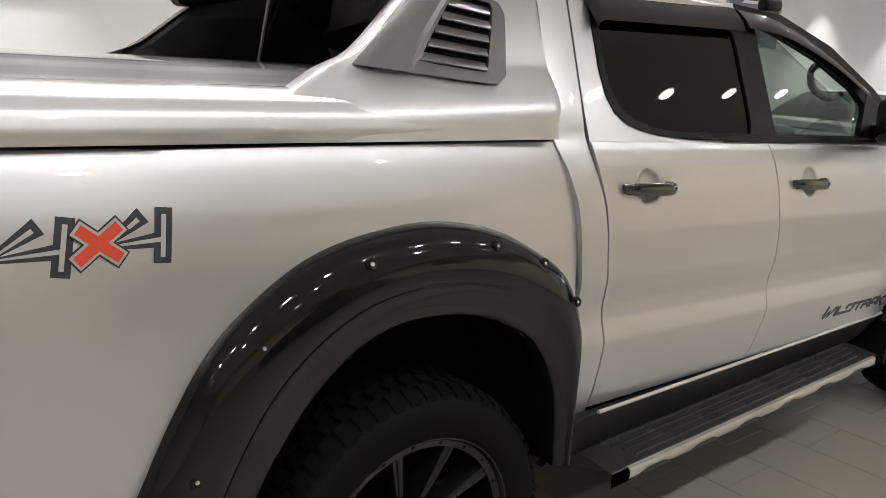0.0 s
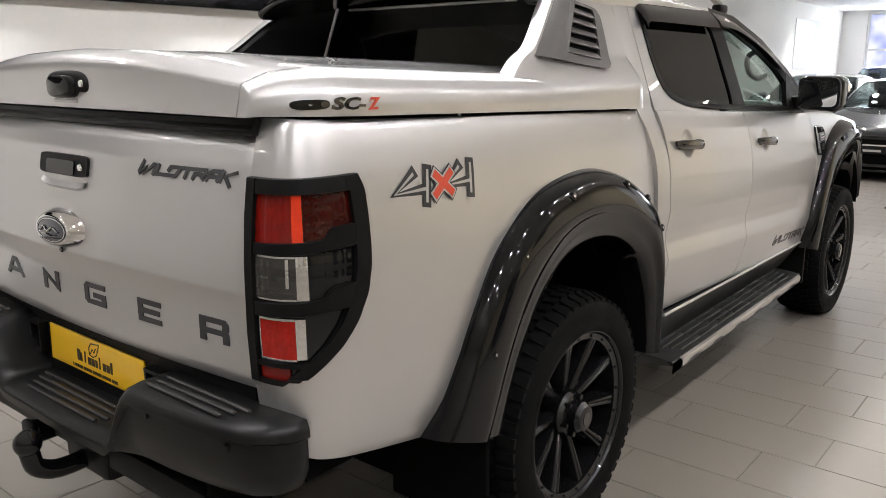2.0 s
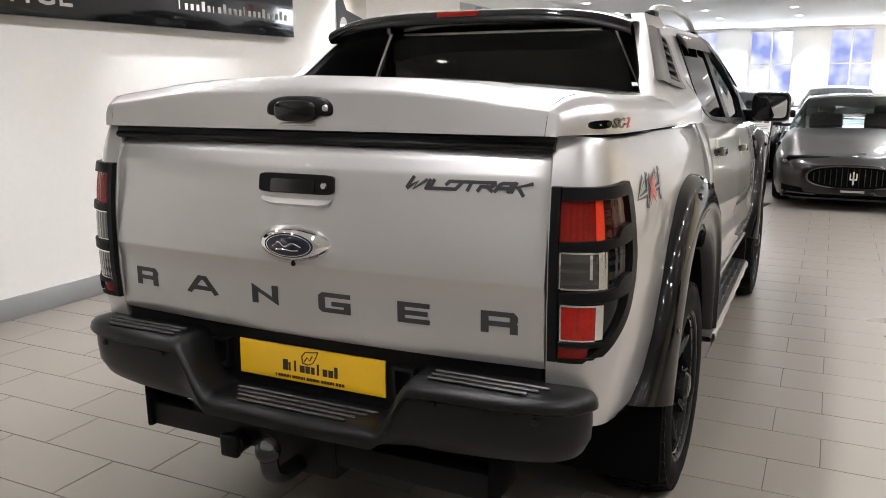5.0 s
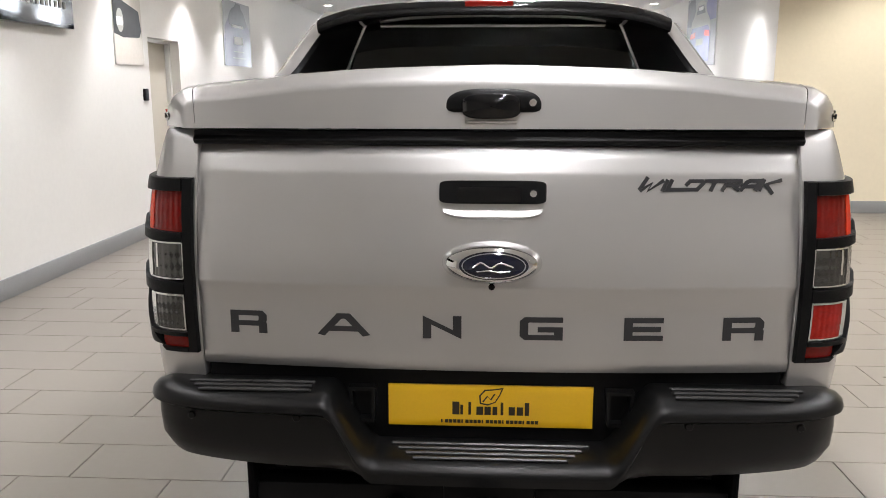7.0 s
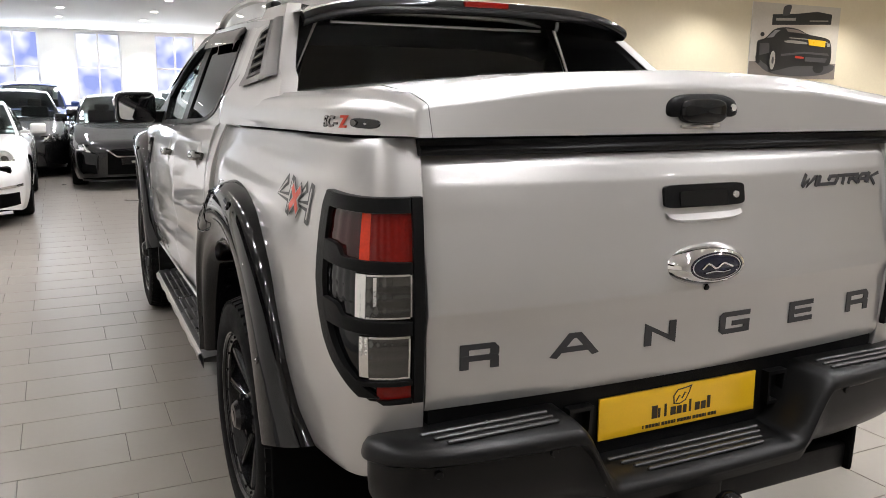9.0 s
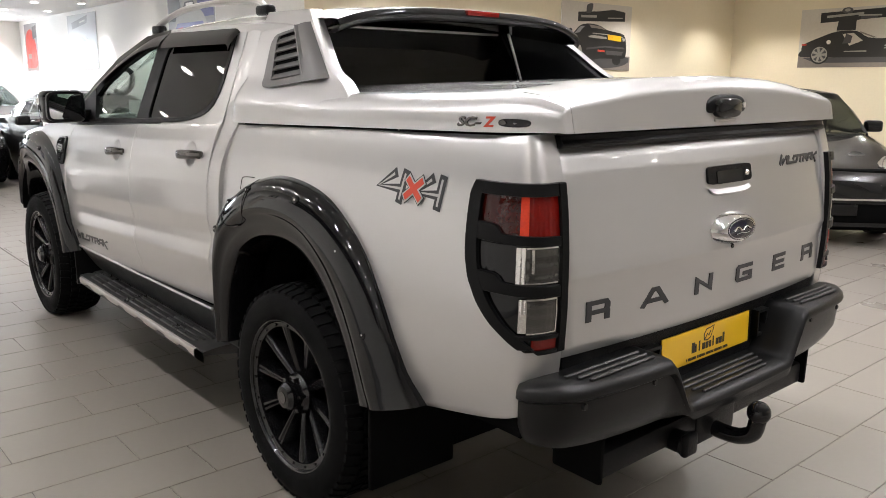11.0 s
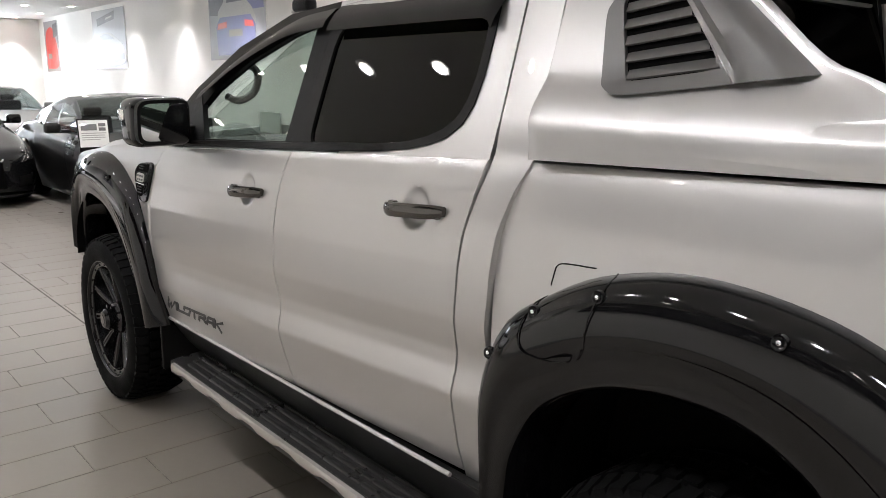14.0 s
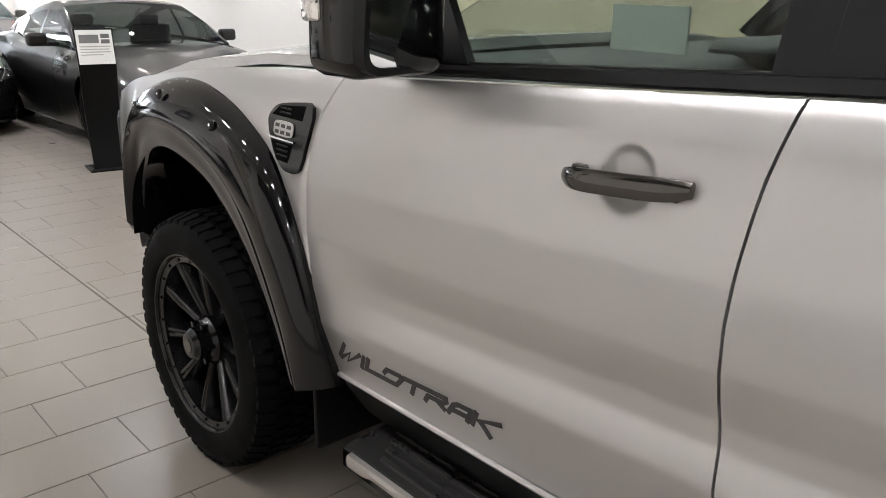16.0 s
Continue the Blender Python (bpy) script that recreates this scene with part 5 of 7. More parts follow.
# bolts with their pockets on the flares
def flare_xyz(hub, out, inn, i, t, side, lift):
    a, b = smooth_line(out, 56), smooth_line(inn, 56)
    y, z = lerp(a[i], b[i], t)
    return Vector((side * (FLARE_X(hub + a[i][0]) + float(np.interp(t, [q[0] for q in FLARE_SEC[:13]], [q[1] for q in FLARE_SEC[:13]])) + lift), hub + y, z))


for side in (1, -1):
    for hub, out, inn, fl, idx in ((REAR_HUB, REAR_OUT, REAR_IN, rear_flares, ((13, 0.12), (18, 0.12), (23, 0.16), (33, 0.20), (41, 0.24), (49, 0.30))), (FRONT_HUB, FRONT_OUT, FRONT_IN, front_flares, ((8, 0.2), (15, 0.2), (23, 0.2), (33, 0.2), (43, 0.2), (51, 0.24)))):
        for i, t in idx:
            p = flare_xyz(hub, out, inn, i, t, side, 0.0015)
            m = Matrix.Translation(p) @ pose(0, 0, 0, 0, side * 78, 0)
            fl_ob = fl[0 if side > 0 else 1]
            part("bolt_pocket", lathe(bmesh.new(), [(0.015, -0.006), (0.0125, 0.0005), (0.010, 0.001), (0.007, -0.001), (0.0, -0.001)], 20, m, close=False), GLOSS_BLACK, fl_ob)
            part("bolt", lathe(bmesh.new(), [(0.0045, -0.001), (0.0045, 0.0018), (0.0025, 0.003), (0.0, 0.0026)], 8, m, close=False), CHROME, fl_ob)
    # mud flap; the rear one near-black for the shade behind the wheel
    part("mud_flap", tub(bmesh.new(), *sorted((side * 0.58, side * 0.935)), -0.545, -0.525, 0.26, 0.64, 0.008), VOID_BLACK, truck, "black rubber mud flap")
    part("mud_flap", tub(bmesh.new(), *sorted((side * 0.64, side * 0.90)), FRONT_HUB - 0.66, FRONT_HUB - 0.64, 0.28, 0.60, 0.008), TRIM_BLACK, truck, "black rubber mud flap")

# fuel flap on the left rear flank
bm = bmesh.new()
flap = smooth_line([(0.345, 1.168), (0.356, 1.12), (0.374, 1.06), (0.372, 1.02), (0.345, 1.002), (0.285, 1.0), (0.228, 1.018), (0.204, 1.05), (0.194, 1.11), (0.180, 1.170), (0.192, 1.186), (0.26, 1.184), (0.328, 1.178), (0.345, 1.168)], 70)
FL_A, FL_B = smooth_line(REAR_OUT, 56), smooth_line(REAR_IN, 56)


def over_flare(y, z):
    """Distance out from the centre line of the left flank, flare included."""
    best = (9.0, 0.0)
    for t in np.linspace(0, 0.6, 31):
        d = np.hypot(lerp(FL_A[:, 0], FL_B[:, 0], t) - y, lerp(FL_A[:, 1], FL_B[:, 1], t) - z)
        if d.min() < best[0]:
            best = (float(d.min()), t)
    skin = bed_point(y, z).x
    if best[0] > 0.02:
        return skin
    t = best[1]
    h = float(np.interp(t, [q[0] for q in FLARE_SEC[:13]], [q[1] for q in FLARE_SEC[:13]]))
    return skin * (1 - min(t * 2, 1)) + 0.905 * min(t * 2, 1) + h


tube(bm, [(-(over_flare(y, z) + 0.0005), y, z) for y, z in flap], 0.0017, 6)
part("fuel_flap_edge", bm, GLOSS_BLACK, truck, "edge of the fuel filler flap")

# side steps
for side in (1, -1):
    st = part("side_step", shell(bmesh.new(), lambda u, v, d: Vector((side * lerp(0.76, 0.925, v), lerp(0.70, 2.40, u) + (0.10 * v if u == 0 else -0.12 * v if u == 1 else 0), 0.385 - 0.012 * v * v - d)), 24, 6, 0.05, 0.004, True), RIB_BLACK, truck, "black side step with ribbed treads and bright edge")
    for k in range(4):
        x = 0.785 + 0.032 * k
        ends = np.linspace(0.80 + 0.018 * k, 2.35 - 0.02 * k, 8)
        for y0, y1 in zip(ends, ends[1:]):
            part("tread_strip", tub(bmesh.new(), *sorted((side * (x + 0.001), side * (x + 0.017))), y0, y1 - 0.006, 0.366, 0.3925 - 0.0026 * k, 0.004, 2), RIB_BLACK, st)
    bm = bmesh.new()
    rows = []
    for y in np.linspace(0.78, 2.36, 120):
        w = 0.5 + 0.5 * math.cos((y - 0.78) / 0.263 * 2 * math.pi)
        w = min(max((w - 0.25) * 2.2, 0), 1)
        rows.append([Vector((side * x, y, z)) for x, z in ((0.918, 0.374), (0.934, 0.370), (0.938, 0.362), (0.936, 0.350 - 0.010 * w), (0.920, 0.338 - 0.014 * w))])
    vs = strip_grid(bm, rows)
    part("step_trim", bm, STEEL, st, "bright metal edge trim")
    for y in (0.95, 1.55, 2.15):
        part("step_bracket", tub(bmesh.new(), *sorted((side * 0.5, side * 0.86)), y - 0.03, y + 0.03, 0.325, 0.368, 0.006), VOID_BLACK, st)

# door handles
for side in (1, -1):
    for yc, zc, door in ((0.808, 1.222, rear_doors), (1.672, 1.164, front_doors)):
        dr = door[0 if side > 0 else 1]
        bm = bmesh.new()
        n = 17
        rows = []
        for k in range(n):
            f = k / (n - 1)
            y = yc + lerp(0.112, -0.112, f)
            bow = 0.024 * (1 - abs(2 * f - 1) ** 4) + 0.006
            hz = 0.019 * (1 - 0.35 * abs(2 * f - 1) ** 6)
            z = zc + 0.018 * (f - 0.5)
            b0 = cab_point(y, z, 0, side).x
            row = []
            for j in range(10):
                a = 2 * math.pi * j / 10
                row.append(bm.verts.new((b0 + side * (bow + 0.008 * math.cos(a)), y, z + hz * math.sin(a))))
            rows.append(row)
        for p, q in zip(rows, rows[1:]):
            for j in range(10):
                bm.faces.new((p[j], p[(j + 1) % 10], q[(j + 1) % 10], q[j]))
        bm.faces.new(rows[0])
        bm.faces.new(rows[-1][::-1])
        for f in (0.02, 0.98):
            y = yc + lerp(0.088, -0.088, f)
            x = cab_point(y, zc, 0, side).x
            tub(bm, *sorted((x - side * 0.004, x + side * 0.014)), y - 0.012, y + 0.012, zc - 0.012, zc + 0.012, 0.003, 1)
        part("door_handle", bm, SMOKED_CHROME, dr, "smoked chrome door handle")

# mirrors
for side in (1, -1):
    bm = bmesh.new()
    tub(bm, *sorted((side * 0.915, side * 1.125)), 2.05, 2.20, 1.283, 1.450, 0.035, 4)
    for v in bm.verts:
        v.co.z -= 0.12 * max(0, abs(v.co.x) - 1.0) * 0.2
    mir = part("door_mirror", bm, GLOSS_BLACK, truck, "black door mirror")
    part("mirror_frame", ring(bmesh.new(), oval(0.100, 0.077, 32, 5, side * 1.02, 1.367), oval(0.088, 0.065, 32, 5, side * 1.02, 1.367), lambda a, b, d: Vector((a, 2.046 - 0.20 * (side * a - 1.02) - 0.08 * (b - 1.375) + d, b)), 0.03), TRIM_BLACK, mir)
    part("mirror_glass", prism(bmesh.new(), oval(0.088, 0.065, 32, 5, side * 1.02, 1.367), lambda a, b, d: Vector((a, 2.050 - 0.20 * (side * a - 1.02) - 0.08 * (b - 1.375) + d, b)), 0.004), MIRROR, mir)
    part("repeater", tub(bmesh.new(), *sorted((side * 1.10, side * 1.13)), 2.14, 2.195, 1.37, 1.41, 0.008), LAMP_CHROME, mir)
    part("mirror_arm", tub(bmesh.new(), *sorted((side * 0.83, side * 0.95)), 2.16, 2.27, 1.275, 1.345, 0.015), TRIM_BLACK, mir)
    part("mirror_sail", prism(bmesh.new(), [(2.05, 1.30), (2.40, 1.28), (2.40, 1.33), (2.20, 1.46)], lambda y, z, d: up_point(y, z, d - 0.008, side), 0.02), TRIM_BLACK, mir)
    # wind deflectors
    for line in ([(0.698, 1.712), (0.72, 1.732), (0.80, 1.738), (1.42, 1.728)], [(1.445, 1.724), (1.68, 1.694), (1.95, 1.602), (2.18, 1.482)]):
        pts = smooth_line(line, 28)
        bm = bmesh.new()
        rows = []
        for i, (y, z) in enumerate(pts):
            drop = 0.062 if line[0][0] < 1 else 0.046
            rows.append([up_point(y, z + 0.012, -0.003, side), up_point(y, z - 0.012, -0.020, side), up_point(y, z - drop * 0.6, -0.030, side), up_point(y, z - drop, -0.032, side)])
        strip_grid(bm, rows)
        part("wind_deflector", bm, GLOSS_BLACK, truck, "dark wind deflector over the window")
    # roof rails
    bm = bmesh.new()
    tube(bm, smooth_line([(side * 0.60, 0.62, 1.80), (side * 0.60, 0.72, 1.850), (side * 0.60, 1.1, 1.868), (side * 0.60, 1.5, 1.850), (side * 0.60, 1.78, 1.79), (side * 0.60, 1.86, 1.745)], 30), 0.017, 10, 0.8)
    rail = part("roof_rail", bm, STEEL, truck, "bright roof rail with dark feet")
    for y, z in ((0.66, 1.82), (1.80, 1.77)):
        part("rail_foot", tub(bmesh.new(), *sorted((side * 0.578, side * 0.622)), y - 0.055, y + 0.055, z - 0.025, z + 0.018, 0.014, 3), TRIM_BLACK, rail)
    # wing vent
    vent = part("wing_vent", prism(bmesh.new(), softened([(2.500, 1.180), (2.67, 1.160), (2.712, 1.122), (2.668, 1.045), (2.62, 1.008), (2.548, 1.008)], 2, 5), lambda y, z, d: cab_point(y, z, d - 0.010, side), 0.02), GLOSS_BLACK, truck, "black wing vent with a chrome badge")
    on_vent = lambda y, z, d: cab_point(y, z, d - 0.0115, side)
    for outline, zs in (([(2.545, 1.166), (2.655, 1.156), (2.688, 1.132), (2.555, 1.132)], (1.140, 1.150)), ([(2.585, 1.074), (2.678, 1.074), (2.650, 1.030), (2.600, 1.030)], (1.042, 1.054, 1.065))):
        hole = part("vent_opening", prism(bmesh.new(), outline, on_vent, 0.002), VOID_BLACK, vent, "dark vent opening")
        for z in zs:
            part("vent_slat", prism(bmesh.new(), [(2.600, z), (2.650, z), (2.650, z + 0.0035), (2.600, z + 0.0035)], lambda y, zz, d: cab_point(y, zz, d - 0.014, side), 0.003), TRIM_BLACK, hole)
    badge = part("vent_badge", prism(bmesh.new(), softened([(2.582, 1.088), (2.668, 1.088), (2.668, 1.123), (2.582, 1.123)], 1, 4), lambda y, z, d: cab_point(y, z, d - 0.014, side), 0.003), DECAL_LIGHT, vent, "silver badge plate with dark bars")
    for k in range(3):
        for z in (1.093, 1.108):
            part("badge_bar", prism(bmesh.new(), [(2.590 + 0.026 * k, z), (2.608 + 0.026 * k, z), (2.608 + 0.026 * k, z + 0.008), (2.590 + 0.026 * k, z + 0.008)], lambda y, zz, d: cab_point(y, zz, d - 0.0152, side), 0.001), DECAL, badge)
    part("vent_strip", prism(bmesh.new(), [(2.575, 1.0785), (2.685, 1.0785), (2.685, 1.0825), (2.575, 1.0825)], lambda y, z, d: cab_point(y, z, d - 0.0135, side), 0.003), CHROME, vent)
    # belt moulding under the glass
    bm, belt_rows = bmesh.new(), []
    for y in np.linspace(1.0, 2.38, 28):
        k = min((y - 1.0) / 0.25, 1.0)          # runs out into the window surround
        rows = [cab_point(y, belt_z(y) - 0.016, 0.001, side) + Vector((0, 0, 0.016 - 0.010 * k)), cab_point(y, belt_z(y) - 0.016, 0.003 - 0.009 * k, side) + Vector((0, 0, 0.018 - 0.008 * k)), up_point(y, belt_z(y) + 0.012, 0.002 - 0.010 * k, side), up_point(y, belt_z(y) + 0.016, 0.004, side)]
        belt_rows.append(rows)
    strip_grid(bm, belt_rows)
    part("belt_moulding", bm, TRIM_BLACK, truck)


# louvred vent set into the sail
VQ = [(0.388, 1.705), (0.322, 1.503), (-0.078, 1.552), (0.165, 1.742)]      # front top, front foot, rear foot, rear top


def quad_pt(u, v):
    a = (lerp(VQ[1][0], VQ[0][0], v), lerp(VQ[1][1], VQ[0][1], v))
    b = (lerp(VQ[2][0], VQ[3][0], v), lerp(VQ[2][1], VQ[3][1], v))
    return lerp(a[0], b[0], u), lerp(a[1], b[1], u)


for side in (1, -1):
    to3 = lambda u, v, d: sail_point(*quad_pt(u, v), d, side)
    o_uv = softened([(0.10, 0.0), (1.0, 0.0), (1.0, 1.0), (0.10, 1.0), (0.0, 0.86), (0.0, 0.14)], 3, 8)
    i_uv = softened([(0.17, 0.13), (0.68, 0.13), (0.68, 0.95), (0.20, 0.95), (0.16, 0.88), (0.15, 0.2)], 2, 8)
    bm = bmesh.new()
    ring(bm, o_uv, i_uv, lambda u, v, d: to3(u, v, d - 0.012), 0.016)
    sv = part("sail_vent", bm, VENT_GREY, truck, "grey louvred vent in the fairing")
    part("vent_backing", prism(bmesh.new(), i_uv, lambda u, v, d: to3(u, v, d - 0.003), 0.003), VOID_BLACK, sv)
    for k in range(5):
        v0 = 0.14 + 0.163 * k
        bm = bmesh.new()
        strip_grid(bm, [[to3(u, v0, 0.002), to3(u, v0, -0.012), to3(u, v0 + 0.012, -0.016), to3(u, v0 + 0.10, -0.005), to3(u, v0 + 0.10, 0.0)] for u in np.linspace(0.165 if k < 4 else 0.19, 0.675, 8)])
        part("louvre", bm, VENT_GREY, sv)
    bm = bmesh.new()
    strip_grid(bm, [[to3(0.69, v, -0.0125), to3(0.71, v, -0.024), to3(0.745, v, -0.026), to3(0.78, v, -0.018), to3(0.90, v, -0.020), to3(1.0, v, -0.015), to3(1.05, v, -0.002)] for v in np.linspace(0.0, 1.04, 12)])
    part("rear_edge_band", bm, VENT_GREY, sv)
    # bright seam on the inner lining
    bm = bmesh.new()
    tube(bm, [(side * (SAIL_X(z) - 0.165), 0.345, z) for z in np.linspace(1.51, 1.76, 8)], 0.007, 6)
    part("screen_trim", bm, STEEL, truck)
bm = tub(bmesh.new(), -0.46, 0.46, 0.352, 0.372, 1.748, 1.758, 0.003)
part("screen_strip", bm, STEEL, truck)

# tow bar
bm = bmesh.new()
tub(bm, -0.60, 0.60, -1.185, -1.11, 0.455, 0.535, 0.01)
tow = part("tow_bar", bm, TRIM_BLACK, truck, "black tow bar with swan neck and sockets")
# end plates near-black, standing in for the shade under the bumper
for x in (-0.62, 0.60):
    part("end_plate", tub(bmesh.new(), x, x + 0.02, -1.20, -1.02, 0.45, 0.60, 0.01), VOID_BLACK, tow)
part("neck_plate", tub(bmesh.new(), -0.12, 0.12, -1.195, -1.03, 0.41, 0.57, 0.02), TRIM_BLACK, tow)
part("swan_neck", tube(bmesh.new(), smooth_line([(-0.01, -1.10, 0.47), (-0.01, -1.19, 0.45), (-0.01, -1.275, 0.452), (-0.01, -1.325, 0.48), (-0.01, -1.338, 0.53)], 20), 0.027, 12), GLOSS_BLACK, tow)
bm = bmesh.new()
bmesh.ops.create_uvsphere(bm, u_segments=20, v_segments=12, radius=0.037, matrix=pose(-0.01, -1.338, 0.553))
part("tow_ball", bm, GLOSS_BLACK, tow)
part("bolt", lathe(bmesh.new(), [(0.018, 0.0), (0.018, 0.016), (0.010, 0.020), (0.0, 0.02)], 6, pose(0.085, -1.165, 0.45, 90, 0, 0), close=False), CHROME, tow)
part("bolt", lathe(bmesh.new(), [(0.012, 0.0), (0.012, 0.010), (0.0, 0.012)], 12, pose(-0.08, -1.165, 0.47, 90, 0, 0), close=False), CHROME, tow)
for x in (-0.235,):
    part("tow_socket", lathe(bmesh.new(), [(0.034, -0.05), (0.036, 0.03), (0.04, 0.036), (0.032, 0.05), (0.0, 0.052)], 20, pose(x, -1.19, 0.475, 90, 0, 0), close=False), TRIM_BLACK, tow)
    part("socket_plate", lathe(bmesh.new(), [(0.0, 0.004), (0.026, 0.004), (0.03, 0.0)], 20, pose(x - 0.036, -1.15, 0.475, 0, -90, 0), close=False), STEEL, tow)
    part("socket_lid", tub(bmesh.new(), x - 0.034, x + 0.034, -1.252, -1.225, 0.44, 0.515, 0.012, 3), TRIM_BLACK, tow)

# cabin
for side in (1, -1):
    part("grab_handle", tube(bmesh.new(), smooth_line([(side * 0.71, 2.20, 1.445), (side * 0.69, 2.14, 1.432), (side * 0.68, 2.05, 1.462), (side * 0.68, 2.005, 1.51), (side * 0.685, 2.01, 1.548), (side * 0.70, 2.06, 1.565)], 24), 0.014, 8), DASH, truck, "black grab handle on the windscreen pillar")
for side in (1, -1):
    for y in (1.45, 0.75):
        bm = bmesh.new()
        tub(bm, side * 0.38 - 0.24, side * 0.38 + 0.24, y - 0.05, y + 0.45, 1.0, 1.12, 0.05, 3)
        tub(bm, side * 0.38 - 0.23, side * 0.38 + 0.23, y - 0.16, y, 1.05, 1.50, 0.05, 3)
        tub(bm, side * 0.38 - 0.13, side * 0.38 + 0.13, y - 0.17, y - 0.06, 1.52, 1.68, 0.04, 3)
        part("seat", bm, SEAT, truck, "dark cloth seat")
bm = bmesh.new()
tub(bm, -0.78, 0.78, 2.05, 2.55, 1.02, 1.27, 0.06, 3)
tub(bm, 0.16, 0.56, 2.0, 2.2, 1.24, 1.31, 0.04, 3)
part("dashboard", bm, DASH, truck, "dark dashboard")
bm = bmesh.new()
ringpts = [(0.38 + 0.18 * math.cos(a), 1.93 + 0.07 * math.sin(a), 1.24 + 0.17 * math.sin(a)) for a in np.linspace(0, 2 * math.pi, 37)]
tube(bm, ringpts, 0.015, 8)
tube(bm, [(0.22, 1.94, 1.24), (0.54, 1.94, 1.24)], 0.02, 6)
part("steering_wheel", bm, DASH, truck)
bm = tub(bmesh.new(), -0.12, 0.12, 1.72, 1.75, 1.60, 1.67, 0.02, 3)
part("inside_mirror", bm, DASH, truck)
part("window_card", tub(bmesh.new(), -0.775, -0.77, 1.68, 1.82, 1.34, 1.41), PAPER, truck, "small white card behind the side glass")

import collections


# ---------------------------------------------------------------- the other cars
CAR_WHITE = material("white_car_paint", (0.80, 0.80, 0.79), 0.3, 0.0, 1.0, 0.01, 2.0, 300.0, rough_var=0.02)
CAR_BLACK = material("black_car_paint", (0.005, 0.005, 0.0055), 0.25, 0.0, 0.9, 0.05, 2.0, 300.0, rough_var=0.03, spec=0.1)
CAR_CHARCOAL = material("charcoal_car_paint", (0.012, 0.0115, 0.0115), 0.3, 0.3, 0.9, 0.03, 2.0, 300.0, rough_var=0.03, spec=0.15)
CAR_GREY = material("grey_car_paint", (0.16, 0.155, 0.15), 0.35, 0.6, 1.0, 0.03, 2.0, 300.0, rough_var=0.03)
CAR_BLUE = material("blue_car_paint", (0.03, 0.06, 0.22), 0.3, 0.4, 1.0, 0.03, 2.0, 300.0, rough_var=0.03)
CAR_GLASS = tinted_glass("car_window_glass", (0.86, 0.93, 0.90), 0.38)
SIDE_FX = curve_fn([(0.0, 0.93), (0.15, 0.965), (0.35, 0.99), (0.6, 1.0), (0.78, 0.99), (0.9, 0.955), (0.97, 0.90), (1.0, 0.85)])


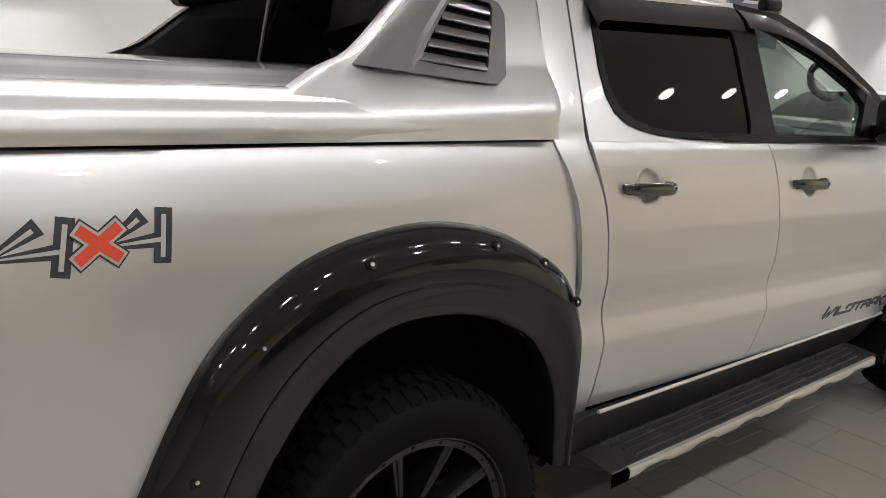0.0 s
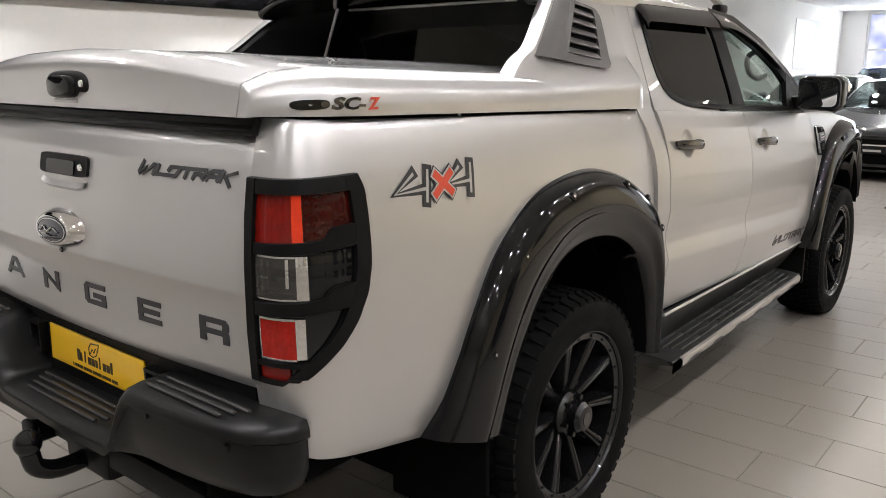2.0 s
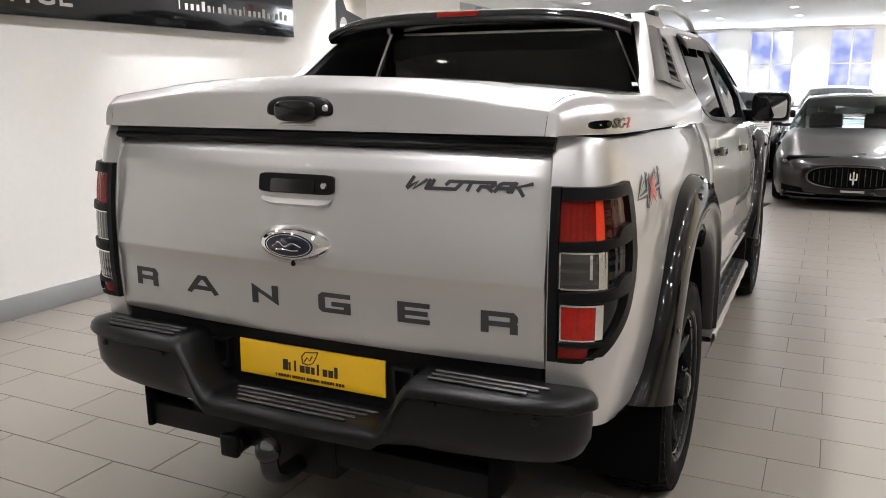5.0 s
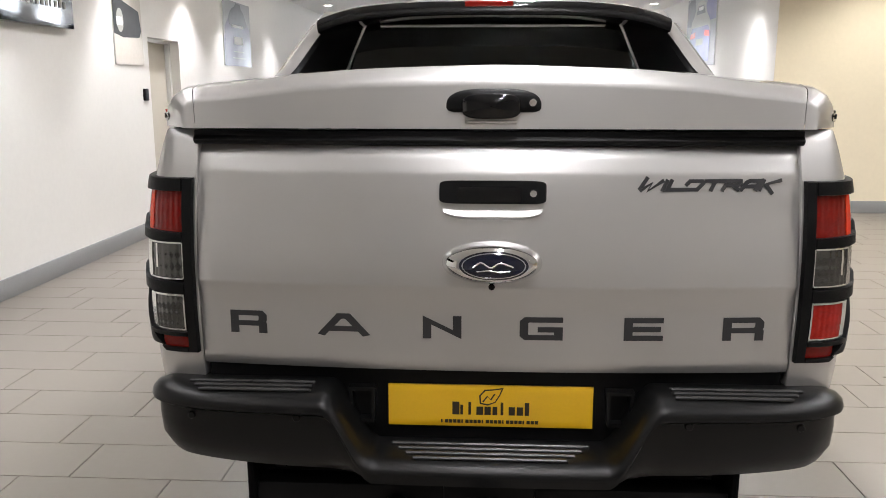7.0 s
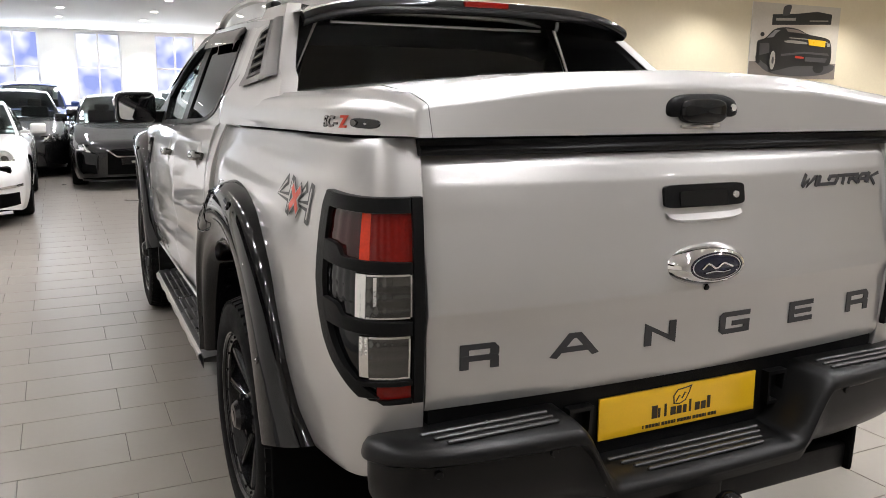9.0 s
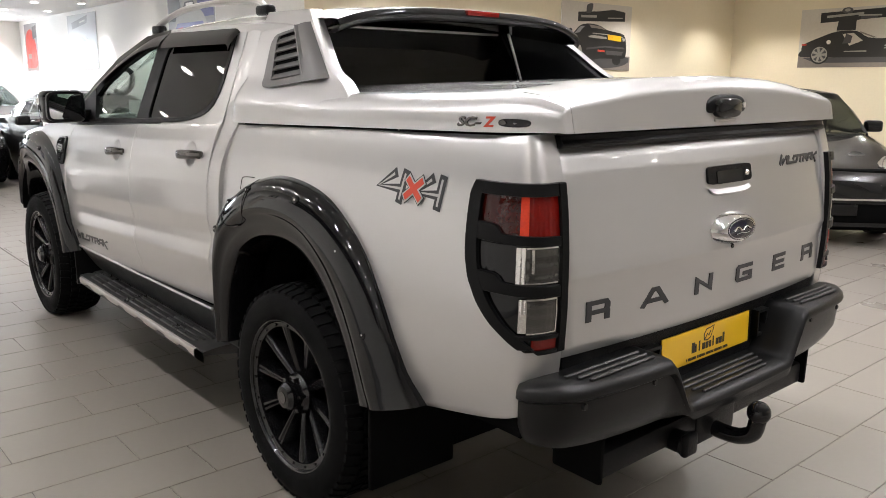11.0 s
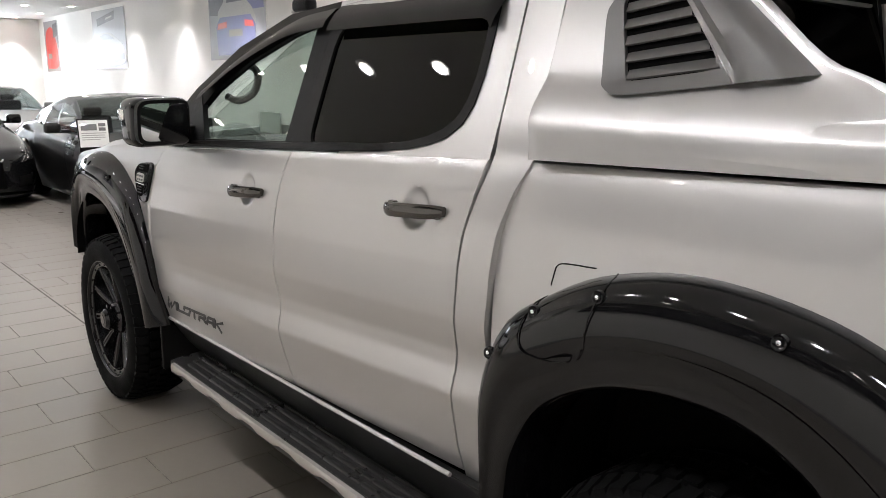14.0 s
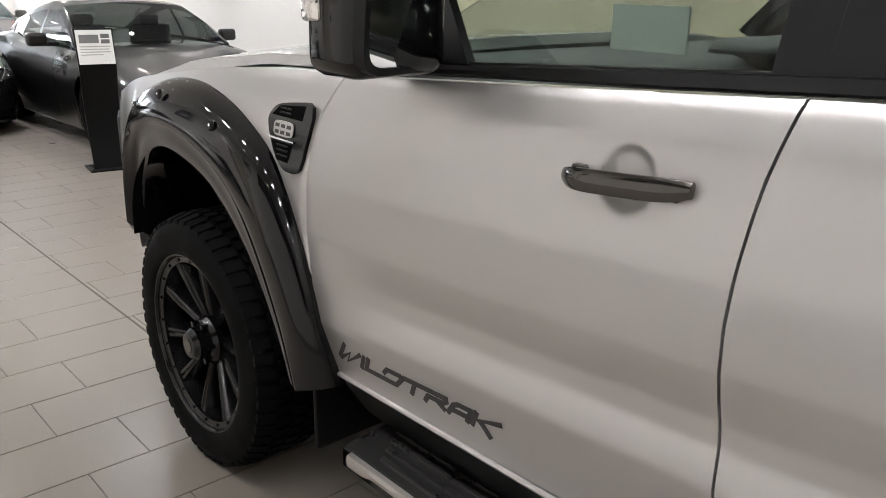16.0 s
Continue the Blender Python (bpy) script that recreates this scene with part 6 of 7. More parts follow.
def car(name, label, at, paint, L=4.5, W=1.85, H=1.32, R=0.33, axles=(0.95, 3.4), nose=0.62, hood=0.86, deck=0.92, tail=0.86,
        ws=(1.35, 2.15), roof_end=3.0, glass_end=3.9, bulge=0.0, rim=WHEEL_BLACK, round_lights=False, group="parked show cars", pillar=0.5):
    """A car facing -y with its nose at y = 0: lofted body with open arches, glasshouse, wheels and face."""
    c = thing(name, label, "car", group, at=at)
    px = [0.60, 0.70, 0.82, 0.92, 0.975, 1.0]
    py = [0.0, 0.03, 0.10, 0.25, 0.5, 0.9]
    half = lambda y: W / 2 * float(np.interp(y, py + [L - 0.7, L - 0.3, L - 0.08, L], px + [1.0, 0.95, 0.86, 0.72]))
    ztop = curve_fn([(0.0, nose - 0.13), (0.06, nose - 0.05), (0.2, nose), (axles[0], lerp(nose, hood, 0.62)), (ws[0], hood), (ws[1] + 0.3, hood + 0.03), (glass_end, deck), (L - 0.12, tail), (L, tail - 0.1)])

    def low(y):
        z = 0.15 + 0.05 * max(0.0, 1 - y / 0.3) + 0.12 * max(0.0, (y - L + 0.5) / 0.5)
        for ya in axles:
            r = R + 0.05
            if abs(y - ya) < r:
                z = max(z, R + math.sqrt(r * r - (y - ya) ** 2) - 0.01)
        return z

    def swell(x, y):
        q = abs(x) / half(y)
        return sum(bulge * math.exp(-((q - 0.74) / 0.19) ** 2 - ((y - ya) / 0.55) ** 2) for ya in axles)

    ys = sorted(set([0.0, 0.015, 0.04, 0.08, 0.14, 0.2] + [round(v, 3) for v in np.linspace(0.26, L - 0.2, 78)] + [L - 0.12, L - 0.05, L - 0.02, L]))
    rows = []
    for y in ys:
        w, zt, zl = half(y), ztop(y), low(y)
        zs = zt - 0.015
        side = []
        for v in np.linspace(0, 1, 12):
            z = lerp(zl, zs, v)
            side.append((w * SIDE_FX((z - 0.15) / (zt - 0.15)), z))
        top = [(w * f, zt + 0.03 * (1 - (f / 0.85) ** 2)) for f in (0.78, 0.68, 0.56, 0.4, 0.2, 0.0)]
        prof = [(x, z + (swell(x, y) if k > 6 else 0)) for k, (x, z) in enumerate(side + top)]
        rows.append([Vector((x, y, z)) for x, z in prof] + [Vector((-x, y, z)) for x, z in prof[-2::-1]])
    bm = bmesh.new()
    vs = strip_grid(bm, rows)
    bm.faces.new(vs[0][::-1])
    bm.faces.new(vs[-1])
    part("body", bm, paint, c, sharp=45)
    part("underbody", tub(bmesh.new(), -W * 0.40, W * 0.40, 0.12, L - 0.15, 0.14, hood - 0.25, 0.04), VOID_BLACK, c)
    # glasshouse
    belt = lambda y: ztop(y) - 0.01
    zr = curve_fn([(ws[0], hood + 0.015), (lerp(ws[0], ws[1], 0.5), lerp(hood, H, 0.58)), (ws[1], H - 0.035), (lerp(ws[1], roof_end, 0.5), H), (roof_end, H - 0.05), (lerp(roof_end, glass_end, 0.55), lerp(H, deck, 0.5)), (glass_end, deck + 0.015)])
    frac = lambda z: min(max((z - hood) / (H - hood), 0), 1)
    cols = []
    gy = np.linspace(ws[0], glass_end, 45)
    for y in gy:
        zt = zr(y)
        b = belt(y)
        wide = lambda z: half(y) * lerp(0.86, 0.66, frac(z) ** 1.3) * (1 - 0.12 * max(0.0, (y - roof_end) / (glass_end - roof_end)) ** 2)
        side = [(wide(lerp(b, zt, f)), lerp(b, zt, f)) for f in (0.0, 0.07, 0.45, 0.82, 0.93)]
        x1 = side[-1][0]
        top = [(x1 * f, zt + 0.045 * (1 - f * f)) for f in (0.95, 0.88, 0.6, 0.3, 0.0)]
        cols.append([Vector((x, y, z)) for x, z in side + top] + [Vector((-x, y, z)) for x, z in (side + top)[-2::-1]])
    kinds = collections.defaultdict(bmesh.new)
    n = len(cols[0])
    for i in range(len(cols) - 1):
        y = (gy[i] + gy[i + 1]) / 2
        tall = zr(y) - belt(y) > 0.10
        for j in range(n - 1):
            jj = min(j, n - 2 - j)
            k = "roof"
            if jj in (1, 2) and tall and abs(y - lerp(ws[1], roof_end, pillar)) > 0.04 and y < glass_end - 0.45:
                k = "side_window"
            elif jj >= 5 and gy[0] < y < ws[1] - 0.02:
                k = "windscreen"
            elif jj >= 5 and y > roof_end + 0.04 and y < glass_end - 0.04:
                k = "rear_window"
            b = kinds[(k, (j < n / 2, y < lerp(ws[1], roof_end, pillar)) if k == "side_window" else 0)]
            b.faces.new([b.verts.new(p) for p in (cols[i][j], cols[i + 1][j], cols[i + 1][j + 1], cols[i][j + 1])])
    for (k, _), b in kinds.items():
        bmesh.ops.remove_doubles(b, verts=b.verts, dist=0.0005)
        part(k, b, paint if k == "roof" else CAR_GLASS, c, "" if k == "roof" else "dark tinted glass", sharp=50)
    for s in (-1, 1):
        bm = bmesh.new()
        y = ws[1] + 0.25
        tub(bm, s * 0.37 - 0.23, s * 0.37 + 0.23, y - 0.05, y + 0.10, hood - 0.35, hood + 0.20, 0.05, 2)
        tub(bm, s * 0.37 - 0.12, s * 0.37 + 0.12, y, y + 0.10, hood + 0.19, H - 0.13, 0.04, 2)
        part("seat", bm, SEAT, c)
        # door mirrors
        bm = tub(bmesh.new(), *sorted((s * (W / 2 - 0.02), s * (W / 2 + 0.17))), ws[0] + 0.38, ws[0] + 0.50, hood + 0.02, hood + 0.15, 0.035, 3)
        tub(bm, *sorted((s * (W / 2 - 0.14), s * (W / 2 + 0.03))), ws[0] + 0.42, ws[0] + 0.47, hood + 0.02, hood + 0.06, 0.01, 1)
        part("door_mirror", bm, paint, c)
        part("shut_line", tube(bmesh.new(), [(s * half(2.0) * SIDE_FX((z - 0.15) / (ztop(y0) - 0.15)), y0, z) for y0, z in [(ws[0] + 0.35 - 0.1 * k, lerp(hood - 0.03, 0.27, k)) for k in np.linspace(0, 1, 8)]], 0.003, 5), VOID_BLACK, c)
        for ya in axles:
            wheel = part("wheel", lathe(bmesh.new(), [(R * 0.70, -0.10), (R * 0.75, -0.115), (R * 0.93, -0.112), (R * 0.985, -0.09), (R, -0.05), (R, 0.05), (R * 0.985, 0.09), (R * 0.93, 0.112), (R * 0.75, 0.115), (R * 0.70, 0.10)], 40, pose(s * (W / 2 - 0.135), ya, R, 0, 90, 0), close=False), RUBBER, c, "alloy wheel with low-profile tyre")
            bm = bmesh.new()
            ax = pose(s * (W / 2 - 0.135), ya, R, 0, 90 * s, 0)
            lathe(bm, [(0.0, 0.02), (R * 0.60, 0.0), (R * 0.66, 0.08), (R * 0.70, 0.105), (R * 0.72, 0.10)], 36, ax, close=False)
            for k in range(10):
                a = 2 * math.pi * k / 10
                sp = ax @ pose(0, 0, 0, 0, 0, math.degrees(a))
                prism(bm, [(R * 0.08, -0.012), (R * 0.66, -0.02), (R * 0.66, 0.02), (R * 0.08, 0.012)], lambda p, q, d: sp @ Vector((p, q, 0.095 - 0.03 * (1 - p / R / 0.66) - d)), 0.03)
            part("rim", bm, rim, wheel)
    front = lambda x, z: float(np.interp(abs(x) / (W / 2 * SIDE_FX(min(max((z - 0.15) / (nose - 0.15), 0), 1))), px, py))

    def face(nm, pts, mat, proud=0.012, lab="", cut=10):
        """A piece of the car's face: four corners filled by a grid that follows the nose."""
        a, b, d_, e = [Vector(p) for p in pts]
        def fn(u, v, d):
            p = a.lerp(b, u).lerp(e.lerp(d_, u), v)
            return Vector((p.x, front(p.x, p.y) - proud + d, p.y))
        return part(nm, shell(bmesh.new(), fn, cut, 3, 0.05, 0.004), mat, c, lab)

    c["nose_z"] = nose
    return c, face, front, paint, W, nose


def almond_lights(c, face, inner, outer, z0, z1, rise):
    for s in (-1, 1):
        face("headlight", [(s * inner, z0), (s * outer, z0 + rise), (s * outer, z1 + rise), (s * inner, z1 - 0.02)], LAMP_CHROME, 0.014, "clear headlight")
        for k in range(2):
            x = lerp(inner, outer, 0.35 + 0.35 * k)
            face("lamp_unit", [(s * (x - 0.025), z0 + rise * 0.5 + 0.012), (s * (x + 0.025), z0 + rise * 0.5 + 0.016), (s * (x + 0.025), z1 + rise * 0.5 - 0.012), (s * (x - 0.025), z1 + rise * 0.5 - 0.016)], SMOKED_CHROME, 0.02)


# white sports coupe with round lamps
c, face, front, paint, W, nose = car("sports_coupe", "white sports coupe with round headlights on the tiles", pose(-2.64, 7.1, 0), CAR_WHITE, 4.5, 1.85, 1.31, 0.34, (1.0, 3.45), 0.64, 0.90, 0.86, 0.80, (1.45, 2.2), 2.75, 4.1, 0.075)
for s in (-1, 1):
    m = pose(s * 0.66, 0.40, 0.70, 62, 0, s * 22)
    hl = part("headlight", lathe(bmesh.new(), [(0.0, 0.035), (0.06, 0.032), (0.10, 0.018), (0.118, 0.0), (0.125, -0.05)], 32, m, close=False), LAMP_CHROME, c, "round clear headlight")
    part("lamp_ring", lathe(bmesh.new(), [(0.118, 0.004), (0.128, 0.008), (0.136, -0.02)], 32, m, close=False), CAR_WHITE, hl)
    part("lamp_unit", lathe(bmesh.new(), [(0.0, 0.045), (0.03, 0.044), (0.045, 0.03)], 20, m, close=False), SMOKED_CHROME, hl)
    face("air_intake", [(s * 0.50, 0.20), (s * 0.80, 0.23), (s * 0.80, 0.37), (s * 0.46, 0.36)], VOID_BLACK, 0.006, "black lower air intake")
    face("side_slot", [(s * 0.37, 0.20), (s * 0.43, 0.20), (s * 0.36, 0.35), (s * 0.29, 0.35)], VOID_BLACK, 0.006)
    face("position_lamp", [(s * 0.48, 0.405), (s * 0.84, 0.43), (s * 0.84, 0.46), (s * 0.46, 0.425)], LAMP_CHROME, 0.012)
face("air_intake", [(-0.31, 0.20), (0.31, 0.20), (0.31, 0.40), (-0.31, 0.40)], VOID_BLACK, 0.006, "black lower air intake")
face("front_plate", [(-0.25, 0.29), (0.25, 0.29), (0.25, 0.39), (-0.25, 0.39)], GLOSS_BLACK, 0.025, "black show plate")
face("plate_mark", [(-0.12, 0.32), (0.12, 0.32), (0.12, 0.345), (-0.12, 0.345)], DECAL_LIGHT, 0.029)
face("front_lip", [(-0.72, 0.145), (0.72, 0.145), (0.72, 0.175), (-0.72, 0.175)], CAR_WHITE, 0.04)
part("bonnet_badge", lathe(bmesh.new(), [(0.0, 0.004), (0.03, 0.003), (0.035, 0.0)], 16, pose(0, 0.26, 0.69, 25, 0, 0), close=False), SMOKED_CHROME, c)

# black saloon behind it
c, face, front, paint, W, nose = car("saloon_car", "black saloon parked behind the white coupe", pose(-2.15, 12.3, 0), CAR_BLACK, 4.7, 1.85, 1.42, 0.34, (0.95, 3.65), 0.70, 0.95, 1.0, 0.95, (1.35, 2.05), 3.2, 4.1)
almond_lights(c, face, 0.52, 0.80, 0.60, 0.70, 0.04)
face("grille", [(-0.34, 0.46), (0.34, 0.46), (0.40, 0.62), (-0.40, 0.62)], VOID_BLACK, 0.01, "black grille")
face("grille_bar", [(-0.34, 0.53), (0.34, 0.53), (0.34, 0.55), (-0.34, 0.55)], CHROME, 0.02)
# blue car at the far end
c, face, front, paint, W, nose = car("estate_car", "blue car parked beside the front windows", pose(-1.95, 17.0 - 1.2, 0) @ pose(0, 2.3, 0), CAR_BLUE, 2.35 + 0.05, 1.8, 1.58, 0.33, (0.55, 1.85), 0.80, 1.02, 1.05, 1.0, (0.75, 1.2), 1.95, 2.3)
almond_lights(c, face, 0.50, 0.78, 0.70, 0.80, 0.03)

# black sports coupe
c, face, front, paint, W, nose = car("sports_coupe", "black sports coupe with bright swept headlights", pose(-0.33, 10.2, 0), CAR_BLACK, 4.65, 1.9, 1.36, 0.36, (0.98, 3.75), 0.70, 0.93, 1.0, 0.98, (1.45, 2.1), 2.95, 4.0, 0.03)
for s in (-1, 1):
    face("headlight", [(s * 0.66, 0.56), (s * 0.90, 0.60), (s * 0.925, 0.80), (s * 0.80, 0.74)], LAMP_CHROME, 0.02, "swept clear headlight")
    for k in range(4):
        z = 0.60 + 0.045 * k
        face("lamp_unit", [(s * (0.76 + 0.02 * k), z), (s * (0.82 + 0.02 * k), z + 0.004), (s * (0.82 + 0.02 * k), z + 0.03), (s * (0.76 + 0.02 * k), z + 0.026)], CHROME, 0.03)
    face("grille_edge", [(s * 0.30, 0.50), (s * 0.32, 0.49), (s * 0.46, 0.60), (s * 0.44, 0.61)], CHROME, 0.03)
    face("air_intake", [(s * 0.60, 0.25), (s * 0.80, 0.27), (s * 0.80, 0.40), (s * 0.62, 0.38)], VOID_BLACK, 0.008)
face("grille", [(-0.46, 0.24), (0.46, 0.24), (0.44, 0.58), (-0.44, 0.58)], VOID_BLACK, 0.01, "black grille with a bright bar")
face("grille_edge", [(-0.31, 0.49), (0.31, 0.49), (0.31, 0.512), (-0.31, 0.512)], CHROME, 0.03)
face("front_plate", [(-0.26, 0.38), (0.26, 0.38), (0.26, 0.48), (-0.26, 0.48)], GLOSS_BLACK, 0.036, "black show plate")
face("plate_mark", [(-0.12, 0.41), (0.12, 0.41), (0.12, 0.44), (-0.12, 0.44)], DECAL_LIGHT, 0.04)
face("front_lip", [(-0.80, 0.14), (0.80, 0.14), (0.80, 0.17), (-0.80, 0.17)], GLOSS_BLACK, 0.05)

# charcoal grand tourer with an oval grille
c, face, front, paint, W, nose = car("grand_tourer", "charcoal grand tourer with an oval chrome-edged grille", pose(1.64, 7.75, 0), CAR_CHARCOAL, 4.85, 1.92, 1.34, 0.36, (0.98, 3.75), 0.64, 0.90, 0.96, 0.92, (1.60, 2.35), 3.1, 4.25, 0.045)
for s in (-1, 1):
    face("headlight", [(s * 0.68, 0.53), (s * 0.90, 0.60), (s * 0.935, 0.74), (s * 0.86, 0.68)], CLEAR_LENS, 0.016, "slim clear headlight")
    face("air_intake", [(s * 0.52, 0.20), (s * 0.80, 0.22), (s * 0.80, 0.30), (s * 0.56, 0.27)], VOID_BLACK, 0.008)
    face("intake_edge", [(s * 0.40, 0.19), (s * 0.78, 0.205), (s * 0.78, 0.22), (s * 0.42, 0.205)], SMOKED_CHROME, 0.03)
gp = lambda a, b, d: Vector((a, front(a, b) - 0.014 + d, b))
grille = part("grille", prism(bmesh.new(), oval(0.50, 0.125, 48, 2.6, 0, 0.415), lambda a, b, d: gp(a, b, d + 0.004), 0.03), VOID_BLACK, c, "black oval grille")
part("grille_ring", ring(bmesh.new(), oval(0.525, 0.142, 48, 2.6, 0, 0.415), oval(0.50, 0.125, 48, 2.6, 0, 0.415), lambda a, b, d: gp(a, b, d - 0.012), 0.04), SMOKED_CHROME, grille)
for k in range(-7, 8):
    part("grille_bar", tub(bmesh.new(), 0.062 * k - 0.006, 0.062 * k + 0.006, front(0.06 * k, 0.4) - 0.016, front(0.06 * k, 0.4), 0.415 - 0.11 * math.sqrt(max(0.05, 1 - (k / 8) ** 2)), 0.415 + 0.11 * math.sqrt(max(0.05, 1 - (k / 8) ** 2))), GLOSS_BLACK, grille)
bm = bmesh.new()
for x, w, z0, z1 in ((-0.035, 0.008, 0.40, 0.47), (0.0, 0.010, 0.33, 0.485), (0.035, 0.008, 0.40, 0.47)):
    tub(bm, x - w, x + w, -0.05, -0.028, z0, z1, 0.004, 1)
tub(bm, -0.043, 0.043, -0.05, -0.03, 0.385, 0.402, 0.004, 1)
part("grille_emblem", bm, CHROME, grille)
part("bonnet_badge", tub(bmesh.new(), -0.035, 0.035, 0.10, 0.13, 0.655, 0.668, 0.005), CHROME, c)
face("front_plate", [(-0.24, 0.215), (0.24, 0.215), (0.24, 0.295), (-0.24, 0.295)], GLOSS_BLACK, 0.035, "black show plate")
face("plate_mark", [(-0.13, 0.235), (0.13, 0.235), (0.13, 0.26), (-0.13, 0.26)], DECAL_LIGHT, 0.039)
face("front_lip", [(-0.80, 0.14), (0.80, 0.14), (0.80, 0.165), (-0.80, 0.165)], GLOSS_BLACK, 0.045)

# grey saloon
c, face, front, paint, W, nose = car("saloon_car", "grey saloon with a wide grille by the far wall", pose(1.45, 15.2, 0), CAR_GREY, 4.6, 1.86, 1.42, 0.34, (0.95, 3.65), 0.74, 0.97, 1.02, 0.98, (1.40, 2.1), 3.1, 4.05)
almond_lights(c, face, 0.50, 0.84, 0.62, 0.72, 0.06)
face("grille", [(-0.40, 0.48), (0.40, 0.48), (0.44, 0.66), (-0.44, 0.66)], VOID_BLACK, 0.01, "black grille with chrome bars")
for z in (0.52, 0.58, 0.63):
    face("grille_bar", [(-0.40, z), (0.40, z), (0.40, z + 0.012), (-0.40, z + 0.012)], CHROME, 0.024)
face("air_intake", [(-0.62, 0.22), (0.62, 0.22), (0.66, 0.40), (-0.66, 0.40)], VOID_BLACK, 0.008)
face("front_lip", [(-0.66, 0.30), (0.66, 0.30), (0.66, 0.325), (-0.66, 0.325)], CHROME, 0.02)

# rounded black car in the side bay
c, face, front, paint, W, nose = car("hatchback_car", "black rounded hatchback with round lamps in the cream bay", pose(5.45, 0.85, 0, 0, 0, -48), CAR_BLACK, 4.2, 1.82, 1.46, 0.34, (0.85, 3.4), 0.72, 0.99, 1.05, 1.0, (1.30, 1.85), 3.0, 4.0, 0.05)
for s in (-1, 1):
    m = pose(s * 0.66, 0.29, 0.735, 66, 0, s * 24)
    hl = part("headlight", lathe(bmesh.new(), [(0.0, 0.045), (0.07, 0.04), (0.115, 0.018), (0.128, 0.0), (0.132, -0.06)], 32, m, close=False), LAMP_CHROME, c, "round clear headlight")
    part("lamp_ring", lathe(bmesh.new(), [(0.126, 0.004), (0.137, 0.010), (0.145, -0.02)], 32, m, close=False), CHROME, hl)
    part("lamp_unit", lathe(bmesh.new(), [(0.0, 0.055), (0.035, 0.053), (0.05, 0.036)], 20, m, close=False), SMOKED_CHROME, hl)
face("chrome_strip", [(-0.60, 0.455), (0.60, 0.455), (0.60, 0.475), (-0.60, 0.475)], CHROME, 0.03, "thin chrome strip")
face("air_intake", [(-0.55, 0.24), (0.55, 0.24), (0.58, 0.42), (-0.58, 0.42)], VOID_BLACK, 0.008)
face("front_plate", [(-0.26, 0.31), (0.26, 0.31), (0.26, 0.42), (-0.26, 0.42)], GLOSS_BLACK, 0.03)


# ---------------------------------------------------------------- information stands
def stand(at, label):
    st = thing("information_stand", label, "display stand", "information stands", at=at)
    part("base_plate", tub(bmesh.new(), -0.17, 0.17, -0.12, 0.20, 0.0, 0.012, 0.003), TRIM_BLACK, st)
    line = smooth_line([(-0.02, 0.012), (0.035, 0.3), (0.05, 0.6), (0.015, 0.86), (0.075, 1.16)], 28)
    bm = bmesh.new()
    rows = []
    for k, (y, z) in enumerate(line):
        w = lerp(0.125, 0.155, k / 28)
        rows.append([Vector((-w, y + 0.03, z)), Vector((-w, y, z)), Vector((w, y, z)), Vector((w, y + 0.03, z)), Vector((-w, y + 0.03, z))])
    vs = strip_grid(bm, rows)
    bm.faces.new(vs[0][:4])
    bm.faces.new(vs[-1][:4][::-1])
    part("column", bm, TRIM_BLACK, st, "curved black metal column")
    a, b = Vector((0, -0.002, 0.875)), Vector((0, 0.066, 1.145))
    n = (b - a).cross(Vector((1, 0, 0))).normalized()
    on = lambda u, v, d: Vector((lerp(-0.14, 0.14, u), 0, 0)) + a.lerp(b, v) + n * (0.006 - d if n.y < 0 else -0.006 + d)
    card = part("card", prism(bmesh.new(), [(0, 0), (1, 0), (1, 1), (0, 1)], on, 0.004), PAPER, st, "white printed information card")
    for nm, u0, u1, v0, v1, mat in (("photo", 0.08, 0.62, 0.62, 0.86, VENT_GREY), ("photo", 0.68, 0.92, 0.76, 0.88, VENT_GREY), ("photo", 0.68, 0.92, 0.60, 0.72, VENT_GREY), ("text_bar", 0.08, 0.92, 0.50, 0.53, DECAL_LIGHT), ("text_bar", 0.08, 0.88, 0.42, 0.45, DECAL_LIGHT), ("text_bar", 0.08, 0.90, 0.34, 0.37, DECAL_LIGHT), ("text_bar", 0.08, 0.70, 0.26, 0.29, DECAL_LIGHT)):
        part(nm, prism(bmesh.new(), [(u0, v0), (u1, v0), (u1, v1), (u0, v1)], lambda u, v, d: on(u, v, d - 0.0015), 0.0015), mat, card)
    return st


stand(pose(0.52, 7.9, 0, 0, 0, -10), "curved black information stand beside the charcoal grand tourer")
stand(pose(-3.31, 6.7, 0, 0, 0, 12), "curved black information stand beside the white coupe")

# ---------------------------------------------------------------- posters and banner
P_WALL = material("print_pale_wall", (0.62, 0.58, 0.52), 0.5, 0.0, 0.1, 0.06, 1.5, 30.0)
P_GREY = material("print_grey_wall", (0.299, 0.299, 0.305), 0.5, 0.0, 0.1, 0.06, 1.5, 30.0)
P_FLOOR = material("print_grey_floor", (0.24, 0.21, 0.19), 0.5, 0.0, 0.1, 0.08, 2.0, 30.0)
P_BLACK = material("print_black", (0.018, 0.018, 0.019), 0.4, 0.0, 0.1, 0.1, 4.0, 40.0)
P_DARK = material("print_dark_grey", (0.07, 0.07, 0.075), 0.4, 0.0, 0.1, 0.1, 4.0, 40.0)
P_SILVER = material("print_silver", (0.34, 0.33, 0.30), 0.4, 0.0, 0.1, 0.12, 5.0, 40.0)
P_GOLD = material("print_champagne", (0.216, 0.198, 0.162), 0.4, 0.0, 0.1, 0.1, 5.0, 40.0)
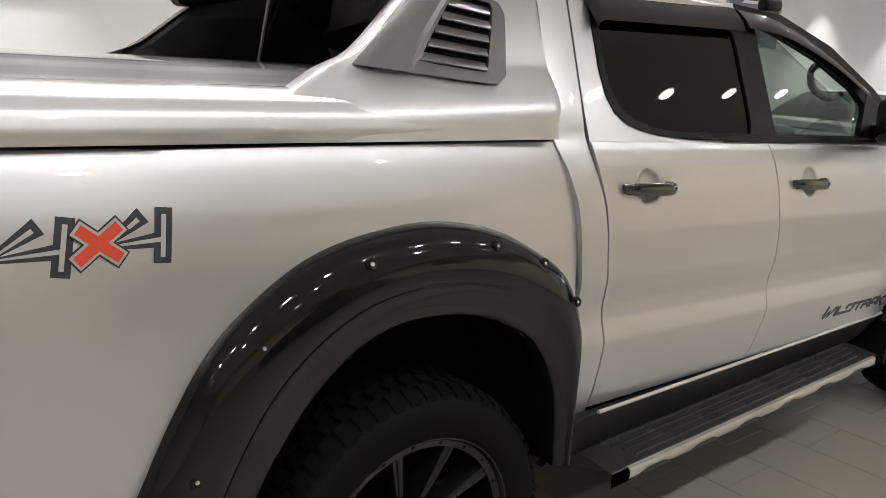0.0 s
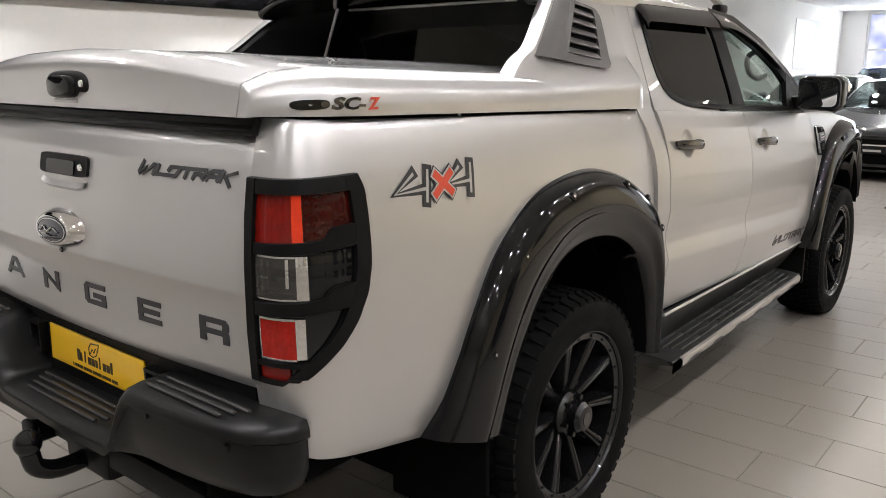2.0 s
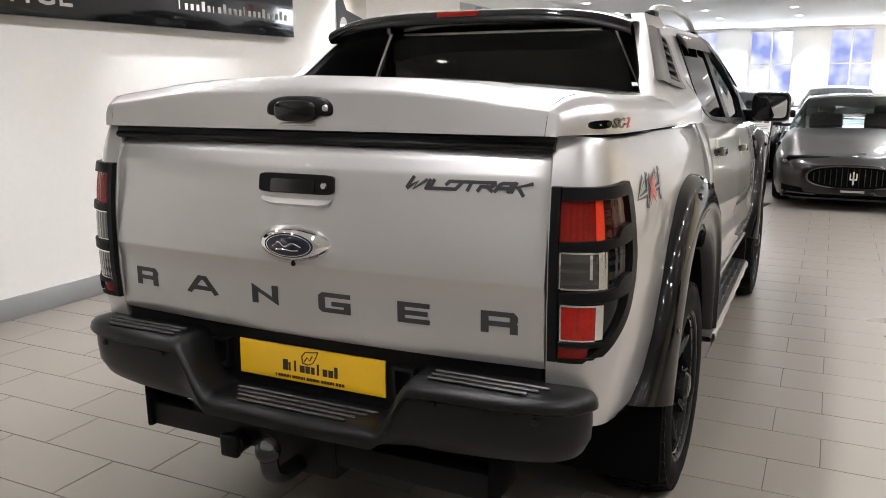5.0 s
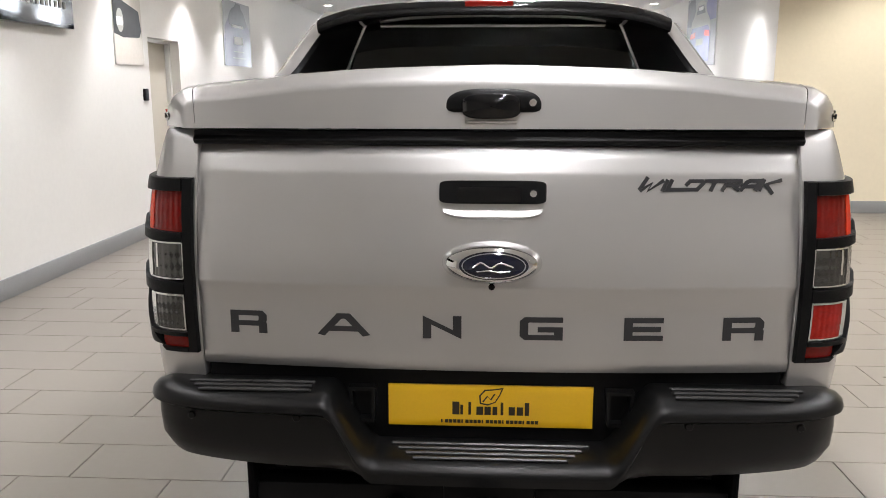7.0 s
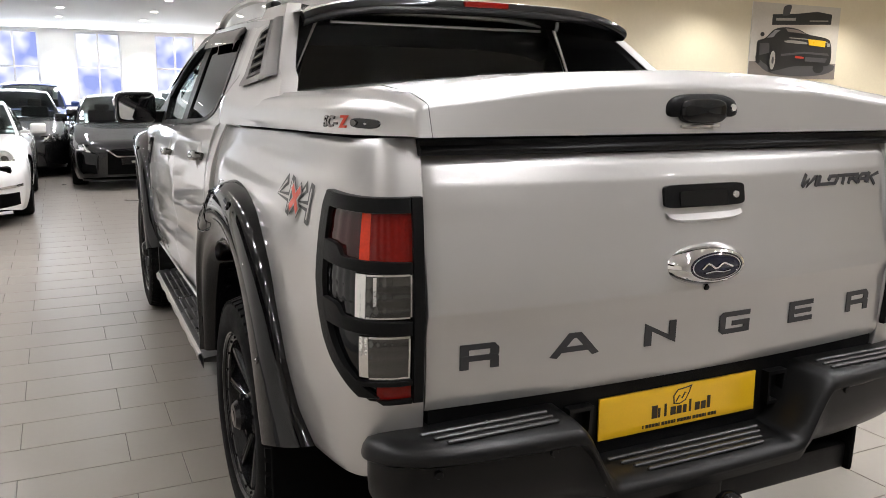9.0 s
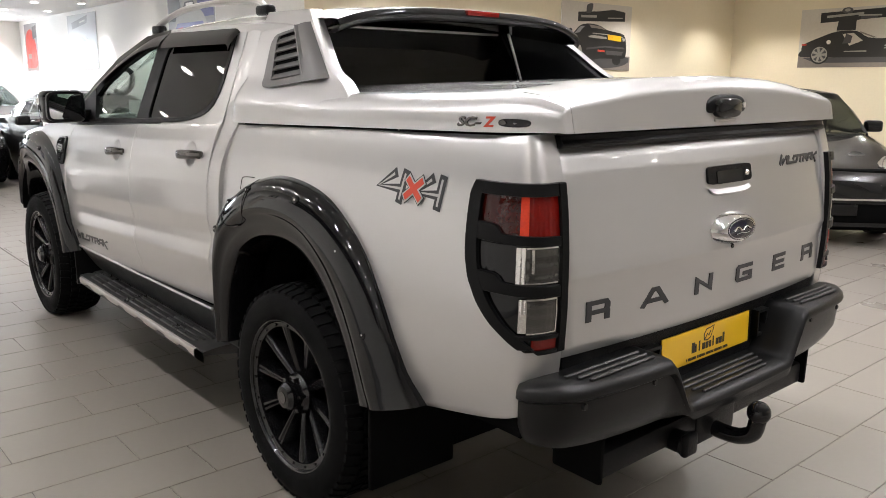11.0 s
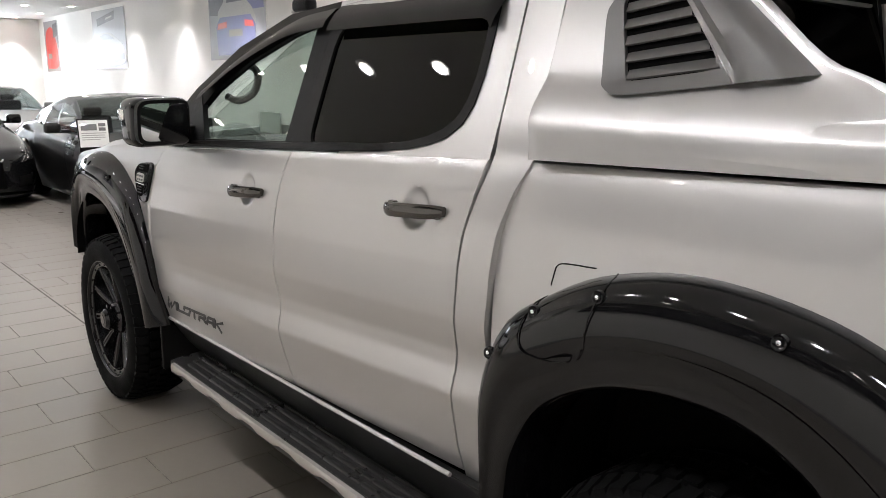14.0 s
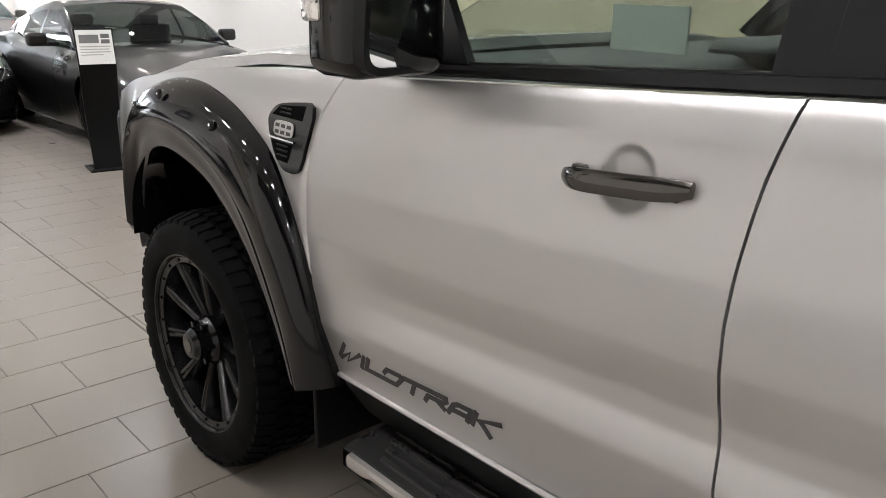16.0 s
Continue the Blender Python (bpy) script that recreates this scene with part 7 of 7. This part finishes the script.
P_BLUE = material("print_violet_blue", (0.10, 0.10, 0.24), 0.4, 0.0, 0.1, 0.15, 5.0, 40.0)
P_PURPLE = material("print_dusky_purple", (0.12, 0.11, 0.16), 0.4, 0.0, 0.1, 0.15, 3.0, 40.0)
P_RED = material("print_red", (0.50, 0.035, 0.02), 0.4, 0.0, 0.1, 0.12, 4.0, 40.0)
P_WHITE = material("print_white", (0.78, 0.78, 0.76), 0.5, 0.0, 0.1, 0.03, 4.0, 40.0)


def circle(cx, cy, rx, ry, n=24):
    return [(cx + rx * math.cos(2 * math.pi * k / n), cy + ry * math.sin(2 * math.pi * k / n)) for k in range(n)]


def poster(label, at, w, h, ground, back, horizon, shapes, depth=0.012):
    """A flat printed board: u, v run from 0 to 1 over it; the printed forms lie on its face."""
    p = thing("wall_poster", label, "poster", "wall posters", at=at)
    part("board", tub(bmesh.new(), -w / 2, w / 2, -depth, 0.0, -h / 2, h / 2), P_WHITE, p)
    level = [0]
    def put(nm, pts, mat, curve=False):
        level[0] += 1
        q = [tuple(v) for v in smooth_line(pts + [pts[0]], 5 * len(pts))[:-1]] if curve else pts
        y = -depth - 0.0012 * level[0]
        part(nm, prism(bmesh.new(), q, lambda u, v, d: Vector(((min(max(u, 0), 1) - 0.5) * w, y + d, (min(max(v, 0), 1) - 0.5) * h)), 0.001), mat, p)
    put("printed_wall", [(0, horizon), (1, horizon), (1, 1), (0, 1)], back)
    put("printed_floor", [(0, 0), (1, 0), (1, horizon), (0, horizon)], ground)
    for s in shapes:
        put(*s)
    return p


REAR_VIEW = [
    ("printed_sign", [(0.22, 0.71), (0.90, 0.76), (0.90, 0.90), (0.72, 0.925), (0.50, 0.88), (0.22, 0.85)], P_BLACK),
    ("printed_mark", [(0.33, 0.84), (0.34, 0.96), (0.42, 0.985), (0.40, 0.86)], P_DARK, True),
    ("printed_bars", [(0.26, 0.77), (0.48, 0.785), (0.48, 0.82), (0.26, 0.805)], P_SILVER),
    ("printed_bars", [(0.64, 0.785), (0.86, 0.80), (0.86, 0.815), (0.64, 0.80)], P_SILVER),
    ("printed_shadow", [(0.06, 0.22), (0.24, 0.07), (0.60, 0.03), (0.90, 0.08), (0.97, 0.20), (0.5, 0.26)], P_DARK, True),
    ("printed_tyre", circle(0.095, 0.28, 0.03, 0.09), P_BLACK), ("printed_tyre", circle(0.79, 0.15, 0.065, 0.07), P_BLACK),
]
REAR_BODY = [
    ("printed_mirror", circle(0.12, 0.58, 0.022, 0.028), P_BLACK),
    ("printed_car", [(0.075, 0.26), (0.065, 0.44), (0.08, 0.50), (0.15, 0.53), (0.25, 0.655), (0.38, 0.69), (0.52, 0.67), (0.64, 0.61), (0.85, 0.57), (0.905, 0.52), (0.93, 0.38), (0.92, 0.21), (0.82, 0.18), (0.52, 0.17), (0.27, 0.10), (0.20, 0.17)], P_BLACK, True),
    ("printed_window", [(0.17, 0.535), (0.255, 0.645), (0.315, 0.65), (0.27, 0.60), (0.24, 0.55)], P_GREY),
    ("printed_glass", [(0.37, 0.675), (0.52, 0.66), (0.62, 0.61), (0.50, 0.625), (0.40, 0.63)], P_FLOOR),
    ("printed_flank", [(0.10, 0.30), (0.095, 0.46), (0.20, 0.47), (0.21, 0.34)], P_DARK),
]
REAR_TRIM = [
    ("printed_trim", [(0.42, 0.557), (0.62, 0.55), (0.87, 0.518), (0.87, 0.506), (0.62, 0.537), (0.42, 0.545)], P_SILVER),
    ("printed_lamp", [(0.36, 0.505), (0.45, 0.52), (0.62, 0.50), (0.61, 0.475), (0.40, 0.485)], P_SILVER, True),
    ("printed_lamp", [(0.86, 0.50), (0.90, 0.50), (0.905, 0.46), (0.87, 0.45)], P_SILVER),
    ("printed_bumper", [(0.34, 0.33), (0.60, 0.37), (0.88, 0.36), (0.90, 0.33), (0.60, 0.345), (0.34, 0.30)], P_DARK),
    ("printed_diffuser", [(0.62, 0.30), (0.88, 0.29), (0.86, 0.23), (0.62, 0.24)], P_DARK),
    ("printed_lamp", [(0.50, 0.31), (0.60, 0.30), (0.60, 0.275), (0.50, 0.28)], P_RED),
    ("printed_plate", [(0.635, 0.545), (0.84, 0.53), (0.84, 0.444), (0.645, 0.465)], YELLOW),
    ("printed_arch", circle(0.255, 0.26, 0.055, 0.17), P_BLACK),
    ("printed_wheel", circle(0.245, 0.24, 0.03, 0.125), P_SILVER), ("printed_hub", circle(0.247, 0.24, 0.012, 0.05), P_DARK),
]


def print_wheel(u, v, a, b):
    """A printed alloy wheel: pale disc with dark gaps between seven spokes."""
    w = [("printed_tyre", circle(u, v, a * 1.22, b * 1.22), P_BLACK), ("printed_wheel", circle(u, v, a, b), P_SILVER)]
    for k in range(7):
        p, q = 2 * math.pi * (k + 0.22) / 7, 2 * math.pi * (k + 0.78) / 7
        m = (p + q) / 2
        w.append(("printed_gap", [(u + a * r * math.cos(t), v + b * r * math.sin(t)) for r, t in ((0.3, m), (0.86, p), (0.9, m), (0.86, q))], P_DARK))
    return w


SPORT_VIEW = [
    ("printed_sign", [(0.17, 0.74), (0.70, 0.82), (0.72, 0.96), (0.16, 0.86)], P_BLACK),
    ("printed_bars", [(0.44, 0.83), (0.64, 0.86), (0.64, 0.89), (0.44, 0.86)], P_SILVER),
    ("printed_shadow", [(0.15, 0.22), (0.5, 0.04), (0.98, 0.10), (0.9, 0.2)], P_DARK, True),
    ("printed_car", [(0.10, 0.45), (0.18, 0.58), (0.40, 0.62), (0.62, 0.58), (0.93, 0.38), (0.96, 0.13), (0.63, 0.07), (0.28, 0.15), (0.12, 0.26)], P_GOLD, True),
    ("printed_glass", [(0.22, 0.56), (0.40, 0.605), (0.53, 0.58), (0.66, 0.505), (0.32, 0.50)], P_DARK),
    ("printed_intake", [(0.56, 0.22), (0.94, 0.26), (0.94, 0.16), (0.62, 0.11)], P_DARK),
    ("printed_lamp", [(0.50, 0.40), (0.68, 0.33), (0.62, 0.42), (0.52, 0.44)], P_SILVER),
]
poster("printed photo of a dark saloon from behind with yellow plate", pose(9.4, YC - 0.004, 2.34), 1.95, 1.15, P_FLOOR, P_WALL, 0.22, REAR_VIEW + REAR_BODY + REAR_TRIM)
poster("printed photo of a champagne sports car on the white wall", pose(XR, 15.95, 2.34, 0, 0, -90), 1.9, 1.15, P_FLOOR, P_GREY, 0.30, SPORT_VIEW)
GULL_DETAIL = [
    ("printed_seat", [(0.335, 0.40), (0.345, 0.52), (0.305, 0.565), (0.285, 0.40)], P_DARK),
    ("printed_windscreen", [(0.385, 0.60), (0.495, 0.485), (0.475, 0.48), (0.395, 0.565)], P_FLOOR),
    ("printed_door_edge", [(0.37, 0.875), (0.51, 0.86), (0.51, 0.835), (0.37, 0.845)], P_SILVER),
    ("printed_door_glass", [(0.385, 0.80), (0.48, 0.80), (0.49, 0.83), (0.385, 0.84)], P_DARK),
    ("printed_cap", circle(0.197, 0.43, 0.014, 0.036), P_WHITE),
    ("printed_lamp", [(0.02, 0.41), (0.055, 0.41), (0.05, 0.38), (0.02, 0.385)], P_RED),
    ("printed_sill", [(0.30, 0.275), (0.44, 0.275), (0.44, 0.255), (0.30, 0.26)], P_SILVER),
    ("printed_vent", [(0.545, 0.36), (0.62, 0.37), (0.62, 0.35), (0.545, 0.34)], P_GREY), ("printed_vent", [(0.545, 0.32), (0.61, 0.33), (0.61, 0.31), (0.545, 0.30)], P_GREY),
    ("printed_mark", circle(0.30, 0.95, 0.034, 0.05), P_DARK), ("printed_mark", circle(0.30, 0.955, 0.018, 0.026), P_SILVER),
]
poster("printed photo of a black gullwing coupe with raised door", pose(XE, 3.92, 2.42, 0, 0, -90), 3.0, 1.12, P_FLOOR, P_WALL, 0.24, [
    ("printed_sign", [(0.13, 0.76), (0.98, 0.86), (0.98, 1.0), (0.13, 0.93)], P_BLACK),
    ("printed_bars", [(0.17, 0.84), (0.40, 0.87), (0.40, 0.91), (0.17, 0.88)], P_SILVER),
    ("printed_bars", [(0.58, 0.89), (0.86, 0.92), (0.86, 0.94), (0.58, 0.91)], P_SILVER),
    ("printed_shadow", [(0.03, 0.17), (0.12, 0.08), (0.92, 0.07), (0.97, 0.16)], P_DARK),
    ("printed_car", [(0.02, 0.30), (0.03, 0.40), (0.14, 0.52), (0.25, 0.61), (0.37, 0.60), (0.46, 0.48), (0.70, 0.46), (0.88, 0.40), (0.93, 0.30), (0.90, 0.18), (0.06, 0.18)], P_BLACK, True),
    ("printed_window", [(0.28, 0.56), (0.35, 0.57), (0.41, 0.44), (0.33, 0.36)], P_WALL),
    ("printed_door", [(0.24, 0.62), (0.36, 0.62), (0.36, 0.78), (0.49, 0.83), (0.49, 0.88), (0.25, 0.82)], P_BLACK),
] + GULL_DETAIL + print_wheel(0.145, 0.22, 0.052, 0.135) + print_wheel(0.76, 0.22, 0.052, 0.135))
CONVOY = [
    ("printed_car", [(0.02, 0.60), (0.02, 0.92), (0.10, 0.98), (0.26, 0.98), (0.30, 0.80), (0.28, 0.58)], P_DARK),
    ("printed_car", [(0.70, 0.62), (0.66, 0.85), (0.75, 0.97), (0.98, 0.97), (0.98, 0.62)], P_BLUE),
    ("printed_car", [(0.20, 0.40), (0.18, 0.62), (0.28, 0.74), (0.36, 0.90), (0.60, 0.90), (0.70, 0.74), (0.80, 0.62), (0.80, 0.40)], P_SILVER, True),
    ("printed_glass", [(0.34, 0.74), (0.40, 0.86), (0.58, 0.86), (0.65, 0.74)], P_DARK),
    ("printed_plate", [(0.42, 0.79), (0.57, 0.79), (0.57, 0.84), (0.42, 0.84)], P_WHITE),
    ("printed_car", [(0.16, 0.06), (0.14, 0.44), (0.22, 0.56), (0.76, 0.56), (0.84, 0.44), (0.82, 0.06)], P_BLUE),
    ("printed_lamp", [(0.16, 0.40), (0.34, 0.42), (0.34, 0.50), (0.18, 0.48)], P_RED),
    ("printed_lamp", [(0.66, 0.42), (0.82, 0.40), (0.80, 0.48), (0.66, 0.50)], P_RED),
    ("printed_plate", [(0.38, 0.30), (0.62, 0.30), (0.62, 0.39), (0.38, 0.39)], P_GOLD),
]
poster("printed photo of several show cars seen from behind", pose(XR, 10.4, 2.40, 0, 0, -90), 1.8, 1.1, P_GREY, P_GREY, 0.3, CONVOY)
poster("printed photo of a red sports car on the white wall", pose(XR, 19.95, 2.33, 0, 0, -90), 1.1, 1.15, P_FLOOR, P_GREY, 0.2, [
    ("printed_car", [(0.10, 0.06), (0.06, 0.55), (0.20, 0.82), (0.60, 0.86), (0.86, 0.55), (0.86, 0.10)], P_RED, True),
    ("printed_sign", [(0.66, 0.66), (0.96, 0.70), (0.96, 0.95), (0.66, 0.92)], P_DARK),
    ("printed_bars", [(0.20, 0.26), (0.46, 0.26), (0.46, 0.36), (0.20, 0.36)], P_GOLD)])
poster("printed photo of a dusky purple car seen from above", pose(XL, 8.22, 2.23, 0, 0, 90), 1.2, 0.86, P_PURPLE, P_GREY, 0.45, [
    ("printed_car", [(0.04, 0.04), (0.05, 0.60), (0.20, 0.76), (0.80, 0.76), (0.95, 0.60), (0.95, 0.04)], P_PURPLE),
    ("printed_cabin", [(0.22, 0.62), (0.18, 0.74), (0.34, 0.90), (0.66, 0.90), (0.82, 0.74), (0.78, 0.62)], P_DARK, True),
    ("printed_cabin", [(0.36, 0.88), (0.46, 0.98), (0.62, 0.98), (0.66, 0.88)], P_DARK),
    ("printed_bars", [(0.26, 0.60), (0.72, 0.60), (0.68, 0.64), (0.30, 0.64)], P_WHITE),
    ("printed_plate", [(0.34, 0.34), (0.66, 0.34), (0.66, 0.46), (0.34, 0.46)], P_WHITE),
    ("printed_bars", [(0.30, 0.22), (0.70, 0.22), (0.70, 0.235), (0.30, 0.235)], P_SILVER),
    ("printed_bars", [(0.26, 0.12), (0.74, 0.12), (0.74, 0.135), (0.26, 0.135)], P_SILVER)])
poster("printed photo of a dark car beyond the door", pose(XL, 18.0, 2.1, 0, 0, 90), 1.9, 1.1, P_GREY, P_GREY, 0.3, [
    ("printed_car", [(0.06, 0.10), (0.05, 0.50), (0.25, 0.78), (0.72, 0.80), (0.94, 0.50), (0.92, 0.10)], P_PURPLE, True),
    ("printed_glass", [(0.26, 0.55), (0.34, 0.72), (0.66, 0.72), (0.74, 0.55)], P_DARK)])
poster("narrow printed photo of a black off-roader beside the door", pose(XL, 4.74, 2.12, 0, 0, 90), 0.62, 0.78, P_WALL, P_WALL, 0.42, [
    ("printed_car", [(0.0, 0.36), (0.0, 0.86), (0.20, 0.92), (0.32, 0.76), (0.90, 0.66), (0.97, 0.42), (0.88, 0.34), (0.3, 0.32)], P_BLACK),
    ("printed_wheel", circle(0.22, 0.52, 0.12, 0.14), P_SILVER), ("printed_plate", [(0.10, 0.46), (0.30, 0.46), (0.30, 0.56), (0.10, 0.56)], P_WHITE)])

bn = thing("wall_banner", "long black advertising banner with pale lettering on the wall", "banner")
BT = pose(XL, 0, 0, 0, 0, 90)
part("banner_board", moved(tub(bmesh.new(), -3.4, 3.58, -0.075, 0.0, 1.98, 2.74, 0.004), BT), GLOSS_BLACK, bn)
bm = moved(text_mesh("PRESTIGE", 0.26, 0.001, 0.0, 1.0, 1.0), BT @ pose(0.50, -0.078, 2.14, 90, 0, 0))
part("banner_lettering", bm, DECAL_LIGHT, bn)
for k in range(22):
    x = 2.05 + 0.066 * k
    part("address_bar", moved(tub(bmesh.new(), x, x + (0.034 if k % 6 else 0.012), -0.078, -0.075, 2.13, 2.13 + (0.05 if k % 4 else 0.078)), BT), DECAL_LIGHT, bn)
for k in range(9):
    x = 2.60 + 0.085 * k
    part("number_bar", moved(tub(bmesh.new(), x, x + 0.058, -0.078, -0.075, 2.37, 2.46), BT), DECAL_LIGHT, bn)

# ---------------------------------------------------------------- floor tiles, last
ROW, LONG, JOINT = 0.298, 0.615, 0.0042


def tile_bm(bm, x0, x1, y0, y1, h=0.0):
    e = 0.0012
    low = [bm.verts.new(p) for p in ((x0, y0, -0.006), (x1, y0, -0.006), (x1, y1, -0.006), (x0, y1, -0.006))]
    mid = [bm.verts.new(p) for p in ((x0, y0, -e + h), (x1, y0, -e + h), (x1, y1, -e + h), (x0, y1, -e + h))]
    top = [bm.verts.new(p) for p in ((x0 + e, y0 + e, h), (x1 - e, y0 + e, h), (x1 - e, y1 - e, h), (x0 + e, y1 - e, h))]
    bm.faces.new(top)
    for a, b in ((low, mid), (mid, top)):
        for k in range(4):
            bm.faces.new((a[k], a[(k + 1) % 4], b[(k + 1) % 4], b[k]))


bm = bmesh.new()
tile_bm(bm, -LONG / 2 + JOINT / 2, LONG / 2 - JOINT / 2, -ROW / 2 + JOINT / 2, ROW / 2 - JOINT / 2)
TILE_MESH = bpy.data.meshes.new("tile")
bm.to_mesh(TILE_MESH)
bm.free()
TILE_MESH.materials.append(TILE)
rest = bmesh.new()
rnd = random.Random(5)
for k in range(math.floor((YB - 0.065) / ROW), math.ceil((YF - 0.065) / ROW)):
    y0, y1 = 0.065 + ROW * k, 0.065 + ROW * (k + 1)
    off = -1.24 if k % 2 == 0 else -1.04
    right = XE if y0 < YC else XR
    for n in range(math.floor((XL - off) / LONG), math.ceil((right - off) / LONG)):
        x0, x1 = off + LONG * n, off + LONG * (n + 1)
        h = -0.0003 * rnd.random()
        whole = x0 > XL and x1 < right and y0 > YB and y1 < YF
        if whole and -3.2 < x0 and x1 < 1.9 and -2.4 < y0 < 7.2 and not (-0.75 < x0 and x1 < 0.75 and -0.6 < y0 < 3.6):
            ob = new("tile", TILE_MESH)
            ob.parent = floor
            ob.matrix_local = Matrix.Translation(((x0 + x1) / 2, (y0 + y1) / 2, h))
        else:
            tile_bm(rest, max(x0, XL) + JOINT / 2, min(x1, right) - JOINT / 2, max(y0, YB) + JOINT / 2, min(y1, YF) - JOINT / 2, h)
far = part("tiles", rest, TILE_FAR, floor, "the rest of the warm grey floor tiles")
tagged(far, kind="stuff")
part("cut_line", tub(bmesh.new(), -0.655, -0.645, 4.1, 6.9, -0.003, 0.0012), GROUT, floor, "dark cut joint across the tiles")
